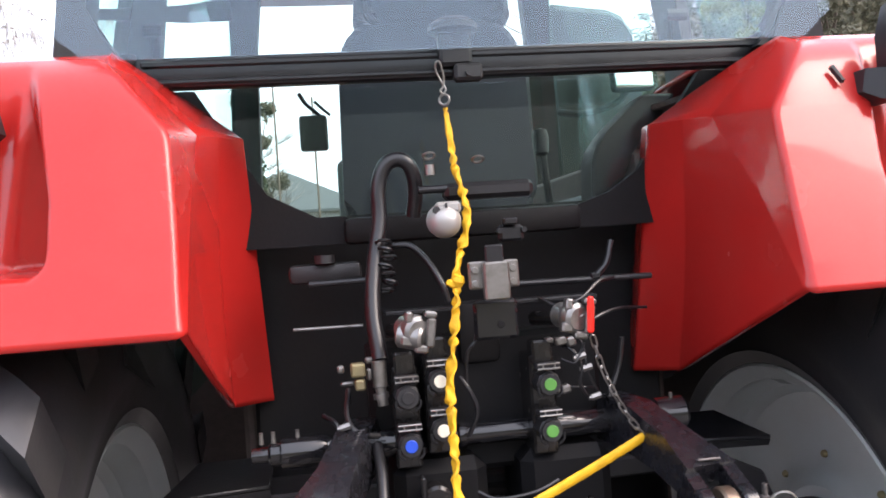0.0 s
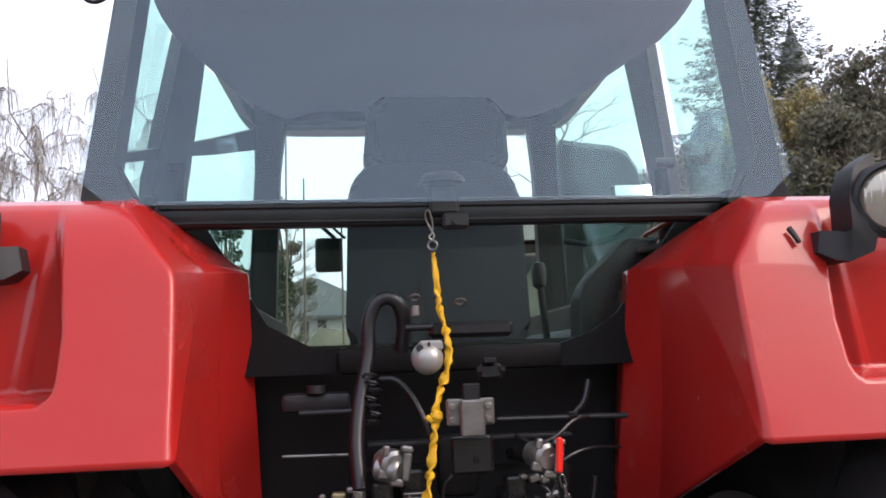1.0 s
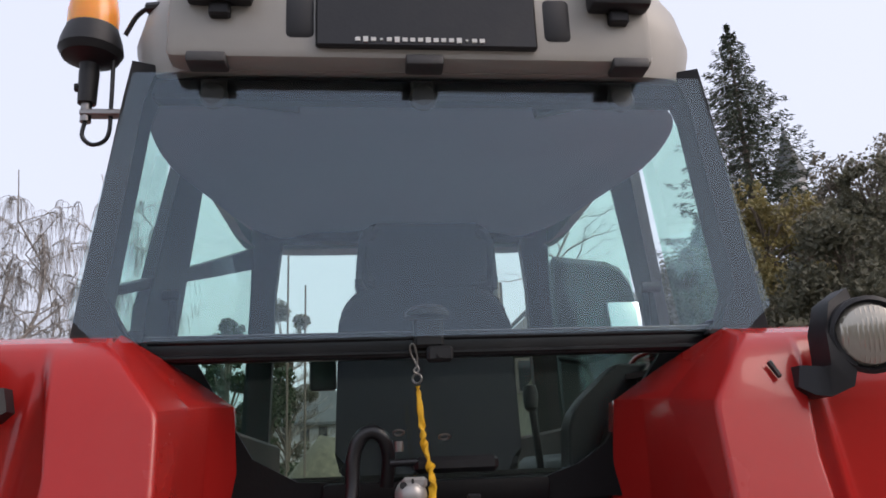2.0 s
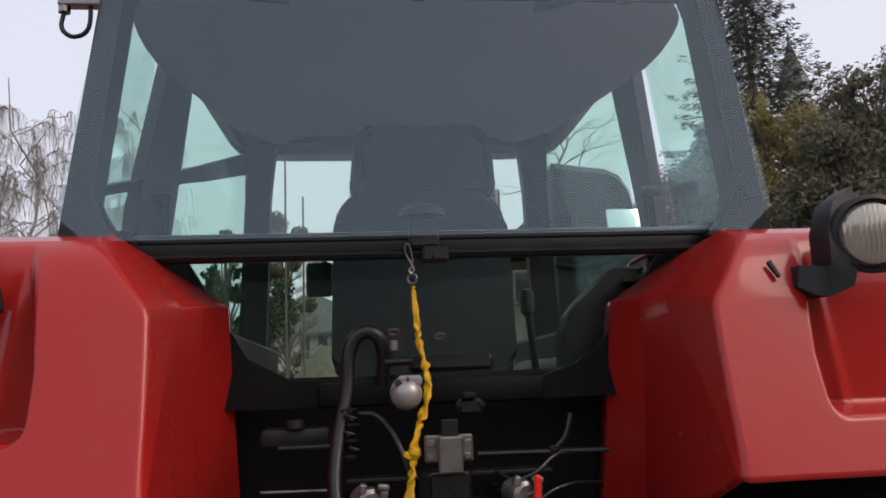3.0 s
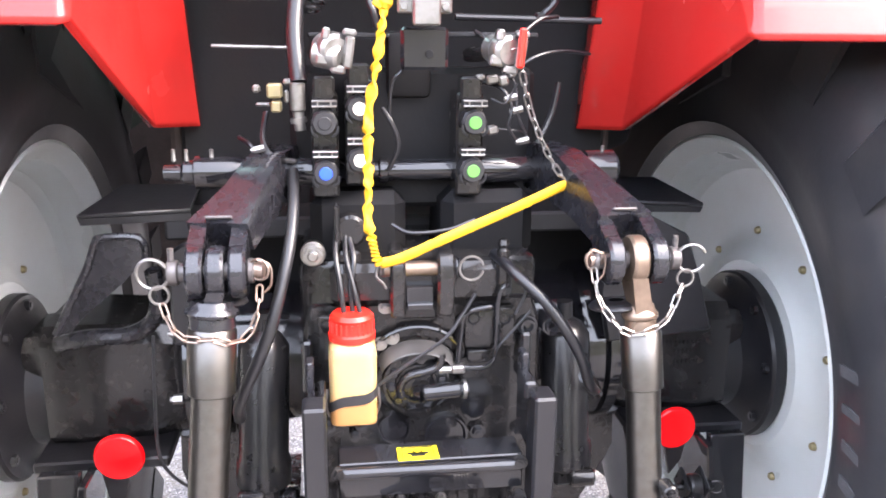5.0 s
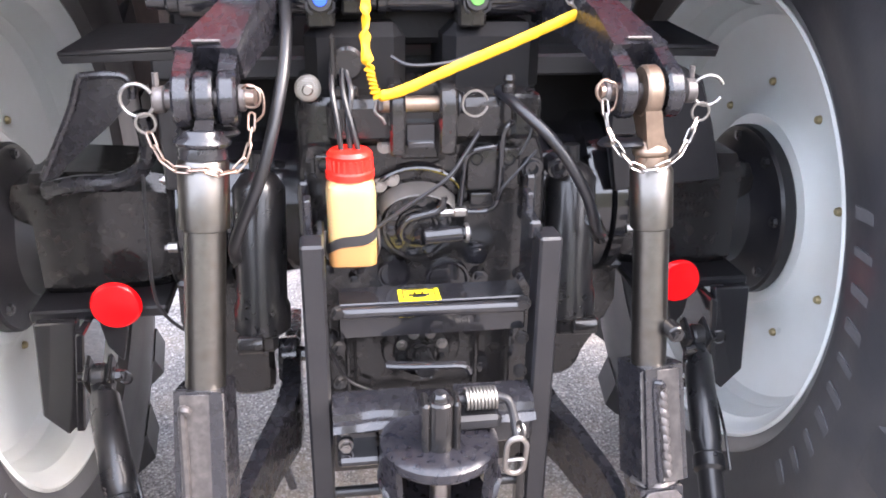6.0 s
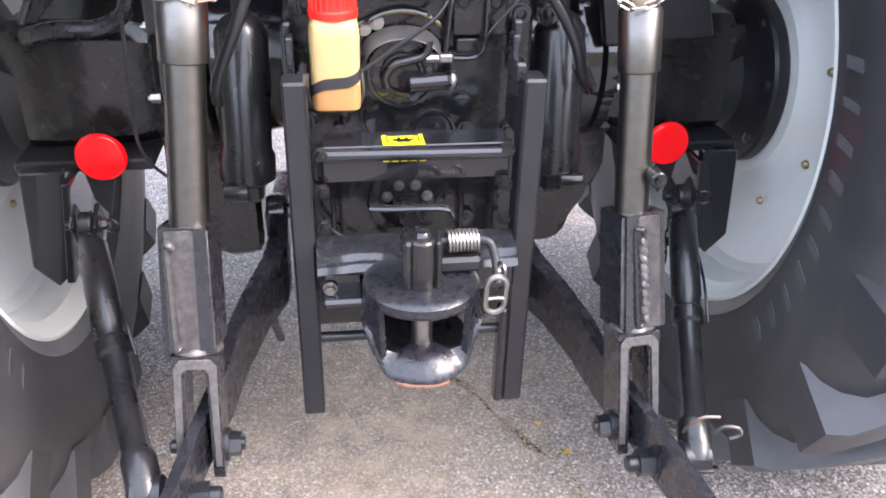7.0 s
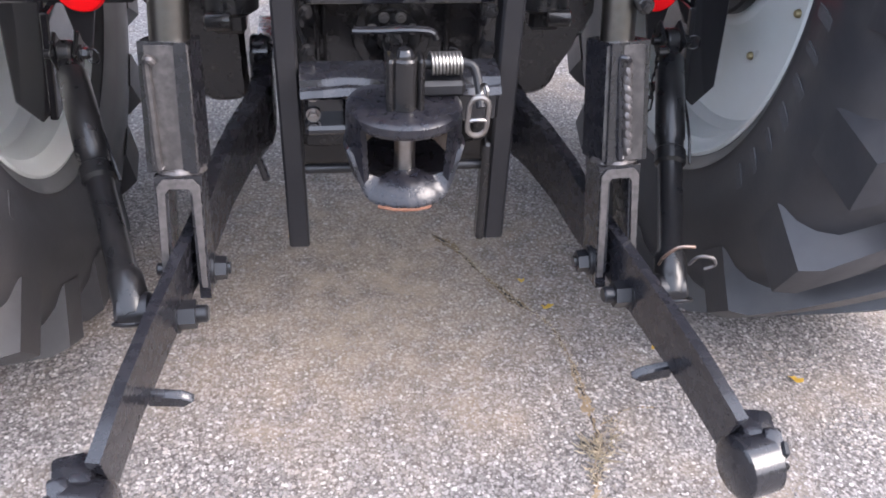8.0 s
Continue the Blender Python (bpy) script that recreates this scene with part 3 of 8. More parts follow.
        prism(bm, [c + along * (a * w / 2 + 0.006 * b) + out * (b * 0.021) for a, b in ((-1, -1), (-1, 1), (1, 1), (1, -1))], (-s * 0.003, 0, 0))
        part("sidewall_mark", bm, SCRIPT if s > 0 else RUBBER, rim)


for s in (-1, 1):
    rear_wheel(s)


def fender(s):
    """A faceted plastic fender: a leaning rear face with a pressed lamp recess, a folded inner corner and a deep inner side."""
    def p(x, y, z):
        return (s * x - 0.013, y, z + (0.008 if s < 0 else -0.002))

    def ease(a, b, u):
        u = min(1.0, max(0.0, (u - a) / (b - a)))
        return u * u * (3 - 2 * u)

    def along(table, z):
        for (z0, v0), (z1, v1) in zip(table, table[1:]):
            if z <= z1:
                return v0 + (v1 - v0) * (z - z0) / (z1 - z0)
        return table[-1][1]
    lean = [(1.575, 1.252), (1.70, 1.294), (1.80, 1.328), (1.865, 1.351), (1.91, 1.370), (1.951, 1.394), (1.975, 1.416), (1.992, 1.440)]
    inner = [(1.575, 0.449), (1.70, 0.452), (1.80, 0.458), (1.850, 0.462), (1.866, 0.467), (1.91, 0.500), (1.951, 0.532), (1.992, 0.572)]
    zs = [1.575, 1.585] + [1.60 + 0.00625 * k for k in range(43)] + [1.8665, 1.8875, 1.91, 1.93, 1.951, 1.963, 1.975, 1.984, 1.992]
    zs = sorted(zs)
    xs = [0.60 + 0.004 * k for k in range(48)] + [0.80, 0.84, 0.90, 1.0, 1.08, 1.12, 1.15, 1.18, 1.20]

    def recess(x, z):
        """Depth of the pressed recess: a rounded foot, a steep inner wall and a floor folded along one ridge."""
        xb = 0.618 + 0.15 * max(0.0, z - 1.77)
        rad = 0.035
        dx, dz = x - xb, z - 1.662
        d = rad - math.hypot(rad - dx, rad - dz) if dx < rad and dz < rad else min(dx, dz)
        d = min(d, 1.17 - x)
        deep = 0.118 * min(1.0, max(0.0, (1.985 - z) / 0.30))
        fold = x - (0.655 + 0.185 * (1.983 - z))
        deep -= 0.010 * ease(0.0, 0.05, deep) * math.exp(-(fold / 0.014) ** 2)
        return deep * ease(0.0, 0.020, d)
    bm = B()
    rows = []
    for z in zs:
        y, xe = along(lean, z), along(inner, z)
        cols = [xe, xe + (0.60 - xe) * 0.35, xe + (0.60 - xe) * 0.7] + xs
        row = [bm.verts.new(p(x, y + recess(x, z), z)) for x in cols]
        for x, dy, dz in ((1.25, 0.012, -0.015), (1.285, 0.045, -0.05), (1.290, 0.10, -0.11)):
            row.append(bm.verts.new(p(x, y + dy, z + dz)))
        rows.append(row)
    # the top runs forward over the wheel
    for y, z in ((1.475, 2.006), (1.56, 2.022), (1.74, 2.044), (2.05, 2.035), (2.45, 1.93)):
        cols = [0.575, 0.585, 0.592] + xs
        row = [bm.verts.new(p(x, y, z - 0.004 * ease(1.0, 1.2, x))) for x in cols]
        for x, dz in ((1.25, -0.02), (1.285, -0.06), (1.290, -0.13)):
            row.append(bm.verts.new(p(x, y, z + dz)))
        rows.append(row)
    for a, b in zip(rows, rows[1:]):
        for i in range(len(a) - 1):
            bm.faces.new((a[i], a[i + 1], b[i + 1], b[i]))
    # folded corner and inner side
    top, A3, A = Vector((0.562, 1.485, 2.012)), Vector((0.450, 1.535, 1.884)), Vector((0.388, 1.665, 1.893))
    foot, C, Bt = Vector((0.441, 1.266, 1.578)), Vector((0.444, 1.735, 1.396)), Vector((0.376, 1.805, 1.392))
    knee = zs.index(1.8665)
    edge = [r[0] for r in rows]
    n = len(zs) - 1

    def strip(first, second):
        for i in range(len(first) - 1):
            bm.faces.new((first[i], second[i], second[i + 1], first[i + 1]))
    ks = [i / knee for i in range(knee + 1)]               # from the foot up to the knee of the face
    K = [bm.verts.new(p(*(foot.lerp(A3, t) + Vector((0, -0.02 * math.sin(math.pi * t), 0))))) for t in ks]
    Lm = [bm.verts.new(p(*(C.lerp(A3.lerp(A, 0.45), t) + Vector((0.010 * math.sin(math.pi * t), 0, 0))))) for t in ks]
    M = [bm.verts.new(p(*Bt.lerp(A, t))) for t in ks]
    back = [bm.verts.new(p(*(Bt.lerp(A, t) + Vector((0.004, 0.05, 0))))) for t in ks]
    strip(edge[:knee + 1], K)
    strip(K, Lm)
    strip(Lm, M)
    strip(M, back)
    ts = [i / (n - knee) for i in range(n - knee + 1)]     # from the knee up to the top
    D = [K[-1]] + [bm.verts.new(p(*A3.lerp(top, t))) for t in ts[1:]]
    O = [M[-1]] + [bm.verts.new(p(*(A.lerp(top, t) + Vector((0, 0.012 * math.sin(math.pi * t), 0.004 * math.sin(math.pi * t)))))) for t in ts[1:-1]] + [D[-1]]
    strip(edge[knee:n + 1], D)
    for i in range(len(D) - 1):
        if i < len(D) - 2:
            bm.faces.new((D[i], O[i], O[i + 1], D[i + 1]))
        else:
            bm.faces.new((D[i], O[i], D[i + 1]))
    bm.faces.new((D[0], Lm[-1], M[-1]))
    bm.faces.new((D[-1], edge[n + 1], edge[n]))
    # the folds are rounded: broad at the rear corner, narrower on the inner side
    fold = bm.edges.layers.float.new("bevel_weight_edge")
    for line, w in ((edge[:n + 1], 1.0), (K, 0.35), (Lm, 0.35), (M, 0.3), (D, 0.45), (O, 0.3)):
        for a, b in zip(line, line[1:]):
            e = bm.edges.get((a, b))
            if e:
                e[fold] = w
    for row in rows[n:n + 2]:
        for a, b in zip(row, row[1:]):
            bm.edges.get((a, b))[fold] = 0.3
    ob = part("rear_fender", bm, RED, tractor, "glossy red plastic rear fender over the wheel", 70)
    bv = ob.modifiers.new("round", 'BEVEL')
    bv.width, bv.segments, bv.limit_method, bv.harden_normals = 0.024, 4, 'WEIGHT', False
    so = ob.modifiers.new("thick", 'SOLIDIFY')
    so.thickness, so.offset = 0.012, -1
    # black liner under the fender
    bm = B()
    secs = []
    for a in range(46, 203, 12):
        t = math.radians(a)
        cy, sy = math.cos(t), math.sin(t)
        ry = 0.61 if cy > 0 else 1.0
        secs.append([p(x, AX - (ry + k) * cy, AZ + (1.10 + k) * sy) for x, k in ((0.50, 0), (1.25, 0), (1.25, 0.012), (0.50, 0.012))])
    loft(bm, secs)
    part("fender_liner", bm, HAZED, ob)
    if s > 0:
        bm = B()
        prism(bm, [p(0.578, 1.374, 1.926), p(0.584, 1.373, 1.928), p(0.593, 1.360, 1.900), p(0.587, 1.359, 1.899)], (0, -0.006, 0.004))
        part("rubber_mark", bm, MATT, ob)
    return ob


for s in (-1, 1):
    fender(s)


def cab():
    y0 = 1.575

    def cpart(name, bm, *rest, **more):
        """A part of the shell, which stands turned a little against the yard's axes."""
        for v in bm.verts:
            v.co.x += -0.012 + 0.026 * (v.co.y - 1.5)
        return part(name, bm, *rest, **more)
    # rear wall under the lower window
    bm = B()
    box(bm, (0, 1.845, 1.41), (0.86, 0.03, 0.70), 0.008)
    box(bm, (0, 1.700, 1.722), (0.46, 0.05, 0.050), 0.012, seg=2)
    prism(bm, [(-0.487, 1.70, 2.0), (-0.368, 1.70, 1.800), (-0.278, 1.70, 1.752), (-0.222, 1.70, 1.750), (-0.222, 1.70, 1.70), (-0.46, 1.70, 1.70), (-0.58, 1.70, 2.0)], (0, 0.02, 0))
    prism(bm, [(0.505, 1.70, 2.0), (0.358, 1.70, 1.806), (0.300, 1.70, 1.768), (0.226, 1.70, 1.744), (0.196, 1.70, 1.744), (0.196, 1.70, 1.70), (0.46, 1.70, 1.70), (0.58, 1.70, 2.0)], (0, 0.02, 0))
    part("cab_rear_wall", bm, DEEP_BLACK, tractor)
    # cross bar between upper and lower window
    bm = B()
    box(bm, (0.0, y0, 2.003), (1.12, 0.035, 0.052), 0.006, seg=2)
    box(bm, (0.0, y0 - 0.012, 2.016), (1.10, 0.02, 0.012), 0.003)
    box(bm, (0.0, y0 - 0.014, 1.986), (1.10, 0.016, 0.010), 0.003)
    bar = part("window_crossbar", bm, SATIN, tractor, "black window crossbar")
    bm = B()
    lathe(bm, [(0, 0.012), (0.030, 0.010), (0.043, 0.0), (0.043, -0.010), (0.02, -0.016), (0, -0.016)], (-0.022, 1.545, 2.062), (0, 0, 1), 28)
    box(bm, (-0.020, 1.552, 2.022), (0.058, 0.03, 0.06), 0.006)
    box(bm, (0.000, 1.545, 1.980), (0.05, 0.028, 0.03), 0.005)
    cyl(bm, (-0.001, 1.535, 1.977), (-0.001, 1.525, 1.977), 0.006, seg=10)
    part("window_handle", bm, MATT, bar)
    # window frame: pillars leaning in to the roof
    for s in (-1, 1):
        bm = B()
        loft(bm, [[(s * 0.565, 1.52, 2.0), (s * 0.665, 1.50, 1.96), (s * 0.675, 1.60, 1.96), (s * 0.58, 1.62, 2.0)],
                  [(s * 0.605, 1.51, 2.10), (s * 0.650, 1.50, 2.08), (s * 0.660, 1.60, 2.08), (s * 0.62, 1.62, 2.10)],
                  [(s * 0.555, 1.50, 2.48), (s * 0.588, 1.48, 2.48), (s * 0.60, 1.60, 2.48), (s * 0.565, 1.60, 2.48)],
                  [(s * 0.53, 1.50, 2.56), (s * 0.575, 1.48, 2.56), (s * 0.59, 1.60, 2.56), (s * 0.54, 1.60, 2.56)]], 0.006)
        prism(bm, [(s * 0.61, 1.525, 2.10), (s * 0.62, 1.525, 2.0), (s * 0.545, 1.525, 2.005), (s * 0.57, 1.525, 2.03)], (0, 0.03, 0))
        pil = cpart("rear_pillar", bm, MATT, tractor)
        # B pillar, side rail and front pillar
        bm = B()
        loft(bm, [[(s * x, y, z) for x, y in ((xa, ya), (xa, yb), (xa + 0.03, yb), (xa + 0.03, ya))] for z, xa, ya, yb in (((1.80, 0.652, 1.90, 2.22), (2.15, 0.645, 1.92, 2.24), (2.60, 0.615, 2.09, 2.34)) if s < 0 else ((1.80, 0.652, 2.06, 2.16), (2.15, 0.645, 2.07, 2.20), (2.60, 0.615, 2.10, 2.29)))], 0.006)
        cpart("side_pillar", bm, MATT, tractor)
        bm = B()
        loft(bm, [[(s * (x + d), y + e, z) for d, e in ((-w, 0.03), (w, 0.03), (w, -0.03), (-w, -0.03))] for x, y, z, w in ((0.60, 3.25, 1.3, 0.055), (0.563, 3.20, 2.1, 0.050), (0.538, 3.12, 2.45, 0.046), (0.51, 3.02, 2.70, 0.06))], 0.006)
        cpart("front_pillar", bm, MATT, tractor)
        bm = B()
        loft(bm, [rect((s * 0.655, 1.70, 2.148), (0, 1, 0), 0.02, 0.020), rect((s * 0.652, 2.10, 2.268), (0, 1, 0), 0.02, 0.028), rect((s * 0.635, 2.60, 2.42), (0, 1, 0), 0.02, 0.055), rect((s * 0.57, 3.12, 2.593), (0, 1, 0), 0.02, 0.085)], 0.004)
        if s < 0:
            cpart("door_grab_bar", bm, MATT, tractor)
        else:
            bm.free()
        bm = B()
        cyl(bm, (s * 0.65, 2.05, 2.215), (s * 0.60, 2.05, 2.215), 0.014, seg=10)
        box(bm, (s * 0.63, 2.12, 2.17), (0.02, 0.03, 0.14), 0.005)
        cpart("door_latch", bm, MATT, tractor)
        # side panes
        bm = B()
        prism(bm, [(s * 0.668, 1.61, 1.95), (s * 0.690, 1.93, 1.75), (s * 0.65, 2.09, 2.60), (s * 0.61, 1.60, 2.55)], (s * 0.004, 0, 0))
        g = cpart("side_window_pane", bm, GLASS_SIDE, tractor, "green tinted side window", 0)
        g.visible_shadow = False
        bm = B()
        prism(bm, [(s * 0.69, 2.23, 1.30), (s * 0.625, 3.22, 1.40), (s * 0.60, 3.17, 2.2), (s * 0.56, 3.02, 2.66), (s * 0.645, 2.33, 2.61)], (s * 0.004, 0, 0))
        g = cpart("door_pane", bm, GLASS_SIDE, tractor, "green tinted door window", 0)
        g.visible_shadow = False
        bm = B()
        loft(bm, [rect((s * 0.66, 1.75, 1.72), (0, 1, 0), 0.03, 0.44), rect((s * 0.70, 2.25, 1.55), (0, 1, 0), 0.03, 0.40)])
        cpart("cab_side_panel", bm, MATT, tractor)
        bm = B()
        box(bm, (s * 0.445, 2.45, 1.42), (0.03, 1.14, 0.90), 0.01)
        part("wheel_well_panel", bm, HAZED, tractor)
    # panes at the back and the front
    bm = B()
    prism(bm, [(-0.60, 1.4650, 2.003), (0.60, 1.4650, 2.003), (0.652, 1.466, 2.05), (0.572, 1.4775, 2.535), (-0.572, 1.4775, 2.535), (-0.652, 1.466, 2.05)], (0, 0.005, 0))
    g = cpart("rear_window_pane", bm, GLASS, tractor, "large tinted rear window", 0)
    g.visible_shadow = False
    for h in (-0.420, -0.007, 0.405):
        bm = B()
        box(bm, (h, 1.425, 2.530), (0.074, 0.05, 0.022), 0.005, seg=2)
        lathe(bm, [(0, 0.010), (0.022, 0.008), (0.028, 0.0), (0.028, -0.006), (0, -0.006)], (h, 1.488, 2.492), (0, -1, 0), 20)
        box(bm, (h, 1.490, 2.512), (0.050, 0.012, 0.030), 0.004)
        cpart("window_hinge", bm, HINGE, g)
    bm = B()
    prism(bm, [(-0.372, 1.728, 1.796), (-0.28, 1.728, 1.745), (0.23, 1.728, 1.740), (0.36, 1.728, 1.80), (0.51, 1.728, 2.0), (-0.49, 1.728, 2.0)], (0, 0.005, 0))
    g = part("lower_window_pane", bm, GLASS_LOW, tractor, "", 0)
    g.visible_shadow = False
    bm = B()
    prism(bm, [(-0.57, 3.21, 1.55), (0.57, 3.21, 1.55), (0.55, 3.17, 2.2), (0.52, 3.03, 2.68), (-0.52, 3.03, 2.68), (-0.55, 3.17, 2.2)], (0, 0.005, 0))
    g = cpart("windscreen", bm, glass_material("windscreen_glass", (0.90, 0.97, 0.93), 0.3), tractor, "", 0)
    g.visible_shadow = False
    # roof
    bm = B()
    out = []
    for z, k in ((2.590, 0.03), (2.585, 0.0), (2.63, -0.015), (2.71, 0.0), (2.78, 0.03), (2.83, 0.09), (2.85, 0.20)):
        ring_ = []
        for i in range(48):
            a = 2 * math.pi * (i + 0.5) / 48
            c, q = math.cos(a), math.sin(a)
            ring_.append(((0.60 - k) * math.copysign(abs(c) ** 0.22, c), 2.34 + (0.88 - k) * math.copysign(abs(q) ** 0.22, q), z + (0.055 * q if z < 2.6 else 0)))
        out.append(ring_)
    loft(bm, out, cap=False)
    bm.faces.new([bm.verts.new(q) for q in out[-1]])
    bmesh.ops.remove_doubles(bm, verts=bm.verts[:], dist=0.0005)
    roof = cpart("roof", bm, ROOF, tractor, "cream cab roof with lamps")
    bm = B()
    box(bm, (-0.02, 1.44, 2.66), (0.955, 0.07, 0.26), 0.02, seg=2)
    cpart("roof_rear_module", bm, ROOF, roof)
    bm = B()
    box(bm, (-0.015, 1.398, 2.607), (0.43, 0.016, 0.115), 0.004)
    plate = part("plate_holder", bm, SATIN, roof, "dark plate holder with a pale line of lettering")
    for k in range(17):
        bm = B()
        box(bm, (-0.150 + 0.0150 * k, 1.3885, 2.563), (0.0045 if k in (3, 14) else 0.0095, 0.003, 0.004 if k in (3, 14) else 0.008 + 0.003 * (k % 4 == 1)), 0)
        part("lettering_bar", bm, INK, roof)
    for x in (-0.41, 0.37):
        bm = B()
        box(bm, (x, 1.385, 2.685), (0.125, 0.05, 0.10), 0.012, seg=2)
        box(bm, (x, 1.40, 2.625), (0.04, 0.03, 0.03), 0.004)
        lamp = part("roof_work_lamp", bm, MATT, roof)
        bm = B()
        box(bm, (x, 1.357, 2.69), (0.105, 0.008, 0.078), 0.006)
        part("lens", bm, LENS, roof)
    for x in (-0.26, 0.245):
        bm = B()
        box(bm, (x, 1.415, 2.62), (0.06, 0.03, 0.10), 0.02, seg=2)
        part("plate_bracket", bm, MATT, roof)
    bm = B()
    out = []
    edge = []
    for i in range(64):
        a = 2 * math.pi * (i + 0.5) / 64
        c, q = math.cos(a), math.sin(a)
        y = 2.31 + 0.76 * math.copysign(abs(q) ** 0.3, q)
        w = 0.622 - 0.120 * min(1.0, max(0.0, (y - 2.25) / 0.8))
        z = 2.528 + 0.117 * min(1.0, max(0.0, (y - 1.9) / 1.16)) ** 1.15
        edge.append((w * math.copysign(abs(c) ** 0.3, c), y, z))
    for sc, dz in ((1.0, 0.0), (0.97, 0.004), (0.90, 0.03), (0.78, 0.055), (0.45, 0.07)):
        out.append([(x * sc, 2.31 + (y - 2.31) * sc, z + dz) for x, y, z in edge])
    loft(bm, out, cap=False)
    bm.faces.new([bm.verts.new(q) for q in out[-1]])
    bmesh.ops.remove_doubles(bm, verts=bm.verts[:], dist=0.0005)
    cpart("headliner", bm, LINER, tractor, "blue-grey fabric headliner")
    bm = B()
    box(bm, (0, 1.545, 2.525), (1.10, 0.05, 0.045), 0.008)
    prism(bm, [(-0.405, 1.575, 2.545), (-0.265, 1.575, 2.545), (-0.265, 1.575, 2.508), (-0.393, 1.575, 2.522)], (0, 0.03, 0))
    prism(bm, [(0.235, 1.575, 2.54), (0.411, 1.575, 2.545), (0.358, 1.575, 2.525), (0.29, 1.575, 2.508), (0.245, 1.575, 2.498)], (0, 0.03, 0))
    cpart("window_header", bm, MATT, tractor)
    for s in (-1, 1):
        bm = B()
        box(bm, (s * 0.592, 1.60, 2.000), (0.075, 0.07, 0.085), 0.012, seg=2)
        part("corner_seal", bm, DEEP_BLACK, tractor)
    bm = B()
    box(bm, (0.50, 2.50, 1.55), (0.22, 0.80, 0.50), 0.05, seg=3)
    part("side_console", bm, MATT, tractor)
    # lit gap between seat and console: a slim lever column and a hand rest
    bm = B()
    cyl(bm, (0.395, 2.42, 1.55), (0.355, 2.38, 1.93), 0.011, seg=10)
    lathe(bm, [(0, 0.05), (0.018, 0.045), (0.024, 0.02), (0.020, -0.02), (0.010, -0.03), (0, -0.03)], (0.352, 2.378, 1.95), (0, 0, 1), 16)
    part("gear_lever", bm, MATT, tractor)
    bm = B()
    box(bm, (0, 3.05, 2.655), (1.06, 0.08, 0.05), 0.01)
    cpart("windscreen_header", bm, DEEP_BLACK, tractor)
    # floor, console and dashboard
    bm = B()
    box(bm, (0, 2.45, 1.22), (0.90, 1.50, 0.04), 0.005)
    box(bm, (0.02, 2.15, 1.36), (0.40, 0.45, 0.30), 0.03)
    box(bm, (0, 3.08, 1.62), (0.42, 0.24, 0.82), 0.03)
    part("cab_floor", bm, MATT, tractor)
    bm = B()
    prism(bm, [(0.331, 1.91, 1.70), (0.338, 1.91, 1.848), (0.352, 1.91, 1.885), (0.378, 1.91, 1.916), (0.425, 1.91, 1.958), (0.47, 1.91, 1.997), (0.549, 1.91, 1.996), (0.518, 1.91, 1.960), (0.463, 1.91, 1.908), (0.446, 1.91, 1.879), (0.422, 1.91, 1.839), (0.400, 1.91, 1.80), (0.400, 1.91, 1.70)], (0, 0.09, 0), 0.006)
    for k in range(5):
        q = k / 4
        cyl(bm, (0.455 + 0.072 * q, 1.92, 1.905 + 0.062 * q), (0.468 + 0.072 * q, 1.92, 1.896 + 0.062 * q), 0.0085, 0.0065, seg=10)
    part("control_console", bm, MATT, tractor)
    # seat
    bm = B()
    def pad(cx, y, z0, z1, w, r, d, taper=0.0):
        pts = []
        for sx, zz, a0 in ((1, z0 + r, -90), (1, z1 - r, 0), (-1, z1 - r, 90), (-1, z0 + r, 180)):
            for k in range(7):
                a = math.radians(a0 + 15 * k)
                ww = w / 2 - (taper if zz > (z0 + z1) / 2 else 0)
                pts.append((cx + sx * (ww - r) + r * math.cos(a), y, zz + r * math.sin(a)))
        prism(bm, pts, (0, d, 0), 0.02)
    pad(0.040, 2.16, 2.225, 2.434, 0.398, 0.050, 0.11, 0.010)
    pad(0.028, 2.15, 1.70, 2.262, 0.485, 0.115, 0.13, 0.01)
    pad(0.040, 2.145, 2.250, 2.410, 0.350, 0.035, 0.02, 0.006)
    box(bm, (0.035, 2.42, 1.70), (0.50, 0.48, 0.14), 0.04, seg=3)
    part("driver_seat", bm, SEAT, tractor, "dark grey fabric driver seat")
    # hood, mirrors, exhaust seen through the windscreen
    bm = B()
    loft(bm, [[(-0.36, 3.35, 1.0), (0.36, 3.35, 1.0), (0.36, 3.35, 1.62), (0.24, 3.35, 1.74), (-0.24, 3.35, 1.74), (-0.36, 3.35, 1.62)],
              [(-0.34, 4.9, 0.95), (0.34, 4.9, 0.95), (0.34, 4.9, 1.45), (0.22, 4.9, 1.58), (-0.22, 4.9, 1.58), (-0.34, 4.9, 1.45)]], 0.03)
    part("engine_hood", bm, RED, tractor)
    bm = B()
    cyl(bm, (0.46, 3.45, 1.3), (0.46, 3.45, 2.05), 0.055, seg=20, bev=0.01)
    cyl(bm, (0.46, 3.45, 2.05), (0.46, 3.45, 2.55), 0.03, seg=16)
    part("exhaust_stack", bm, STEEL, tractor)
    bm = B()
    secs = []
    for y, k in ((3.30, 0.94), (3.33, 1.0), (3.52, 1.0), (3.56, 0.93)):
        secs.append([(0.86 + (x - 0.86) * k, y, 2.10 + (z - 2.10) * k) for x, z in ((0.68, 1.60), (0.68, 2.60), (0.70, 2.640), (0.79, 2.628), (0.93, 2.612), (0.99, 2.585), (1.03, 2.52), (1.055, 2.40), (1.06, 2.10), (1.04, 1.60))])
    loft(bm, secs)
    part("exhaust_cowl", bm, SATIN, tractor, "tall dark rounded cowl beside the engine hood")
    bm = B()
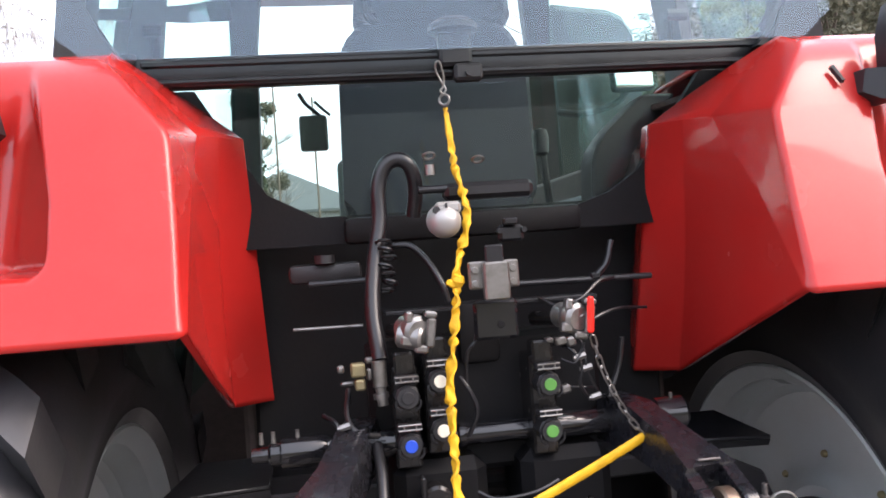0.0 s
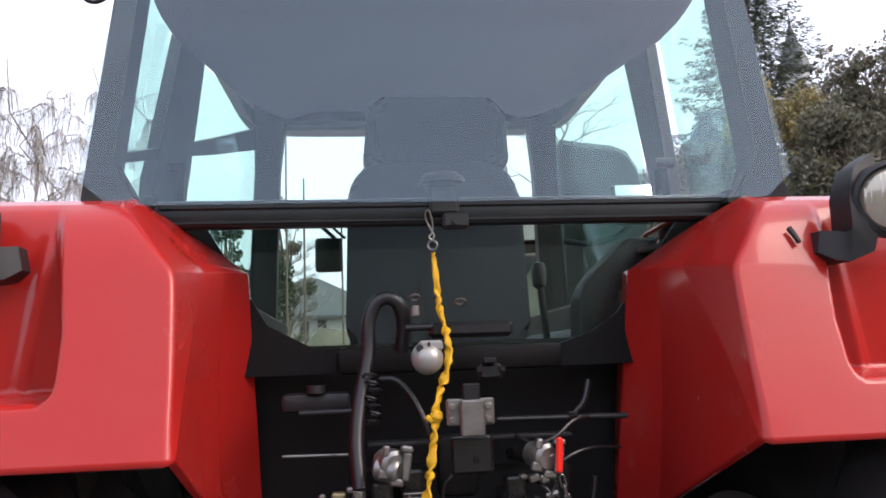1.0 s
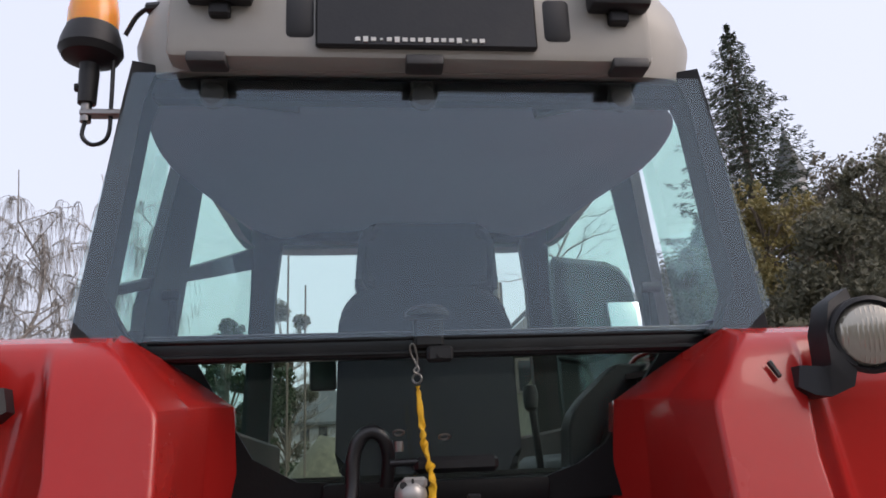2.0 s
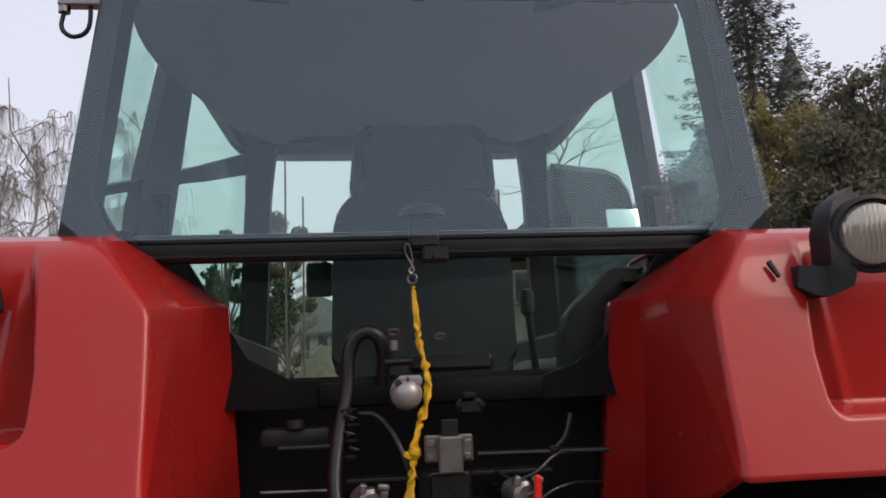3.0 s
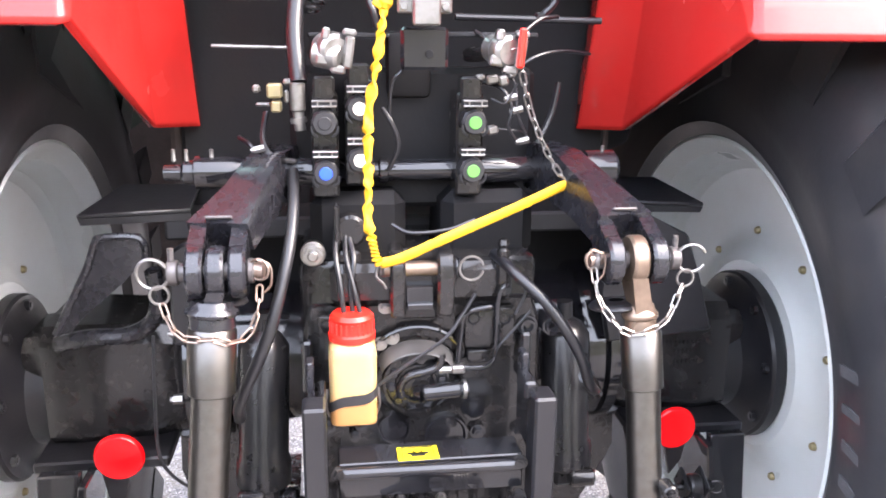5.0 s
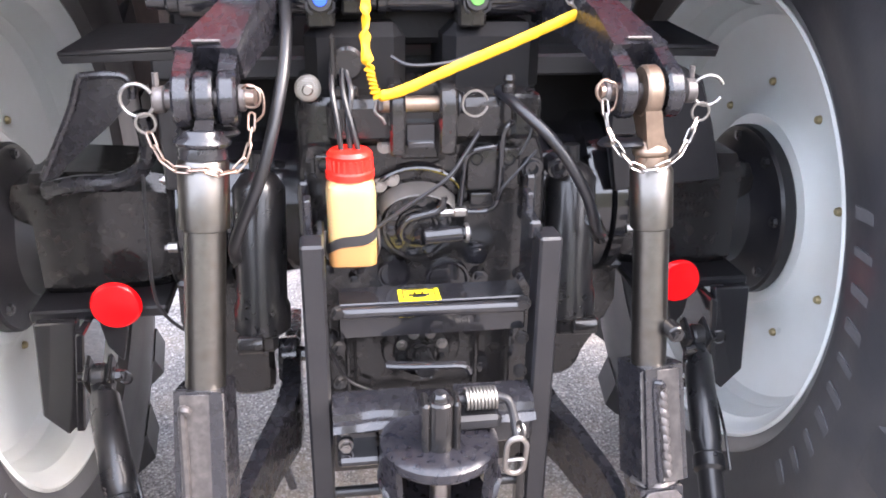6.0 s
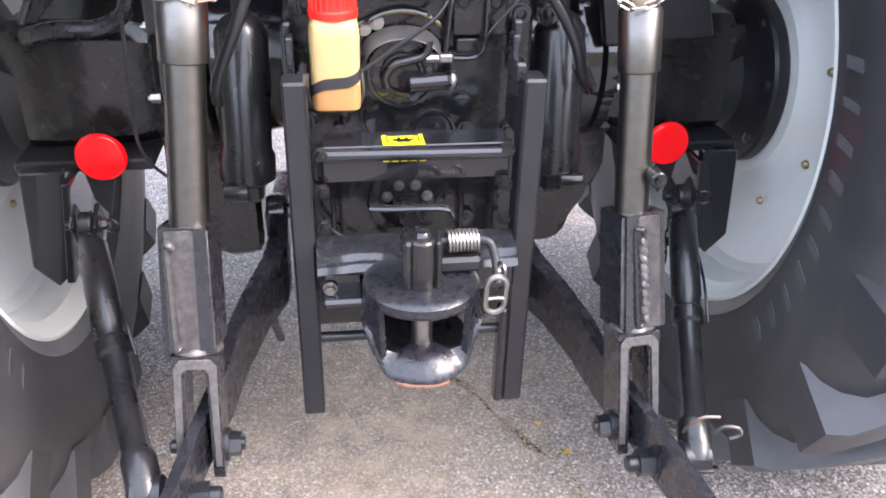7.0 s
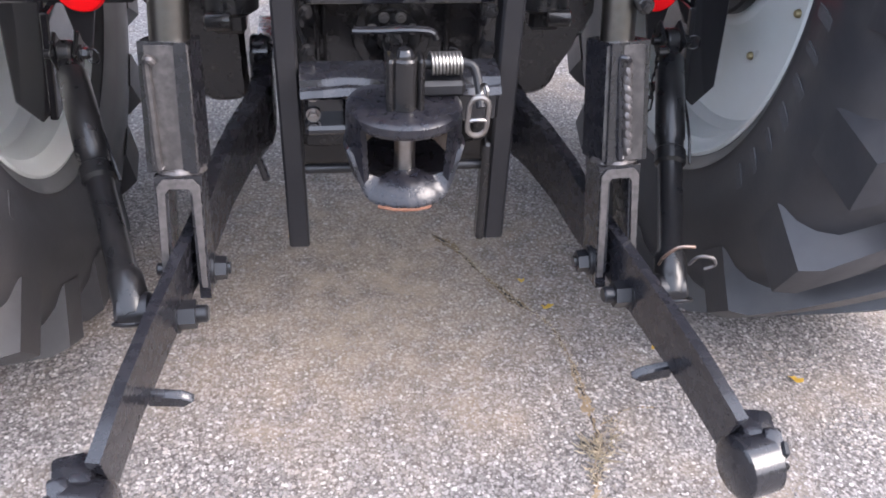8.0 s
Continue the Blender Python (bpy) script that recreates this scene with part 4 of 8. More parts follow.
    box(bm, (-0.285, 3.20, 2.145), (0.105, 0.03, 0.135), 0.016, seg=3)
    tube(bm, [(-0.25, 3.20, 2.20), (-0.285, 3.19, 2.232), (-0.31, 3.18, 2.255), (-0.33, 3.17, 2.29)], 0.008, 6)
    tube(bm, [(-0.22, 3.20, 2.21), (-0.25, 3.19, 2.235), (-0.275, 3.18, 2.26)], 0.006, 6)
    part("windscreen_monitor", bm, MATT, tractor)
    bm = B()
    tube(bm, [(0.66, 3.20, 2.18), (0.74, 3.14, 2.16), (0.84, 3.06, 2.18), (0.895, 3.04, 2.24)], 0.012, 8)
    box(bm, (0.895, 3.035, 2.295), (0.165, 0.035, 0.165), 0.020, (-9, 0, 0), seg=3)
    mirror = part("side_mirror", bm, MATT, tractor, "side mirror on a bent black arm")
    bm = B()
    box(bm, (0.895, 3.013, 2.298), (0.145, 0.010, 0.145), 0.008, (-9, 0, 0), seg=2)
    part("mirror_glass", bm, MIRROR, mirror, "pale blue mirror glass")


cab()


def beacon():
    bm = B()
    at = (-0.69, 1.55, 0)
    lathe(bm, [(0.0, 2.565), (0.018, 2.565), (0.020, 2.585), (0.055, 2.60), (0.063, 2.615), (0.060, 2.635), (0.051, 2.665), (0.0, 2.665)], at, (0, 0, 1), 32)
    cyl(bm, (-0.69, 1.55, 2.50), (-0.69, 1.55, 2.57), 0.018, 0.020, seg=14)
    cyl(bm, (-0.715, 1.55, 2.535), (-0.69, 1.55, 2.535), 0.009, seg=10)
    base = part("beacon", bm, MATT, tractor, "amber warning beacon on a black stalk")
    bm = B()
    lathe(bm, [(0.050, 2.662), (0.050, 2.70), (0.045, 2.735), (0.032, 2.762), (0.0, 2.772)], at, (0, 0, 1), 32)
    part("amber_dome", bm, AMBER, base)
    bm = B()
    cyl(bm, (-0.69, 1.55, 2.46), (-0.69, 1.55, 2.50), 0.011, seg=12)
    box(bm, (-0.655, 1.55, 2.478), (0.09, 0.025, 0.014), 0.003)
    part("bracket", bm, STEEL, base)
    bm = B()
    tube(bm, [(-0.645, 1.55, 2.61), (-0.643, 1.55, 2.50), (-0.645, 1.55, 2.43), (-0.672, 1.55, 2.412), (-0.694, 1.55, 2.43), (-0.69, 1.55, 2.465)], 0.0045, 8)
    tube(bm, [(-0.625, 1.55, 2.655), (-0.60, 1.54, 2.695), (-0.565, 1.52, 2.705), (-0.53, 1.50, 2.70)], 0.005, 8)
    cyl(bm, (-0.575, 1.52, 2.70), (-0.515, 1.50, 2.695), 0.012, seg=10)
    part("cable", bm, HOSE, base)


beacon()


def fender_lamp(s, ox):
    """A round work lamp on a thick rubber arm that stands at the edge of the fender's recess."""
    def p(x, y, z):
        return (s * x + ox, y, z)

    def sec(c, d, w, h):
        return [Vector(q) for q in rect(p(*c), (s * d[0], d[1], d[2]), w, h)]
    bm = B()
    loft(bm, [sec((0.606, 1.362, 1.898), (1, 0, -0.2), 0.034, 0.038), sec((0.622, 1.350, 1.888), (1, 0, -0.1), 0.055, 0.050), sec((0.642, 1.345, 1.884), (1, 0, 0.05), 0.060, 0.050), sec((0.662, 1.335, 1.893), (0.8, 0, 0.8), 0.060, 0.052),
              sec((0.668, 1.330, 1.925), (0.1, 0, 1), 0.060, 0.052), sec((0.674, 1.335, 1.965), (0.2, 0, 1), 0.060, 0.060), sec((0.690, 1.345, 2.005), (0.6, 0, 0.8), 0.055, 0.060), sec((0.712, 1.345, 2.025), (1, 0, 0.3), 0.05, 0.050)], 0.012)
    at = p(0.718, 1.305, 1.962)
    lathe(bm, [(0, 0.075), (0.035, 0.070), (0.055, 0.045), (0.066, 0.010), (0.067, -0.018), (0.060, -0.022), (0.055, -0.010), (0, -0.008)], at, (s * 0.25, 1, 0.15), 32)
    base = part("fender_work_lamp", bm, MATT, tractor, "black work lamp with a ribbed lens on a rubber arm")
    bm = B()
    lathe(bm, [(0.056, -0.010), (0.050, -0.024), (0.034, -0.032), (0, -0.036)], at, (s * 0.25, 1, 0.15), 32)
    part("lens", bm, LENS, base)
    u, v, d = frame_of((s * 0.25, 1, 0.15))
    for k in range(-6, 7):
        x = k * 0.0078
        h = math.sqrt(max(0.0, 0.052 ** 2 - x * x)) * 0.92
        mid = Vector(at) - d * (0.035 - 5.0 * x * x)
        bm = B()
        tube(bm, [mid + u * x + v * (h * q) + d * (0.012 * q * q * h / 0.052) for q in (-1, -0.5, 0, 0.5, 1)], 0.0028, 6, 2)
        part("lens_rib", bm, LENS, base)


fender_lamp(1, 0.0)
fender_lamp(-1, -0.100)


# ---- rear axle, gearbox and three-point linkage ----
def gearbox():
    bm = B()
    box(bm, (0, 1.72, 0.86), (0.40, 0.50, 0.72), 0.02, seg=2)
    prism(bm, [(-0.185, 1.462, 1.145), (-0.06, 1.462, 1.145), (-0.05, 1.462, 1.13), (0.06, 1.462, 1.13), (0.07, 1.462, 1.15), (0.19, 1.462, 1.15), (0.205, 1.462, 1.10), (0.205, 1.462, 0.60), (0.17, 1.462, 0.55), (-0.16, 1.462, 0.55), (-0.195, 1.462, 0.60), (-0.195, 1.462, 1.10)], (0, 0.05, 0), 0.006)
    box(bm, (0.0, 1.47, 1.18), (0.30, 0.06, 0.07), 0.012)
    body = part("gearbox", bm, CAST, tractor, "black cast gearbox housing")
    for x in (-0.10, 0.12):
        bm = B()
        box(bm, (x, 1.60, 1.26), (0.16, 0.18, 0.12), 0.02)
        part("housing_lid", bm, DEEP_BLACK, body)
    # flange plates with bolt holes on both sides of the cast arch
    for name, x0, x1, z0, z1, holes in (("flange_plate", 0.070, 0.156, 1.066, 1.136, ((0.085, 1.119), (0.137, 1.117))), ("flange_plate", -0.172, -0.092, 1.100, 1.132, ((-0.157, 1.117),)), ("flange_step", 0.076, 0.112, 1.038, 1.062, ())):
        bm = B()
        box(bm, ((x0 + x1) / 2, 1.447, (z0 + z1) / 2), (x1 - x0, 0.016, z1 - z0), 0.004, seg=2)
        part(name, bm, CAST, body)
        for x, z in holes:
            bm = B()
            # a shallow dish; the dark inside the hole is in its colour
            lathe(bm, [(0.0105, 0.0012), (0.0085, 0.0012), (0.0075, -0.001), (0.0, -0.0015)], (x, 1.4385, z), (0, -1, 0), 20)
            part("bolt_hole", bm, DEEP_BLACK, body)
    def arch(r, z, lean=0.78):
        return [(-0.010 + r * math.cos(math.radians(a)), z + lean * r * math.sin(math.radians(a))) for a in range(18, 169, 6)]
    bm = B()
    tube(bm, [(x, 1.450, z) for x, z in arch(0.080, 1.040, 0.80)], 0.0045, 8, 0)
    part("cast_rib", bm, BLACK, body)
    # a pale bent guard strip over the round cover, its face turned upwards
    bm = B()
    loft(bm, [[(x, 1.452, z + 0.002), (x * 0.93, 1.428, z - 0.012), (x * 0.93, 1.427, z - 0.0145), (x, 1.451, z - 0.001)] for x, z in arch(0.066, 1.038, 0.62)])
    part("guard_strip", bm, GREYPLATE, body, "dusty grey bent guard strip")
    # round cover: stepped rings, a ring of bolts and a cast elbow
    cx, cz = -0.010, 1.005
    bm = B()
    lathe(bm, [(0, 0.016), (0.026, 0.016), (0.030, 0.022), (0.034, 0.022), (0.036, 0.013), (0.050, 0.013), (0.052, 0.019), (0.057, 0.019), (0.059, 0.008), (0.066, 0.008), (0.069, -0.004)], (cx, 1.462, cz), (0, -1, 0), 48)
    part("round_cover", bm, CAST, body)
    for k in range(9):
        a = math.radians(80 + 36 * k)
        bm = B()
        hexhead(bm, (cx + 0.043 * math.cos(a), 1.449, cz + 0.043 * math.sin(a)), (0, -1, 0), 0.0068, 0.009, 1.3)
        part("cover_bolt", bm, BLACK, body)
    bm = B()
    tube(bm, [(-0.036, 1.440, 0.986), (-0.038, 1.438, 1.003), (-0.025, 1.436, 1.022), (0.004, 1.435, 1.030), (0.022, 1.434, 1.036), (0.030, 1.433, 1.048), (0.030, 1.434, 1.060)], 0.0075, 12)
    part("cast_elbow", bm, BLACK, body)
    bm = B()
    cyl(bm, (-0.002, 1.433, 0.992), (0.064, 1.433, 0.996), 0.0145, seg=20, bev=0.003)
    cyl(bm, (0.064, 1.433, 0.996), (0.076, 1.433, 0.997), 0.011, seg=6)
    cyl(bm, (-0.002, 1.433, 0.992), (-0.014, 1.438, 0.991), 0.016, 0.009, seg=20)
    part("solenoid", bm, BLACK, body)
    bm = B()
    lathe(bm, [(0.0155, 0.0), (0.0165, 0.001), (0.0165, 0.006), (0.0155, 0.007)], (0.066, 1.433, 0.996), (1, 0, 0), 20)
    part("solenoid_band", bm, ZINC, body)
    for x, z, r in ((-0.047, 0.917, 0.028), (0.043, 0.900, 0.038)):
        bm = B()
        lathe(bm, [(0, 0.002), (r * 0.80, 0.002), (r * 0.84, -0.001), (r * 0.90, 0.008), (r, 0.008), (r * 1.03, -0.01)], (x, 1.460, z), (0, -1, 0), 36)
        part("core_plug", bm, BLACK, body)
    for x, z, r in ((0.090, 0.947, 0.012), (0.098, 0.905, 0.010), (-0.050, 1.086, 0.0085), (-0.070, 1.077, 0.0085), (-0.160, 0.93, 0.009), (0.172, 0.90, 0.009), (-0.105, 0.93, 0.007), (-0.115, 0.91, 0.007), (-0.16, 0.80, 0.009), (-0.145, 0.64, 0.009), (0.158, 0.84, 0.009), (0.158, 0.80, 0.009), (0.158, 0.76, 0.009), (0.105, 0.735, 0.011), (-0.062, 1.140, 0.008)):
        bm = B()
        hexhead(bm, (x, 1.452, z), (0, -1, 0), r, 0.011, 1.4)
        part("housing_bolt", bm, ZINC if z > 1.05 and x < 0 else BLACK, body)
    bm = B()
    lathe(bm, [(0.0, 0.010), (0.012, 0.010), (0.014, 0.006), (0.019, 0.006), (0.021, 0.0), (0.021, -0.01)], (0.090, 1.456, 0.947), (0, -1, 0), 28)
    part("boss", bm, BLACK, body)
    for x, z in ((0.181, 1.096), (0.226, 1.094)):
        bm = B()
        lathe(bm, [(0.0, 0.004), (0.007, 0.004), (0.009, 0.014), (0.013, 0.014), (0.0145, 0.006), (0.018, 0.006), (0.0195, 0.0), (0.0195, -0.03)], (x, 1.462, z), (0, -1, 0), 24)
        part("plug", bm, BLACK, body)
    # power take-off stub and its ring of bolts, under the shield
    px, pz = -0.002, 0.772
    bm = B()
    lathe(bm, [(0, 0.075), (0.015, 0.075), (0.017, 0.07), (0.017, 0.02), (0.026, 0.018), (0.028, 0.008), (0.048, 0.008), (0.051, 0.002), (0.066, 0.0), (0.070, -0.01)], (px, 1.452, pz), (0, -1, 0), 40)
    part("power_take_off", bm, CAST, body)
    for k in range(6):
        a = math.radians(60 * k)
        bm = B()
        box(bm, (px + 0.0165 * math.cos(a), 1.40, pz + 0.0165 * math.sin(a)), (0.006, 0.05, 0.006), 0.001)
        part("spline", bm, CAST, body)
    for k in range(8):
        a = math.radians(45 * k + 22)
        bm = B()
        hexhead(bm, (px + 0.038 * math.cos(a), 1.445, pz + 0.038 * math.sin(a)), (0, -1, 0), 0.0075, 0.009, 1.3)
        part("flange_bolt", bm, STEEL if k < 4 else CAST, body)
    # webs of the casting below the shield
    for x, w in ((-0.130, 0.010), (-0.118, 0.006), (0.094, 0.010), (0.152, 0.008)):
        bm = B()
        box(bm, (x, 1.452, 0.745), (w, 0.022, 0.20), 0.003)
        part("casting_web", bm, CAST, body)
    # pipes on the housing
    for pts, r, mat in (
            ([(0.058, 1.440, 1.030), (0.060, 1.440, 1.05), (0.064, 1.438, 1.10), (0.068, 1.437, 1.122), (0.080, 1.436, 1.134), (0.105, 1.435, 1.139), (0.128, 1.440, 1.140)], 0.0048, BLACK),
            ([(0.064, 1.435, 1.033), (0.096, 1.435, 1.032), (0.113, 1.433, 1.038), (0.121, 1.431, 1.055), (0.123, 1.430, 1.10), (0.123, 1.429, 1.150), (0.128, 1.427, 1.172), (0.140, 1.43, 1.18)], 0.0048, BLACK),
            ([(-0.115, 1.40, 1.0), (-0.05, 1.41, 1.04), (0.03, 1.41, 1.095), (0.060, 1.42, 1.13), (0.085, 1.43, 1.165)], 0.0032, HOSE),
            ([(0.118, 1.425, 1.055), (0.124, 1.420, 1.075), (0.150, 1.420, 1.105), (0.178, 1.425, 1.135)], 0.0022, HOSE),
            ([(0.150, 1.43, 1.205), (0.166, 1.425, 1.19), (0.166, 1.42, 1.165), (0.150, 1.42, 1.130)], 0.0020, HOSE),
            ([(-0.165, 1.44, 0.84), (-0.160, 1.44, 0.79), (-0.135, 1.44, 0.73), (-0.09, 1.44, 0.70)], 0.003, HOSE)):
        bm = B()
        tube(bm, pts, r, 10)
        part("pipe", bm, mat, body)
    bm = B()
    box(bm, (0.058, 1.435, 1.033), (0.024, 0.020, 0.014), 0.003)
    cyl(bm, (0.026, 1.435, 1.033), (0.050, 1.435, 1.033), 0.008, seg=8)
    part("pipe_union", bm, ZINC, body)
    for x in (-0.19, 0.145):
        bm = B()
        box(bm, (x + (0.0 if x < 0 else 0.03), 1.445, 1.045), (0.018, 0.02, 0.09), 0.004)
        part("edge_rib", bm, BLACK, body)


gearbox()


def axle(s):
    bm = B()
    lathe(bm, [(0.10, 0.16), (0.135, 0.18), (0.150, 0.26), (0.150, 0.34), (0.168, 0.352), (0.172, 0.37), (0.172, 0.392), (0.160, 0.40), (0.172, 0.404), (0.172, 0.425), (0.155, 0.435), (0.11, 0.45)], (0, AX - 0.04, 0.935), (s, 0, 0), 48)
    hs = part("axle_housing", bm, BLACK, tractor, "glossy black axle housing")
    bm = B()
    loft(bm, [[(s * x, AX + a * w, AZ + 0.035 + b * h) for a, b in ((-1, -0.75), (-0.75, -1), (0.75, -1), (1, -0.75), (1, 0.75), (0.75, 1), (-0.75, 1), (-1, 0.75))] for x, w, h in ((0.43, 0.10, 0.105), (0.50, 0.118, 0.122), (0.64, 0.130, 0.128), (0.70, 0.125, 0.125), (0.705, 0.10, 0.10), (0.745, 0.095, 0.095))], 0.008)
    part("axle_box", bm, CAST, hs)
    for k in range(8):
        a = math.radians(45 * k + 10)
        bm = B()
        hexhead(bm, (s * 0.425, AX - 0.04 + 0.163 * math.cos(a), 0.935 + 0.163 * math.sin(a)), (s, 0, 0), 0.010, 0.022, 0)
        part("axle_bolt", bm, ZINC if k in (3, 4) else SATIN, hs)
    if s > 0:
        bm = B()
        for w, z in ((0.10, 0.945), (0.045, 0.925), (0.05, 0.90)):
            n = int(w / 0.009)
            for k in range(n):
                box(bm, (0.60 + (k - n / 2) * 0.009, AX - 0.129, z), (0.004, 0.004, 0.007), 0)
        m = part("cast_lettering", bm, CAST, hs)
        m["kind"] = "stuff"
    # clamp plate and stay bracket under the axle
    bm = B()
    box(bm, (s * 0.59, AX - 0.09, 0.772), (0.25, 0.20, 0.022), 0.004)
    part("clamp_plate", bm, SATIN, hs)
    bm = B()
    prism(bm, [(s * 0.615, 1.60, 0.785), (s * 0.69, 1.60, 0.785), (s * 0.705, 1.60, 0.59), (s * 0.665, 1.60, 0.545), (s * 0.638, 1.60, 0.57)], (0, 0.025, 0), 0.003)
    prism(bm, [(s * 0.615, 1.58, 0.770), (s * 0.615, 1.80, 0.770), (s * 0.650, 1.72, 0.56), (s * 0.650, 1.60, 0.55)], (-s * 0.016, 0, 0), 0.003)
    part("stay_bracket", bm, BLACK, hs)
    bm = B()
    prism(bm, [(s * 0.53, 1.66, 0.79), (s * 0.60, 1.66, 0.79), (s * 0.585, 1.66, 0.70), (s * 0.56, 1.66, 0.665)], (0, 0.01, 0), 0.002)
    br = part("reflector_bracket", bm, SATIN, tractor)
    z = 0.787 if s > 0 else 0.796
    bm = B()
    cyl(bm, (s * 0.553, 1.645, z), (s * 0.553, 1.634, z), 0.047, 0.045, seg=36, bev=0.003)
    part("reflector", bm, REFLECT, br, "round bright red reflector")
    # mud plate ahead of the lift arm
    bm = B()
    prism(bm, [(s * 0.602, 1.70, 1.244), (s * 0.40, 1.70, 1.252), (s * 0.40, 1.84, 1.275), (s * 0.55, 1.84, 1.275)], (0, 0, 0.008), 0.002)
    prism(bm, [(s * 0.600, 1.70, 1.244), (s * 0.40, 1.70, 1.252), (s * 0.40, 1.70, 1.238), (s * 0.595, 1.70, 1.232)], (0, 0.006, 0))
    part("mud_plate", bm, SATIN, tractor)


for s in (-1, 1):
    axle(s)


def side_bracket():
    bm = B()
    secs = []
    for (xl, zl), (xr, zr) in (((-0.556, 1.218), (-0.490, 1.218)), ((-0.568, 1.195), (-0.478, 1.195)), ((-0.578, 1.168), (-0.484, 1.172)), ((-0.598, 1.130), (-0.520, 1.134)), ((-0.618, 1.094), (-0.566, 1.096)), ((-0.634, 1.064), (-0.606, 1.060)), ((-0.646, 1.040), (-0.622, 1.040))):
        secs.append([(xl, 1.66, zl), (xr, 1.66, zr), (xr, 1.69, zr), (xl, 1.69, zl)])
    loft(bm, secs)
    tube(bm, [(-0.645, 1.657, 1.040), (-0.630, 1.657, 1.070), (-0.604, 1.657, 1.118), (-0.578, 1.657, 1.168), (-0.562, 1.657, 1.210), (-0.550, 1.657, 1.219), (-0.492, 1.657, 1.219), (-0.477, 1.657, 1.200), (-0.478, 1.657, 1.180)], 0.007, 8, 4)
    tube(bm, [(-0.66, 1.70, 1.005), (-0.60, 1.69, 1.020), (-0.53, 1.69, 1.022), (-0.485, 1.69, 1.045), (-0.468, 1.69, 1.090), (-0.472, 1.68, 1.150)], 0.016, 10, 5)
    part("bent_bracket", bm, LINK, tractor, "thick black horn-shaped bracket")
    bm = B()
    prism(bm, [(0.36, 1.60, 1.30), (0.43, 1.60, 1.262), (0.465, 1.60, 1.243), (0.528, 1.60, 1.212), (0.558, 1.60, 1.125), (0.594, 1.60, 1.016), (0.38, 1.60, 1.00), (0.36, 1.60, 1.10)], (0, 0.02, 0), 0.005)
    part("side_plate", bm, SATIN, tractor)
    bm = B()
    prism(bm, [(-0.43, 1.60, 1.20), (-0.40, 1.60, 1.22), (-0.36, 1.60, 1.22), (-0.36, 1.60, 1.03), (-0.43, 1.60, 1.03)], (0, 0.02, 0), 0.005)
    part("side_plate", bm, SATIN, tractor)


side_bracket()


def rockshaft():
    bm = B()
    y, z = 1.545, 1.352
    lathe(bm, [(0, -0.412), (0.013, -0.412), (0.014, -0.385), (0.020, -0.38), (0.020, -0.365), (0.027, -0.362), (0.028, -0.29), (0.022, -0.28), (0.022, -0.20), (0.024, -0.195), (0.024, -0.13), (0.016, -0.12), (0.016, -0.065), (0.022, -0.062), (0.022, -0.050), (0.018, -0.048), (0.019, 0.06), (0.024, 0.062), (0.024, 0.195), (0.021, 0.20), (0.021, 0.29), (0.030, 0.295), (0.031, 0.345), (0.024, 0.352), (0, 0.352)], (0, y, z), (1, 0, 0), 36)
    part("rockshaft", bm, BLACK, tractor, "glossy black lift shaft")
    for x, k in ((-0.395, 0), (-0.375, 1), (-0.335, 2), (0.325, 3)):
        bm = B()
        cyl(bm, (x, y - 0.005, z + 0.02), (x, y - 0.005, z + 0.034), 0.0045, 0.003, seg=8)
        cyl(bm, (x, y - 0.005, z + 0.032), (x, y - 0.005, z + 0.039), 0.0035, seg=8)
        part("grease_nipple", bm, ZINC, tractor)


rockshaft()


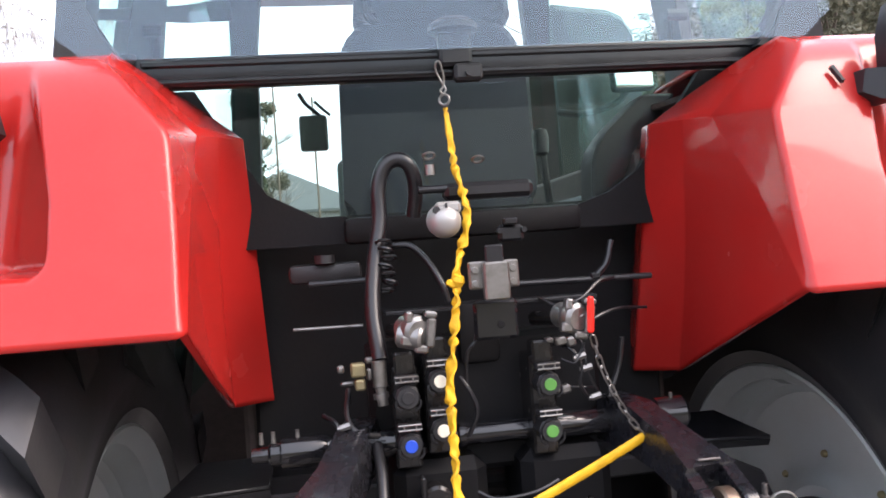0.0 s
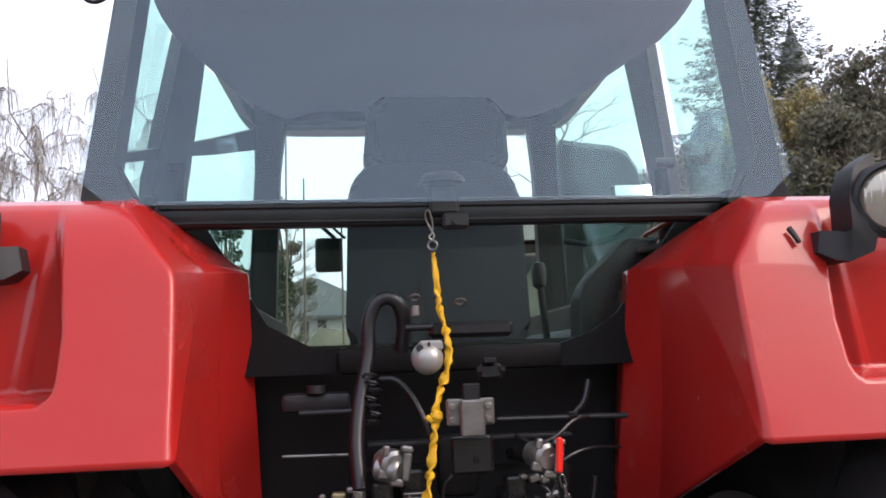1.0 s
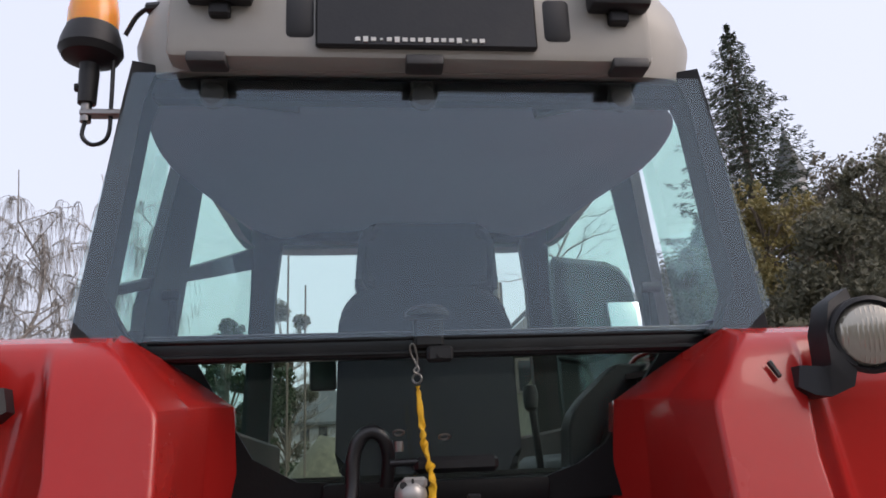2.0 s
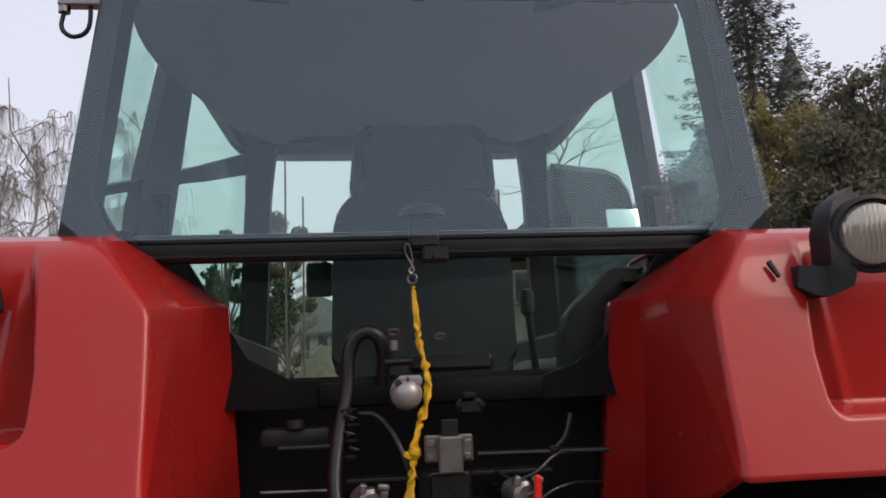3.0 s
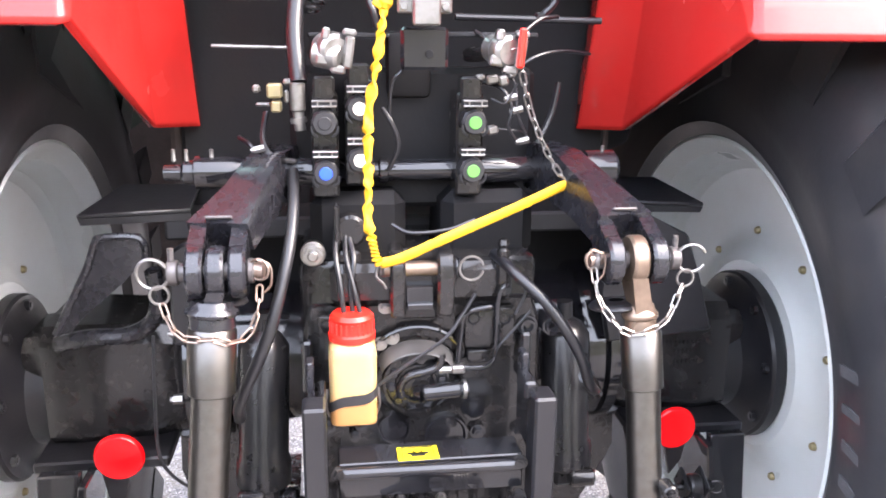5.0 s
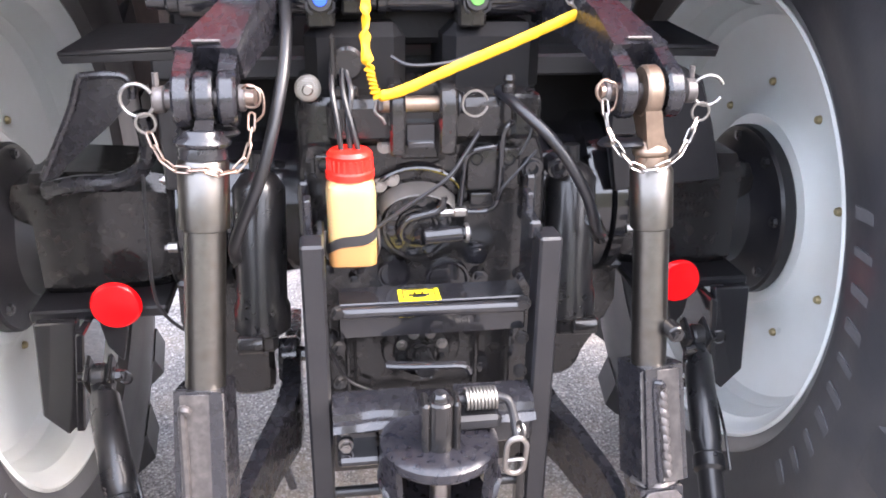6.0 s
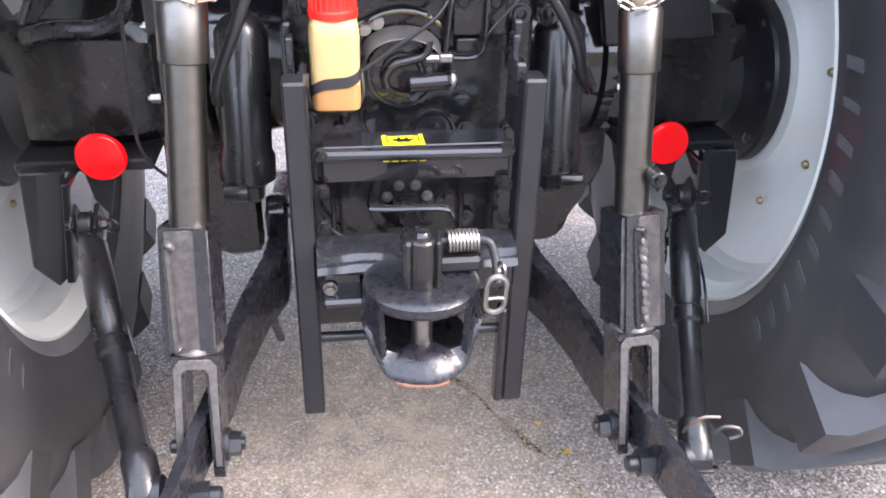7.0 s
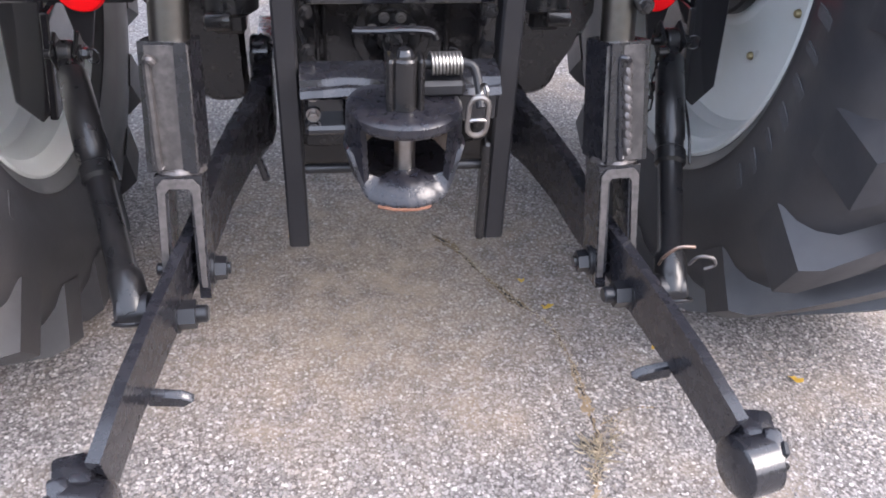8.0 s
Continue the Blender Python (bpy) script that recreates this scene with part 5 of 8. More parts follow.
def lift_arm(s):
    xo, xi = (-0.335, -0.277) if s < 0 else (0.268, 0.335)
    mid = (xo + xi) / 2
    bm = B()
    d0, d1 = (mid - s * 0.21, -0.20, -0.09), (0, -0.1, -0.05)
    loft(bm, [rect((s * 0.222, 1.575, 1.355), (s * 0.3, -1, -0.1), 0.055, 0.080), rect((s * 0.240, 1.50, 1.352), (s * 0.4, -1, -0.4), 0.056, 0.080), rect((s * 0.270, 1.42, 1.322), (s * 0.4, -1, -0.5), 0.062, 0.066), rect((mid, 1.365, 1.288), (s * 0.2, -1, -0.6), 0.09, 0.052)], 0.008)
    for x in (xo, xi):
        lathe(bm, [(0.014, -0.012), (0.034, -0.012), (0.038, -0.008), (0.038, 0.008), (0.034, 0.012), (0.014, 0.012)], (x, 1.312, 1.250), (1, 0, 0), 28, closed=True)
        loft(bm, [[(x + a * 0.011, y, z) for a, y, z in ((-1, 1.372, 1.262), (1, 1.372, 1.262), (1, 1.372, 1.312), (-1, 1.372, 1.312))], [(x + a * 0.0115, y, z) for a, y, z in ((-1, 1.345, 1.238), (1, 1.345, 1.238), (1, 1.335, 1.296), (-1, 1.335, 1.296))], [(x + a * 0.0115, y, z) for a, y, z in ((-1, 1.315, 1.222), (1, 1.315, 1.222), (1, 1.305, 1.283), (-1, 1.305, 1.283))]], 0.005)
    arm = part("lift_arm", bm, LINK, tractor, "glossy black lift arm with a fork end")
    # paler plate on the fork's web: wear, and a painted-in reflection of the sky
    bm = B()
    box(bm, (mid, 1.357, 1.317), (0.038, 0.012, 0.004), 0.001, (-30, 0, 0))
    part("worn_glint_patch", bm, WORN, arm)
    if s < 0:
        for k in range(13):
            t = k / 12
            bm = B()
            c = Vector((-0.228, 1.485, 1.3905)).lerp(Vector((-0.250, 1.42, 1.3575)), t)
            box(bm, tuple(c), (0.013 if k % 3 else 0.009, 0.0032, 0.0016), 0, (-27, 0, 22))
            part("paint_mark", bm, SCRIPT, arm)
    # pin with its rings and chain
    x0, x1 = (-0.368, -0.255) if s < 0 else (0.237, 0.368)
    bm = B()
    cyl(bm, (x0, 1.312, 1.250), (x1, 1.312, 1.250), 0.0135, seg=18, bev=0.002)
    cyl(bm, (x0 - (0.0 if s > 0 else 0.006), 1.312, 1.250), (x0 + 0.010, 1.312, 1.250), 0.018, seg=18, bev=0.002)
    cyl(bm, (x1 - 0.010, 1.312, 1.250), (x1 + (0.006 if s > 0 else 0), 1.312, 1.250), 0.018, seg=18, bev=0.002)
    cyl(bm, ((x0 if s < 0 else x1), 1.312, 1.235), ((x0 if s < 0 else x1), 1.312, 1.285), 0.0045, seg=8)
    pin = part("lift_pin", bm, WORN, tractor, "steel lift pin with a rusty chain")
    bm = B()
    xo2 = -0.392 if s < 0 else 0.390
    ring(bm, (xo2, 1.300, 1.252), 0.022, 0.0026, (0.15, 1, 0.1), 22, gap=0.9)
    ring(bm, (xo2 + s * -0.008, 1.298, 1.222), 0.013, 0.002, (0, 1, 0), 18)
    part("linch_ring", bm, ZINC, pin)
    bm = B()
    xr = -0.248 if s < 0 else 0.236
    ring(bm, (xr, 1.298, 1.255), 0.015, 0.002, (-s * 0.5, 1, 0), 18)
    tube(bm, [(xr - 0.003, 1.296, 1.270), (xr + 0.015, 1.294, 1.262), (xr + 0.016, 1.294, 1.235), (xr + 0.006, 1.296, 1.222)], 0.0018, 6)
    cyl(bm, (xr - 0.006 * s, 1.305, 1.252), (xr + 0.02 * s, 1.31, 1.252), 0.011, seg=14)
    part("linch_ring", bm, RUSTY, pin)
    bm = B()
    if s < 0:
        chain(bm, [(-0.380, 1.292, 1.210), (-0.366, 1.276, 1.180), (-0.345, 1.266, 1.167), (-0.31, 1.262, 1.168), (-0.285, 1.264, 1.160), (-0.262, 1.270, 1.172), (-0.250, 1.282, 1.205), (-0.247, 1.294, 1.242)], 0.019, 0.0016, 0.0085)
    else:
        chain(bm, [(0.236, 1.294, 1.242), (0.240, 1.282, 1.205), (0.256, 1.270, 1.175), (0.283, 1.262, 1.150), (0.315, 1.262, 1.152), (0.345, 1.268, 1.168), (0.365, 1.282, 1.20), (0.378, 1.294, 1.215)], 0.019, 0.0016, 0.0085)
    part("chain", bm, RUSTY if s < 0 else STEEL, pin, "rusty steel chain" if s < 0 else "")


for s in (-1, 1):
    lift_arm(s)


def lift_rod(s):
    top = Vector((-0.307, 1.312, 1.250)) if s < 0 else Vector((0.305, 1.312, 1.250))
    joint = Vector((-0.338, 1.250, 0.850)) if s < 0 else Vector((0.329, 1.250, 0.840))
    foot = Vector((-0.350, 1.170, 0.50)) if s < 0 else Vector((0.350, 1.165, 0.48))
    low = Vector((-0.3225, 1.292, 1.075)) if s < 0 else Vector((0.325, 1.29, 1.05))
    up = Vector((-0.317, 1.303, 1.172)) if s < 0 else Vector((0.319, 1.302, 1.142))
    bm = B()
    d = (low - up).normalized()
    ro, ri = (0.0345, 0.0285) if s < 0 else (0.0315, 0.0265)
    lathe(bm, [(0, 0), (ro - 0.004, 0), (ro, 0.006), (ro, (low - up).length - 0.002), (ro - 0.0025, (low - up).length)], up, d, 32)
    lathe(bm, [(0.0, 0), (ri, 0.0), (ri, (joint - low).length + 0.01), (0, (joint - low).length + 0.01)], low - (joint - low).normalized() * 0.005, joint - low, 32)
    rod = part("lift_rod", bm, CHROME, tractor, "bare steel telescopic lift rod")
    # eye and collars
    bm = B()
    lathe(bm, [(0.014, -0.012), (0.034, -0.012), (0.037, -0.008), (0.037, 0.008), (0.034, 0.012), (0.014, 0.012)], top, (1, 0, 0), 30, closed=True)
    loft(bm, [[c + Vector((a * w / 2, b * h / 2, 0)) for a, b in ((-1, -1), (1, -1), (1, 1), (-1, 1))] for c, w, h in ((top + Vector((0, 0, -0.022)), 0.024, 0.060), (top.lerp(up, 0.55), 0.026, 0.046), (up + Vector((0, 0, 0.030)), 0.032, 0.036), (up + Vector((0, 0, 0.004)), 0.034, 0.034))], 0.005)
    part("rod_eye", bm, BRONZE if s > 0 else LINK, rod, "worn brown steel eye" if s > 0 else "")
    bm = B()
    wide = 1.5 if s < 0 else 1.1
    lathe(bm, [(0.013 * wide, 0.040), (0.019 * wide, 0.038), (0.021 * wide, 0.030), (0.0245 * wide, 0.026), (0.0255 * wide, 0.022), (0.0245 * wide, 0.018), (0.021 * wide, 0.015), (0.022 * wide, 0.004), (0.022 * wide, 0.0)], up, -d, 28)
    part("rod_collar", bm, BRONZE if s > 0 else LINK, rod)
    bm = B()
    lathe(bm, [(0.012, 0.0), (0.040, 0.0), (0.043, 0.003), (0.040, 0.007), (0.036, 0.010), (0.012, 0.012)], up + Vector((-s * 0.006 if s < 0 else -0.03, 0.03, 0.025)), -d, 30)
    part("rubber_collar", bm, HOSE, rod)
    # square sleeve with the weld seam
    sl = (foot - joint).normalized()
    end = joint + sl * 0.19
    bm = B()
    off = Vector((-0.002 if s < 0 else 0.004, 0.006, 0))
    loft(bm, [rect(joint + off, sl, 0.068, 0.074), rect(end + off, sl, 0.074, 0.076)], 0.006)
    sleeve = part("lift_sleeve", bm, LINK, tractor, "black square sleeve with a worn grey front and a weld seam")
    bm = B()
    fu = Vector((0, -1, 0)) - sl * Vector((0, -1, 0)).dot(sl)
    fu.normalize()
    fw = sl.cross(fu)
    f0, f1 = joint + off + fu * 0.0365 + sl * 0.004, end + off + fu * 0.0375 - sl * 0.004
    prism(bm, [f0 - fw * 0.030, f0 + fw * 0.030, f1 + fw * 0.033, f1 - fw * 0.033], fu * 0.0025, 0.001)
    part("worn_face", bm, SLEEVE, sleeve, "worn grey front face of the sleeve")
    bm = B()
    sx = -0.020 if s < 0 else 0.008
    a0 = joint + sl * 0.022 + Vector((sx, -0.033, 0))
    a1 = joint + sl * 0.165 + Vector((sx + 0.004, -0.035, 0))
    pts = [a0.lerp(a1, k / 40) + Vector((0.0016 * math.sin(k * 1.6), -0.001 * math.cos(k * 1.6), 0)) for k in range(41)]
    if s > 0:
        tube(bm, pts, 0.0065, 8, 0, wob=0.25)
        part("weld_seam", bm, WORN, sleeve)
    bm = B()
    off2 = -0.013 if s > 0 else -0.009
    b0, b1 = a0 + Vector((off2, -0.002, 0)), a1 + Vector((off2, -0.002, 0))
    tube(bm, [a0 + Vector((0, -0.003, 0.004)), a0.lerp(b0, 0.5) + Vector((0, -0.004, 0.010)), b0, b0.lerp(b1, 0.5), b1, a1.lerp(b1, 0.5) + Vector((0, -0.002, -0.008))], 0.005 if s > 0 else 0.0065, 8)
    part("sleeve_handle", bm, LINK if s > 0 else SLEEVE, sleeve)
    # fork below the sleeve
    bm = B()
    u = Vector((0, -1, 0)) - sl * Vector((0, -1, 0)).dot(sl)
    u.normalize()
    w = sl.cross(u)
    base = end + sl * 0.012
    n = (foot - base).length + 0.035
    for q in (-1, 1):
        c0, c1 = base + w * (0.024 * q), base + sl * n + w * (0.027 * q)
        loft(bm, [[c + w * (0.0085 * a) + u * (0.038 * b) for a, b in ((-1, -1), (1, -1), (1, 1), (-1, 1))] for c in (c0, c1)], 0.003)
    loft(bm, [[c + w * (0.034 * a) + u * (0.038 * b) for a, b in ((-1, -1), (1, -1), (1, 1), (-1, 1))] for c in (base - sl * 0.010, base + sl * 0.012)], 0.004)
    fork = part("lift_fork", bm, LINK, tractor, "black steel fork on the lift rod")
    bm = B()
    front = base + u * 0.039
    arch = [(-0.0315, n - 0.02), (-0.0315, 0.006), (-0.022, -0.006), (0.022, -0.006), (0.0315, 0.006), (0.0345, n - 0.02), (0.0235, n - 0.02), (0.0205, 0.016), (0.014, 0.008), (-0.014, 0.008), (-0.0205, 0.016), (-0.0225, n - 0.02)]
    prism(bm, [front + w * a + sl * b for a, b in arch], u * 0.003, 0.001)
    part("worn_edge", bm, WORN, fork, "bare worn front edge of the fork")
    bm = B()
    tube(bm, [base - sl * 0.012 + w * (0.034 * math.cos(t)) + u * (0.034 * math.sin(t)) for t in (0, 0.8, 1.57, 2.4, 3.14)], 0.006, 8, wob=0.4)
    part("weld_seam", bm, WORN, fork)
    bm = B()
    cyl(bm, foot - w * 0.05, foot + w * 0.05, 0.011, seg=16, bev=0.002)
    hexhead(bm, foot + w * (0.034 * -s * (1 if (w.x > 0) else -1)), w * (-s if w.x > 0 else s), 0.020, 0.024, 1.3)
    part("fork_pin", bm, SATIN, fork)
    if s > 0:
        bm = B()
        cyl(bm, (0.352, 1.245, 0.905), (0.352, 1.215, 0.905), 0.013, seg=14, bev=0.002)
        hexhead(bm, (0.352, 1.215, 0.905), (0, -1, 0), 0.008, 0.008, 0)
        part("clamp_screw", bm, CAST, rod)


for s in (-1, 1):
    lift_rod(s)


def lower_link(s):
    z = 0.0 if s > 0 else 0.020
    bm = B()
    secs = [((0.238, 1.86, 0.60), (0, -1, 0), 0.030, 0.08), ((0.236, 1.66, 0.600), (0, -1, 0), 0.032, 0.110), ((0.236, 1.55, 0.584), (0.05, -1, -0.15), 0.036, 0.120), ((0.244, 1.50, 0.575), (0.25, -1, -0.25), 0.034, 0.115), ((0.276, 1.42, 0.562), (0.30, -1, -0.28), 0.028, 0.104), ((0.306, 1.33, 0.540), (0.30, -1, -0.24), 0.025, 0.098),
            ((0.325, 1.24, 0.515), (0.30, -1, -0.15), 0.022, 0.090), ((0.352, 1.14, 0.500), (0.25, -1, -0.12), 0.018, 0.088), ((0.385, 1.0, 0.476), (0.25, -1, -0.15), 0.017, 0.088), ((0.408, 0.90, 0.458), (0.22, -1, -0.19), 0.018, 0.082), ((0.426, 0.80, 0.437), (0.22, -1, -0.19), 0.019, 0.074)]
    loft(bm, [rect((s * x, y, zz + z), (s * d[0], d[1], d[2]), w, h) for (x, y, zz), d, w, h in secs], 0.004)
    link = part("lower_link", bm, LINK, tractor, "black steel lower link arm reaching rearward")
    # hook end
    bm = B()
    e = Vector((s * 0.441, 0.765, 0.412 + z))
    lathe(bm, [(0, -0.030), (0.036, -0.030), (0.045, -0.024), (0.045, 0.024), (0.036, 0.030), (0, 0.030)], e, (1, s * 0.2, 0), 32)
    box(bm, tuple(e + Vector((s * 0.016, 0.032, 0.004))), (0.050, 0.070, 0.080), 0.010, (8, 0, s * -12), 2)
    box(bm, tuple(e + Vector((s * 0.026, 0.006, 0.020))), (0.026, 0.05, 0.050), 0.006, (20, 0, s * -12), 2)
    hook = part("link_hook", bm, LINK, link, "black hook end")
    bm = B()
    box(bm, tuple(e + Vector((s * 0.036, -0.006, 0.026))), (0.010, 0.022, 0.040), 0.003, (20, 0, s * -12))
    ring(bm, e + Vector((s * 0.030, -0.022, 0.016)), 0.013, 0.003, (0.2, 1, 0.3), 14, stretch=0.7)
    part("hook_latch", bm, SATIN, link)
    # bolt across the link
    bm = B()
    cyl(bm, (s * 0.40, 1.085, 0.466 + z * 0.5), (s * 0.316, 1.085, 0.466 + z * 0.5), 0.014, seg=16, bev=0.003)
    cyl(bm, (s * 0.366, 1.085, 0.466 + z * 0.5), (s * 0.360, 1.085, 0.466 + z * 0.5), 0.029, seg=24)
    cyl(bm, (s * 0.360, 1.085, 0.466 + z * 0.5), (s * 0.334, 1.085, 0.466 + z * 0.5), 0.023, seg=6)
    part("link_bolt", bm, SATIN, link)
    bm = B()
    prism(bm, [(s * 0.395, 0.945, 0.43 + z), (s * 0.345, 0.945, 0.420 + z), (s * 0.328, 0.945, 0.409 + z), (s * 0.345, 0.945, 0.398 + z), (s * 0.395, 0.945, 0.405 + z)], (0, 0.014, 0.004), 0.003)
    part("link_tab", bm, LINK, link)
    bm = B()
    cyl(bm, (s * 0.222, 1.66, 0.660), (s * 0.262, 1.66, 0.660), 0.036, seg=24, bev=0.006)
    box(bm, (s * 0.243, 1.66, 0.640), (0.044, 0.05, 0.07), 0.008)
    cyl(bm, (s * 0.205, 1.66, 0.660), (s * 0.225, 1.66, 0.660), 0.016, seg=8)
    part("link_knuckle", bm, LINK, link)
    if s < 0:
        bm = B()
        box(bm, (-0.247, 1.478, 0.500), (0.014, 0.016, 0.055), 0.003, (0, -14, 0))
        part("link_stub", bm, LINK, link)
    # stabiliser from the axle bracket to the link
    a = Vector((-0.562, 1.51, 0.718)) if s < 0 else Vector((0.535, 1.50, 0.730))
    b = Vector((-0.425, 1.085, 0.495)) if s < 0 else Vector((0.432, 1.085, 0.475))
    d = b - a
    n = d.length
    bm = B()
    lathe(bm, [(0.0, 0.0), (0.016, 0.0), (0.019, 0.03), (0.0265, 0.042), (0.0265, 0.21), (0.0235, 0.215), (0.0235, 0.235), (0.0275, 0.239), (0.0275, 0.262), (0.0215, 0.268), (0.0215, n - 0.065), (0.025, n - 0.06), (0.027, n - 0.05), (0.027, n + 0.005), (0.022, n + 0.016), (0.0, n + 0.016)], a, d, 28)
    stay = part("stabiliser", bm, STAY, tractor, "black telescopic stabiliser rod")
    bm = B()
    u = d.normalized()
    for k in range(4):
        c = a + u * (0.196 + 0.010 * k)
        tube(bm, [c + Vector((-0.020, -0.014, 0.006)), c + Vector((0, -0.0275, 0.0)), c + Vector((0.021, -0.014, -0.007))], 0.0025, 6)
    part("stay_threads", bm, STEEL, stay)
    bm = B()
    for q in (-1, 1):
        box(bm, tuple(a + Vector((q * 0.019, 0.008, 0.006))), (0.008, 0.055, 0.050), 0.004, (30, 0, 0))
    lathe(bm, [(0.010, -0.012), (0.021, -0.012), (0.024, -0.008), (0.024, 0.008), (0.021, 0.012), (0.010, 0.012)], a + Vector((0, 0, 0.006)), (1, 0, 0), 24, closed=True)
    cyl(bm, a + Vector((-0.036, 0, 0.006)), a + Vector((0.040, 0, 0.006)), 0.008, seg=12)
    hexhead(bm, a + Vector((0.024, 0, 0.006)), (1, 0, 0), 0.011, 0.012)
    ring(bm, a + Vector((0.044, -0.006, 0.004)), 0.013, 0.002, (0.3, 1, 0), 16)
    tube(bm, [a + Vector((0.026, -0.018, -0.06)), a + u * 0.17 + Vector((0.030, -0.012, 0)), a + u * 0.26 + Vector((0.034, -0.008, 0))], 0.0028, 6)
    part("stay_clevis", bm, STAY, stay)
    bm = B()
    cyl(bm, b + Vector((-s * 0.030, 0, -0.004)), b + Vector((s * 0.024, 0, -0.004)), 0.027, seg=24, bev=0.006)
    ring(bm, b + Vector((0, -0.03, -0.004)), 0.024, 0.003, (0, 0.7, 1), 22)
    part("stay_ball_end", bm, SATIN, stay)
    if s > 0:
        bm = B()
        tube(bm, [(0.405, 1.09, 0.52), (0.40, 1.07, 0.55), (0.415, 1.06, 0.575), (0.44, 1.055, 0.578)], 0.0028, 8)
        part("pin_handle", bm, RUSTY, stay)
        bm = B()
        tube(bm, [(0.44, 1.06, 0.54), (0.447, 1.05, 0.562), (0.468, 1.045, 0.562), (0.475, 1.045, 0.548), (0.462, 1.05, 0.537)], 0.003, 8)
        part("spring_clip", bm, WORN, stay)
        bm = B()
        chain(bm, [(0.500, 1.46, 0.73), (0.496, 1.45, 0.68), (0.492, 1.44, 0.61)], 0.020, 0.002, 0.009)
        for k in range(3):
            cyl(bm, (0.490 + 0.006 * (k % 2), 1.45, 0.735 - 0.035 * k), (0.512 + 0.006 * (k % 2), 1.45, 0.737 - 0.035 * k), 0.009 - 0.002 * (k % 2), seg=10, bev=0.002)
        part("stay_chain", bm, CAST, stay)


for s in (-1, 1):
    lower_link(s)


def lift_cylinder(s):
    bm = B()
    a, b = Vector((s * 0.262, 1.51, 1.12)), Vector((s * 0.275, 1.50, 0.80))
    n = (b - a).length
    lathe(bm, [(0, 0), (0.014, 0), (0.014, 0.03), (0.030, 0.04), (0.043, 0.06), (0.043, n - 0.06), (0.048, n - 0.05), (0.048, n - 0.01), (0.035, n), (0, n)], a, b - a, 30)
    box(bm, (s * 0.28, 1.51, 0.79), (0.06, 0.06, 0.05), 0.008)
    part("lift_cylinder", bm, STAY, tractor)
    bm = B()
    cyl(bm, (s * 0.27, 1.455, 0.80), (s * 0.315, 1.455, 0.80), 0.017, seg=16, bev=0.003)
    part("cylinder_port", bm, CAST, tractor)
    bm = B()
    if s < 0:
        tube(bm, [(-0.205, 1.50, 1.36), (-0.203, 1.44, 1.315), (-0.212, 1.385, 1.25), (-0.243, 1.35, 1.138), (-0.29, 1.36, 1.03), (-0.298, 1.40, 0.98)], 0.0092, 12)
    else:
        tube(bm, [(0.120, 1.46, 1.225), (0.145, 1.40, 1.205), (0.192, 1.36, 1.160), (0.24, 1.35, 1.085), (0.268, 1.37, 1.02), (0.30, 1.42, 0.985)], 0.0088, 12)
    part("lift_hose", bm, HOSE, tractor, "black rubber hydraulic hose")


for s in (-1, 1):
    lift_cylinder(s)


def drop_housing(s):
    # casting that hangs below the axle tube, ahead of the lower link
    bm = B()
    prof = [(0.282, 1.00), (0.280, 0.540), (0.285, 0.520), (0.298, 0.511), (0.345, 0.507), (0.368, 0.512), (0.386, 0.526), (0.398, 0.555), (0.411, 0.622), (0.418, 0.634), (0.440, 0.640), (0.455, 0.655), (0.462, 0.70), (0.462, 1.00)]
    prism(bm, [(s * x, 1.75, z) for x, z in prof], (0, 0.17, 0), 0.012)
    part("axle_casting", bm, CAST, tractor, "black casting hanging below the rear axle")


for s in (-1, 1):
    drop_housing(s)


def hose_end():
    bm = B()
    cyl(bm, (0.262, 1.375, 1.035), (0.295, 1.415, 0.985), 0.013, seg=14)
    part("hose_clamp", bm, CAST, tractor)
    bm = B()
    tube(bm, [(-0.435, 1.47, 1.10), (-0.438, 1.46, 1.0), (-0.44, 1.46, 0.90), (-0.425, 1.47, 0.85), (-0.39, 1.48, 0.81)], 0.003, 8)
    part("thin_cable", bm, HOSE, tractor)


hose_end()


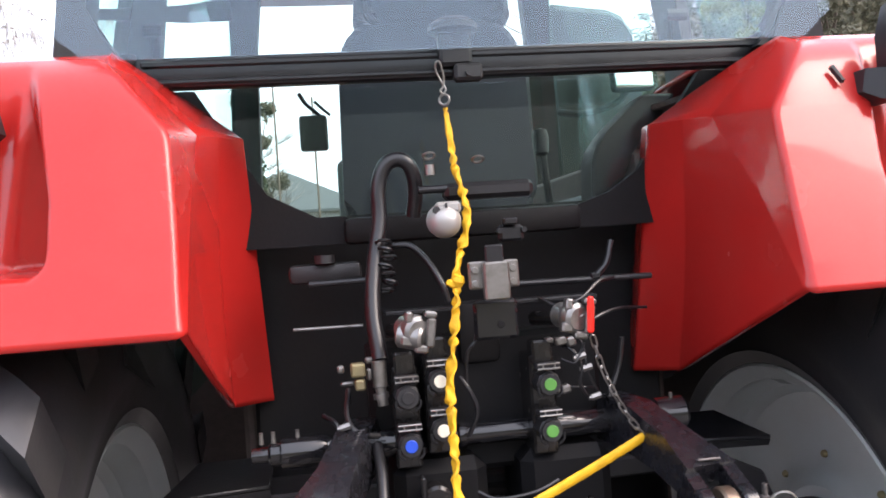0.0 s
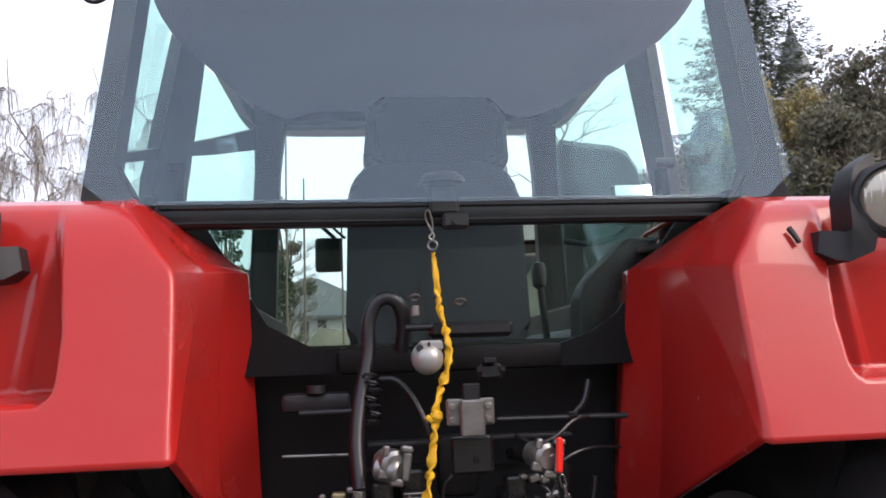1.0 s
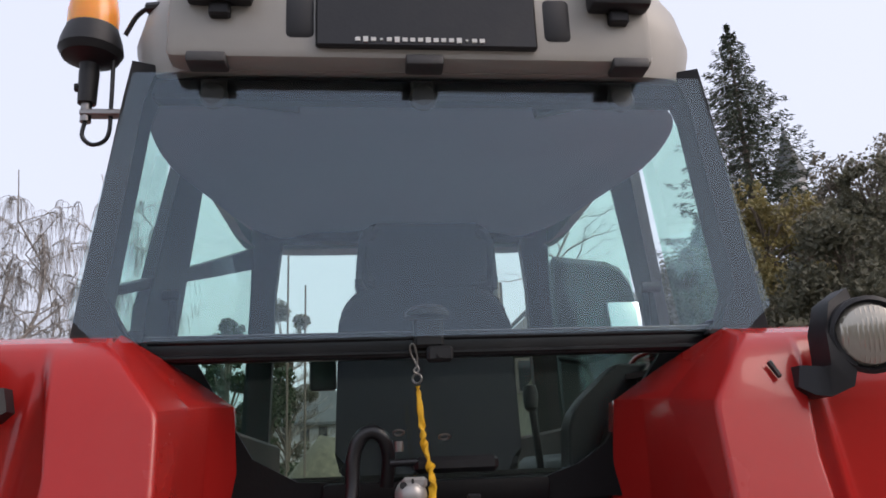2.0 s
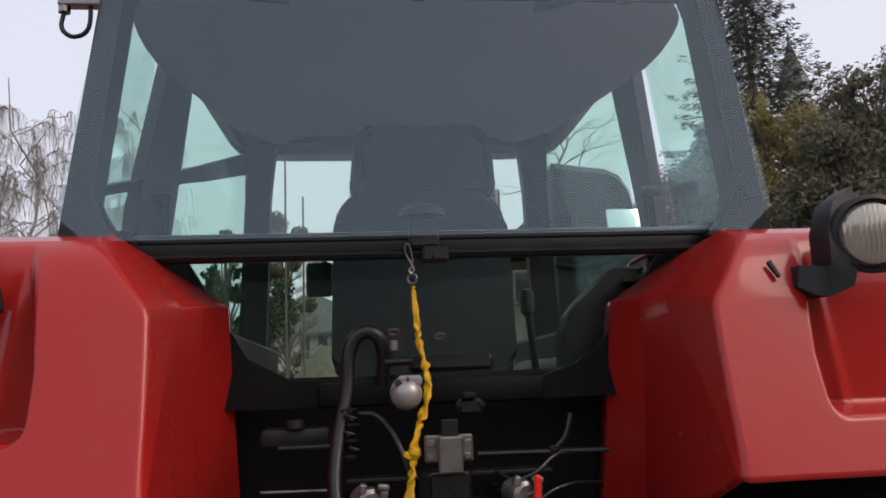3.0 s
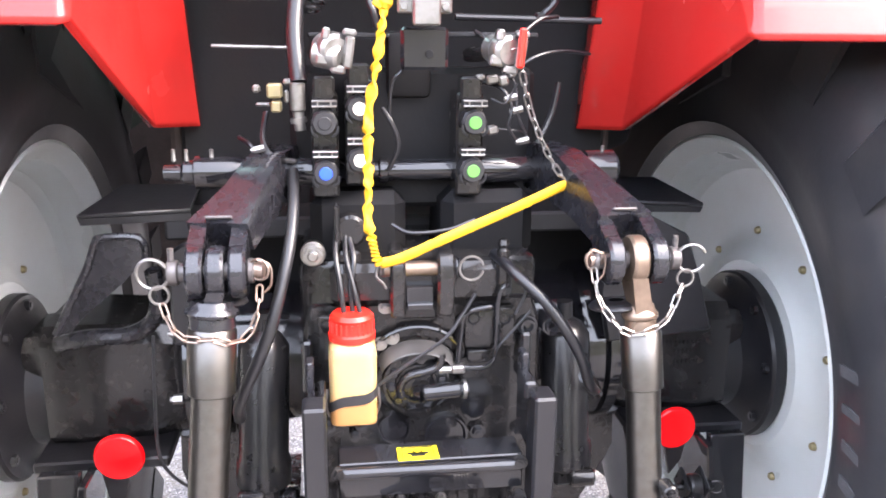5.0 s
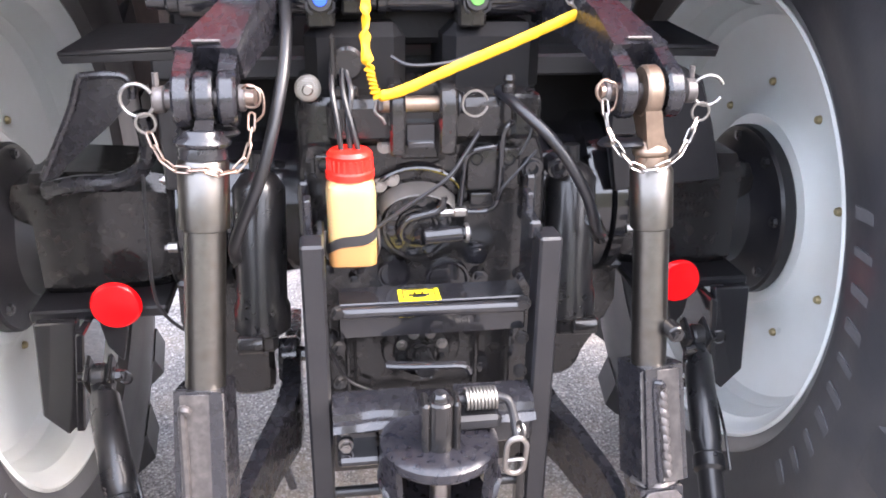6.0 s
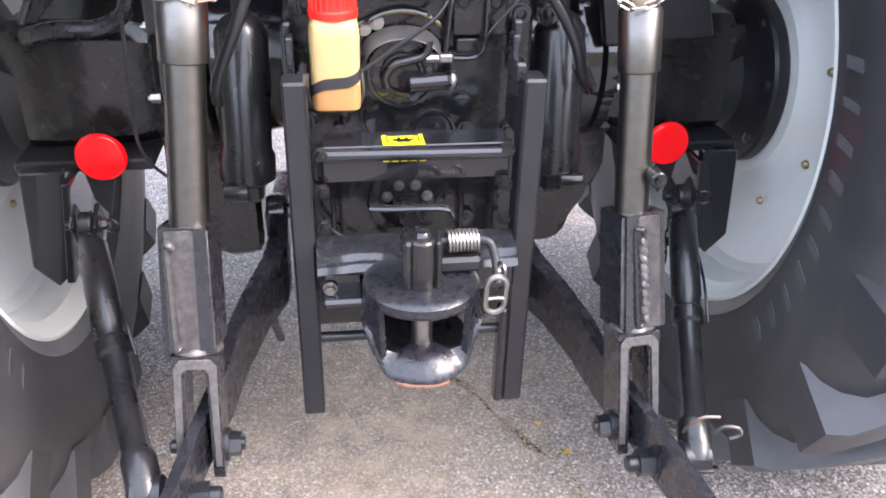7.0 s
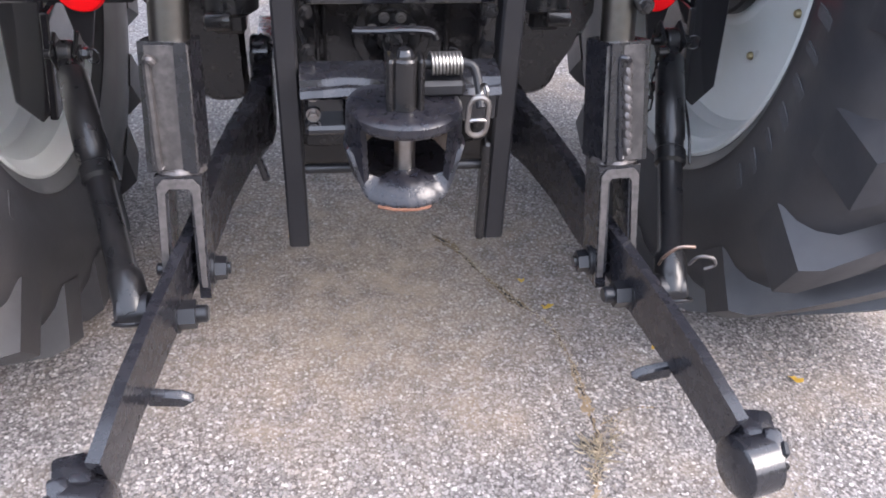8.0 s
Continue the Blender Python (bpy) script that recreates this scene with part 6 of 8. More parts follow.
def top_link_bracket():
    bm = B()
    for x, w in ((-0.044, 0.024), (0.033, 0.028)):
        prism(bm, [(x - w / 2, 1.405, 1.226), (x - w / 2, 1.400, 1.20), (x - w / 2, 1.405, 1.136), (x - w / 2, 1.47, 1.125), (x - w / 2, 1.47, 1.246), (x - w / 2, 1.428, 1.244), (x - w / 2, 1.411, 1.238)], (w, 0, 0), 0.004)
    box(bm, (-0.006, 1.455, 1.18), (0.06, 0.02, 0.12), 0.003)
    br = part("top_link_bracket", bm, CAST, tractor, "black clevis bracket with a worn pin")
    bm = B()
    box(bm, (-0.007, 1.437, 1.165), (0.048, 0.024, 0.036), 0.003)
    box(bm, (-0.007, 1.424, 1.150), (0.044, 0.014, 0.010), 0.002)
    part("bracket_stop", bm, BLACK, br)
    bm = B()
    cyl(bm, (-0.068, 1.428, 1.212), (0.060, 1.428, 1.212), 0.0125, seg=18, bev=0.002)
    part("worn_pin", bm, BRONZE, br)
    bm = B()
    cyl(bm, (0.046, 1.425, 1.213), (0.054, 1.425, 1.213), 0.021, seg=24, bev=0.003)
    cyl(bm, (0.054, 1.425, 1.213), (0.060, 1.425, 1.213), 0.017, seg=24, bev=0.002)
    part("pin_head", bm, BLACK, br)
    bm = B()
    ring(bm, (0.073, 1.405, 1.216), 0.0195, 0.0020, (0, 1, 0), 22, gap=0.5)
    part("pin_ring", bm, ZINC, br)
    bm = B()
    box(bm, (-0.070, 1.42, 1.214), (0.011, 0.016, 0.022), 0.004)
    tube(bm, [(-0.076, 1.412, 1.222), (-0.078, 1.408, 1.206), (-0.068, 1.405, 1.196), (-0.063, 1.405, 1.187)], 0.0022, 8)
    part("pin_latch", bm, WORN, br)


top_link_bracket()


def hitch_frame():
    for s, x, top in ((-1, -0.179, 1.045), (1, 0.170, 1.043)):
        bm = B()
        box(bm, (x, 1.305, (top + 0.449) / 2), (0.035, 0.05, top - 0.449), 0.004)
        fr = part("hitch_upright", bm, SATIN, tractor, "dark square steel upright of the hitch frame")
        bm = B()
        box(bm, (x - s * 0.012, 1.36, 0.99), (0.012, 0.08, 0.10), 0.003)
        if s > 0:
            box(bm, (x - 0.018, 1.335, 1.045), (0.02, 0.06, 0.03), 0.004)
        part("upright_bracket", bm, BLACK, fr)
        bm = B()
        box(bm, (-0.184 if s < 0 else 0.152, 1.362, 1.060), (0.011, 0.03, 0.060), 0.002)
        part("bracket_blade", bm, LINK, fr)
        for z in (0.93, 0.87, 0.81):
            bm = B()
            hexhead(bm, (x - s * 0.032, 1.30, z), (-s * 0.4, -1, 0), 0.009, 0.010, 1.3)
            part("bracket_bolt", bm, CAST, fr)
    bm = B()
    box(bm, (0.0, 1.348, 0.930), (0.29, 0.06, 0.006), 0.002)
    box(bm, (0.0, 1.318, 0.901), (0.29, 0.006, 0.050), 0.002)
    shield = part("shaft_shield", bm, BLACK, tractor, "black shield plate over the drive shaft")
    bm = B()
    cyl(bm, (-0.155, 1.303, 0.926), (0.142, 1.303, 0.923), 0.0095, seg=16, bev=0.002)
    part("shield_tube", bm, BLACK, shield)
    bm = B()
    box(bm, (-0.020, 1.338, 0.9338), (0.064, 0.040, 0.0012), 0)
    lab = part("warning_label", bm, LABEL, shield, "yellow warning label with a black pictogram")
    bm = B()
    for x, y, w, t in ((-0.020, 1.354, 0.050, 0.003), (-0.0445, 1.339, 0.002, 0.030), (0.0045, 1.339, 0.002, 0.030), (-0.020, 1.333, 0.022, 0.012), (-0.020, 1.336, 0.034, 0.006), (-0.026, 1.344, 0.004, 0.005), (-0.014, 1.344, 0.004, 0.005)):
        box(bm, (x, y, 0.9349), (w, t, 0.001), 0)
    part("pictogram", bm, MATT, lab)
    for k in range(5):
        bm = B()
        box(bm, (-0.048 + 0.014 * k, 1.3145, 0.910), (0.010, 0.002, 0.003), 0)
        part("label_bar", bm, LABEL, shield)
    bm = B()
    tube(bm, [(-0.13, 1.33, 0.876), (-0.06, 1.325, 0.885), (0.0, 1.325, 0.884), (0.03, 1.325, 0.878), (0.055, 1.32, 0.89), (0.09, 1.325, 0.884), (0.13, 1.33, 0.878)], 0.005, 8, flat=0.6)
    part("bent_lip", bm, BLACK, shield)
    # cross members
    bm = B()
    for side, x0, x1 in ((-1, -0.160, -0.030), (1, 0.030, 0.150)):
        secs = []
        for k in range(25):
            t = k / 24
            x = x0 + (x1 - x0) * t
            w = 0.005 * math.sin(5 * t + side) + 0.0015 * math.sin(13 * t)
            v = 0.0022 * math.sin(7 * t + 2 * side) + 0.0008 * math.sin(17 * t + 1)
            secs.append([(x, 1.232 + 0.3 * w, 0.762 + 0.25 * w), (x, 1.238 + v, 0.772 + 0.3 * w), (x, 1.246 + 0.4 * v, 0.774 + 0.5 * w - 0.4 * v), (x, 1.250 + v, 0.784 + 0.3 * w), (x, 1.262 + 0.4 * w, 0.788 + 0.5 * w), (x, 1.30, 0.792), (x, 1.30, 0.775), (x, 1.24, 0.755)])
        bm = B()
        loft(bm, secs)
        part("bent_plate", bm, LINK, tractor, "buckled glossy black plate")
    bm = B()
    box(bm, (-0.122, 1.285, 0.733), (0.066, 0.04, 0.070), 0.006)
    box(bm, (-0.122, 1.265, 0.703), (0.066, 0.06, 0.016), 0.005)
    part("hitch_crossmember", bm, BLACK, tractor, "glossy black crossmember")
    bm = B()
    box(bm, (0.120, 1.285, 0.736), (0.070, 0.04, 0.076), 0.006)
    part("hitch_crossmember", bm, BLACK, tractor, "glossy black crossmember")
    for x, z in ((-0.142, 0.755), (-0.142, 0.72), (0.128, 0.755), (-0.05, 0.74)):
        bm = B()
        hexhead(bm, (x, 1.262, z), (0, -1, 0), 0.009, 0.012, 1.3)
        part("crossmember_bolt", bm, CAST if x > -0.1 else STEEL, tractor)
    bm = B()
    cyl(bm, (-0.165, 1.30, 0.600), (0.16, 1.30, 0.598), 0.009, seg=14)
    part("lower_rod", bm, SATIN, tractor)


hitch_frame()


def hitch():
    cx = -0.007
    bm = B()
    # bell: a domed top, a wall open to the rear and a tapering lip
    cy = 1.192
    lathe(bm, [(0, 0.778), (0.030, 0.778), (0.070, 0.776), (0.081, 0.774), (0.0865, 0.769), (0.0875, 0.758), (0.084, 0.752), (0.074, 0.753), (0, 0.756)], (cx, cy, 0), (0, 0, 1), 48)
    def mouth(a):
        """How far the rim is cut down at an angle from the open rear, and the rim's radius and height there."""
        f = min(1.0, max(0.0, (math.cos(a) - 0.30) / 0.50))
        f = f * f * (3 - 2 * f)
        return f, 0.0885 - 0.012 * f, 0.716 - 0.068 * f

    scoop = []
    for k in range(65):
        a = 2 * math.pi * k / 64
        f, rim_r, rim_z = mouth(a)
        bowl = [(0.02, 0.652), (0.55 * rim_r, 0.655), (0.85 * rim_r, 0.675), (rim_r - 0.005, rim_z - 0.002), (rim_r, rim_z), (rim_r + 0.004, rim_z - 0.004), (0.90 * rim_r, 0.660), (0.55 * rim_r, 0.634), (0.02, 0.632)]
        lip = [(0.02, 0.674), (0.036, 0.674), (0.052, 0.668), (0.068, 0.656), (0.077, 0.645), (0.079, 0.638), (0.072, 0.634), (0.05, 0.632), (0.02, 0.632)]
        prof = [(p[0] + (q[0] - p[0]) * f, p[1] + (q[1] - p[1]) * f) for p, q in zip(bowl, lip)]
        scoop.append([(cx + r * math.sin(a), cy - 0.006 - r * math.cos(a), zz) for r, zz in prof])
    loft(bm, scoop, cap=False)
    wall = []
    for k in range(33):
        a = math.radians(-90 + 52 + k * (360 - 104) / 32)
        f, rim_r, rim_z = mouth(a + math.pi / 2)
        wall.append([(cx + r * math.cos(a), cy + r * math.sin(a), zz) for r, zz in ((rim_r - 0.010, rim_z - 0.016), (rim_r, rim_z - 0.016), (0.0875, 0.757), (0.076, 0.757))])
    box(bm, (cx, 1.325, 0.70), (0.09, 0.10, 0.09), 0.01)
    body = part("drawbar_hitch", bm, HITCH, tractor, "glossy black drawbar hitch with a funnel mouth")
    bm = B()
    loft(bm, wall)
    part("funnel_wall", bm, HITCH, body)
    bm = B()
    loft(bm, [[(cx + r * math.cos(a), cy + r * math.sin(a), zz) for r, zz in ((0.0725, 0.668), (0.0745, 0.668), (0.0745, 0.756), (0.0725, 0.756))] for a in (math.radians(-30 + k * 240 / 24) for k in range(25))])
    part("greasy_lining", bm, GREASE, body, "brown greasy inside of the funnel, brightened against its shade")
    bm = B()
    tube(bm, [(cx + 0.0785 * math.sin(math.radians(a)), cy - 0.006 - 0.0785 * math.cos(math.radians(a)), 0.6362) for a in range(-34, 29, 6)], 0.0026, 8, 0, wob=0.5)
    part("rusty_rim", bm, RUST, body, "rusty lower edge of the funnel")
    bm = B()
    cyl(bm, (cx, 1.175, 0.62), (cx, 1.175, 0.75), 0.016, seg=20)
    part("coupling_pin", bm, STEEL, body)
    bm = B()
    cyl(bm, (cx - 0.003, 1.165, 0.775), (cx - 0.003, 1.165, 0.855), 0.020, seg=20, bev=0.003)
    box(bm, (cx - 0.024, 1.17, 0.812), (0.012, 0.04, 0.085), 0.004)
    box(bm, (cx + 0.020, 1.17, 0.812), (0.010, 0.04, 0.085), 0.004)
    part("pin_housing", bm, CAST, body)
    bm = B()
    cyl(bm, (cx - 0.003, 1.165, 0.852), (cx - 0.003, 1.165, 0.866), 0.013, 0.011, seg=18, bev=0.002)
    part("pin_cap", bm, BLACK, body)
    bm = B()
    tube(bm, [(-0.075, 1.27, 0.853), (-0.04, 1.255, 0.858), (0.0, 1.24, 0.865), (0.035, 1.24, 0.862), (0.045, 1.24, 0.85)], 0.008, 10, flat=0.7)
    part("lift_lever", bm, BLACK, body)
    # coil spring
    bm = B()
    pts = []
    for k in range(9 * 12 + 1):
        a = 2 * math.pi * k / 12
        pts.append((0.032 + 0.047 * k / (9 * 12), 1.205 + 0.0155 * math.cos(a), 0.826 + 0.0155 * math.sin(a)))
    tube(bm, pts, 0.0026, 6, 0)
    part("coil_spring", bm, ZINC, body, "bare steel coil spring")
    bm = B()
    cyl(bm, (0.010, 1.205, 0.826), (0.085, 1.205, 0.826), 0.008, seg=12)
    box(bm, (0.05, 1.215, 0.79), (0.07, 0.05, 0.025), 0.006)
    tube(bm, [(0.082, 1.205, 0.826), (0.096, 1.20, 0.822), (0.103, 1.19, 0.80), (0.105, 1.17, 0.77)], 0.0065, 10)
    part("spring_rod", bm, MATT, body)
    bm = B()
    ring(bm, (0.104, 1.150, 0.806), 0.010, 0.0026, (1, 0.3, 0), 14)
    c = Vector((0.092, 1.125, 0.779))
    p = []
    for k in range(8):
        t = math.pi * k / 7
        p.append(c + Vector((0.014 * math.cos(t), -0.003, 0.018 + 0.014 * math.sin(t))))
    for k in range(8):
        t = math.pi * k / 7
        p.append(c + Vector((-0.014 * math.cos(t), 0.003, -0.018 - 0.014 * math.sin(t))))
    tube(bm, p, 0.0042, 8, 0, closed=True)
    tube(bm, [c + Vector((-0.012, 0, -0.006)), c + Vector((0.0, -0.002, -0.004)), c + Vector((0.012, 0, -0.006))], 0.003, 6)
    part("snap_link", bm, STEEL, body, "worn steel snap link")
    bm = B()
    box(bm, (0.145, 1.29, 0.55), (0.016, 0.03, 0.20), 0.005)
    part("hanging_lever", bm, CAST, tractor)


hitch()


# ---- hydraulic couplings and fittings ----
def coupler(x, z, mat):
    bm = B()
    cyl(bm, (x, 1.52, z), (x, 1.462, z), 0.021, seg=8, bev=0.003)
    cyl(bm, (x, 1.464, z), (x, 1.456, z), 0.017, seg=24)
    box(bm, (x, 1.47, z + 0.030), (0.040, 0.02, 0.010), 0.002)
    c = part("hydraulic_coupler", bm, MATT, tractor, "black hydraulic coupler with a coloured dust cap")
    bm = B()
    cyl(bm, (x, 1.458, z), (x, 1.4535, z), 0.0105, seg=24, bev=0.001)
    part("colour_dot", bm, mat, c)
    bm = B()
    for dz in (0.026, 0.034):
        cyl(bm, (x - 0.019, 1.457, z + dz), (x + 0.019, 1.457, z + dz), 0.0016, seg=6)
    for k in (-0.010, 0.010):
        cyl(bm, (x + k, 1.457, z + 0.025), (x + k, 1.457, z + 0.035), 0.0014, seg=6)
    part("cap_hinge", bm, ZINC, c)
    bm = B()
    for q in (-1, 1):
        tube(bm, [(x + q * 0.020, 1.458, z - 0.004), (x + q * 0.019, 1.457, z - 0.014), (x + q * 0.011, 1.457, z - 0.021)], 0.0022, 6)
    part("cap_spring", bm, SATIN, c)


for x, z, m in ((-0.152, 1.440, MATT), (-0.152, 1.362, BLUE), (-0.098, 1.462, WHITE), (-0.098, 1.382, WHITE), (0.084, 1.440, GREEN), (0.082, 1.363, GREEN)):
    coupler(x, z, m)


def valve_blocks():
    for x, z, h in ((-0.152, 1.40, 0.17), (-0.098, 1.42, 0.17), (0.083, 1.40, 0.17)):
        bm = B()
        box(bm, (x, 1.54, z), (0.044, 0.08, h), 0.004)
        box(bm, (x, 1.51, z + 0.09), (0.035, 0.04, 0.04), 0.004)
        part("valve_block", bm, CAST, tractor)
    bm = B()
    box(bm, (0.0, 1.615, 1.44), (0.42, 0.08, 0.16), 0.01)
    box(bm, (-0.01, 1.585, 1.525), (0.075, 0.05, 0.11), 0.012, seg=2)
    box(bm, (0.0, 1.60, 1.33), (0.30, 0.05, 0.10), 0.01)
    part("valve_manifold", bm, DEEP_BLACK, tractor)
    bm = B()
    box(bm, (0.005, 1.478, 1.553), (0.075, 0.012, 0.066), 0.006)
    plate = part("socket_backplate", bm, BLACK, tractor)
    bm = B()
    # nearly flat disc, coloured as dark as the shaded hole
    lathe(bm, [(0.0, 0.0012), (0.0055, 0.0012), (0.0065, 0.0)], (0.012, 1.472, 1.545), (0, -1, 0), 18)
    part("bolt_hole", bm, DEEP_BLACK, plate)
    # fittings at the side
    for c, sz, m in (((-0.228, 1.50, 1.487), (0.024, 0.03, 0.022), BRASS), ((-0.226, 1.50, 1.463), (0.017, 0.03, 0.018), BRASS), ((-0.256, 1.50, 1.490), (0.012, 0.02, 0.012), ZINC), ((-0.208, 1.51, 1.50), (0.014, 0.02, 0.010), ZINC), ((-0.246, 1.50, 1.466), (0.024, 0.015, 0.006), ZINC), ((-0.21, 1.50, 1.478), (0.008, 0.018, 0.02), ZINC)):
        bm = B()
        box(bm, c, sz, 0.003)
        part("pipe_fitting", bm, m, tractor)
    bm = B()
    cyl(bm, (-0.193, 1.50, 1.500), (-0.193, 1.50, 1.455), 0.012, seg=18, bev=0.002)
    cyl(bm, (-0.193, 1.50, 1.455), (-0.190, 1.50, 1.425), 0.009, seg=16)
    cyl(bm, (-0.193, 1.50, 1.445), (-0.192, 1.50, 1.437), 0.013, seg=16)
    part("hose_fitting", bm, ZINC, tractor)
    for c, sz in (((0.118, 1.50, 1.505), (0.020, 0.02, 0.014)), ((0.136, 1.50, 1.503), (0.016, 0.02, 0.016)), ((0.098, 1.50, 1.508), (0.014, 0.02, 0.010)), ((0.118, 1.49, 1.425), (0.018, 0.02, 0.014)), ((0.102, 1.49, 1.425), (0.012, 0.02, 0.012)), ((0.150, 1.50, 1.512), (0.012, 0.016, 0.008))):
        bm = B()
        box(bm, c, sz, 0.003, (0, -12, 0))
        part("pipe_fitting", bm, ZINC, tractor)
    for pts, r in (([(0.13, 1.50, 1.425), (0.16, 1.50, 1.422), (0.18, 1.51, 1.418)], 0.002), ([(0.115, 1.49, 1.475), (0.135, 1.48, 1.468), (0.15, 1.49, 1.485), (0.158, 1.49, 1.50)], 0.002), ([(0.15, 1.50, 1.515), (0.19, 1.51, 1.54), (0.24, 1.53, 1.55), (0.30, 1.56, 1.545)], 0.003), ([(0.235, 1.52, 1.50), (0.225, 1.52, 1.45), (0.20, 1.51, 1.40)], 0.005), ([(-0.05, 1.45, 1.28), (-0.02, 1.44, 1.268), (0.04, 1.44, 1.272), (0.085, 1.45, 1.285)], 0.003)):
        bm = B()
        tube(bm, pts, r, 6)
        part("thin_pipe", bm, HOSE, tractor)
    # sensor with the bright nut and the lever boss
    bm = B()
    at, ax = Vector((-0.176, 1.46, 1.232)), Vector((0, -1, 0.1)).normalized()
    cyl(bm, at - ax * 0.03, at, 0.019, seg=24)
    cyl(bm, at, at + ax * 0.004, 0.0205, seg=24, bev=0.001)
    cyl(bm, at + ax * 0.006, at + ax * 0.010, 0.018, seg=24, bev=0.001)
    cyl(bm, at + ax * 0.010, at + ax * 0.022, 0.0145, seg=6)
    cyl(bm, at + ax * 0.022, at + ax * 0.032, 0.0085, seg=14, bev=0.002)
    part("sensor_nut", bm, STEEL, tractor)
    bm = B()
    cyl(bm, (-0.115, 1.50, 1.268), (-0.115, 1.455, 1.268), 0.026, seg=24, bev=0.005)
    box(bm, (-0.137, 1.46, 1.275), (0.010, 0.03, 0.075), 0.003)
    box(bm, (-0.12, 1.47, 1.225), (0.04, 0.03, 0.02), 0.004)
    part("lever_boss", bm, CAST, tractor)
    bm = B()
    lathe(bm, [(0.004, 0.05), (0.008, 0.048), (0.010, 0.04), (0.007, 0.034), (0.011, 0.03), (0.011, 0.02), (0.008, 0.012), (0.013, 0.006), (0.013, -0.02), (0.009, -0.03)], (0.132, 1.44, 1.205), (0, 0, 1), 16)
    part("sensor", bm, CAST, tractor)


valve_blocks()


def socket_block():
    bm = B()
    box(bm, (0.003, 1.462, 1.628), (0.084, 0.012, 0.046), 0.003)
    base = part("trailer_socket", bm, ZINC, tractor, "pale metal trailer socket with a hinged cover")
    bm = B()
    box(bm, (0.004, 1.448, 1.618), (0.042, 0.022, 0.062), 0.003)
    part("socket_cover", bm, ZINC, base)
    bm = B()
    box(bm, (0.005, 1.455, 1.662), (0.031, 0.006, 0.030), 0.004)
    part("cover_tab", bm, SATIN, base)
    for x in (-0.029, 0.034):
        for z in (1.637, 1.615):
            bm = B()
            cyl(bm, (x, 1.456, z), (x, 1.451, z), 0.006, seg=14, bev=0.001)
            part("socket_screw", bm, ZINC, base)
    # domed fitting above
    bm = B()
    lathe(bm, [(0, 0.030), (0.010, 0.029), (0.020, 0.023), (0.027, 0.012), (0.029, 0.0), (0.029, -0.02)], (-0.064, 1.515, 1.722), (0, -1, -0.15), 28)
    box(bm, (-0.058, 1.508, 1.745), (0.044, 0.02, 0.02), 0.005)
    dome = part("domed_fitting", bm, ALLOY, tractor, "pale domed plug with a dark eye")
    bm = B()
    cyl(bm, (-0.079, 1.500, 1.741), (-0.079, 1.494, 1.741), 0.0065, seg=16)
    box(bm, (-0.062, 1.497, 1.748), (0.004, 0.004, 0.008), 0)
    part("plug_eye", bm, MATT, dome)
    bm = B()
    box(bm, (0.05, 1.52, 1.715), (0.024, 0.02, 0.012), 0.003)
    box(bm, (0.052, 1.53, 1.695), (0.045, 0.02, 0.03), 0.006)
    for x in (0.030, 0.073):
        cyl(bm, (x, 1.522, 1.700), (x, 1.512, 1.700), 0.005, seg=10)
    part("small_socket", bm, SATIN, tractor)
    # bars behind the fittings
    for a, b, r, m in (((-0.30, 1.60, 1.63), (-0.165, 1.58, 1.632), 0.006, SATIN), ((-0.333, 1.60, 1.553), (-0.21, 1.60, 1.551), 0.003, ZINC), ((0.07, 1.59, 1.604), (0.33, 1.60, 1.600), 0.006, SATIN), ((-0.10, 1.56, 1.781), (0.03, 1.56, 1.782), 0.007, SATIN)):
        bm = B()
        cyl(bm, a, b, r, seg=10, bev=0.001)
        part("control_rod", bm, m, tractor)
    for a, w in (((-0.11, 1.555, 1.572), 0.13), ((0.125, 1.555, 1.575), 0.15)):
        bm = B()
        box(bm, a, (w, 0.05, 0.008), 0.002)
        part("support_strip", bm, SATIN, tractor)
    bm = B()
    box(bm, (-0.27, 1.64, 1.648), (0.13, 0.04, 0.035), 0.01, seg=2)
    cyl(bm, (-0.27, 1.62, 1.665), (-0.27, 1.62, 1.68), 0.018, seg=16)
    part("cable_housing", bm, MATT, tractor)
    bm = B()
    tube(bm, [(0.26, 1.61, 1.67), (0.245, 1.60, 1.63), (0.225, 1.595, 1.61)], 0.006, 8)
    box(bm, (0.22, 1.595, 1.607), (0.02, 0.015, 0.012), 0.003)
    part("bent_lever", bm, SATIN, tractor)
    for pts, r in (([(-0.190, 1.50, 1.50), (-0.195, 1.53, 1.58), (-0.185, 1.56, 1.66), (-0.170, 1.58, 1.73), (-0.168, 1.585, 1.79), (-0.155, 1.585, 1.828), (-0.132, 1.585, 1.840), (-0.110, 1.585, 1.828), (-0.100, 1.60, 1.79), (-0.105, 1.62, 1.74)], 0.0135),
                   ([(-0.150, 1.57, 1.688), (-0.120, 1.56, 1.685), (-0.092, 1.55, 1.655), (-0.073, 1.53, 1.615), (-0.065, 1.53, 1.585)], 0.0055)):
        bm = B()
        tube(bm, pts, r, 12)
        part("rubber_hose", bm, HOSE, tractor, "black rubber hose")
    for k in range(7):
        bm = B()
        c = Vector((-0.168 + 0.004 * (k % 3), 1.555, 1.695 - 0.014 * k))
        ring(bm, c, 0.0125, 0.0028, (0.3 * (k % 2), 0.3, 1), 12)
        part("cable_wrap", bm, HOSE, tractor)
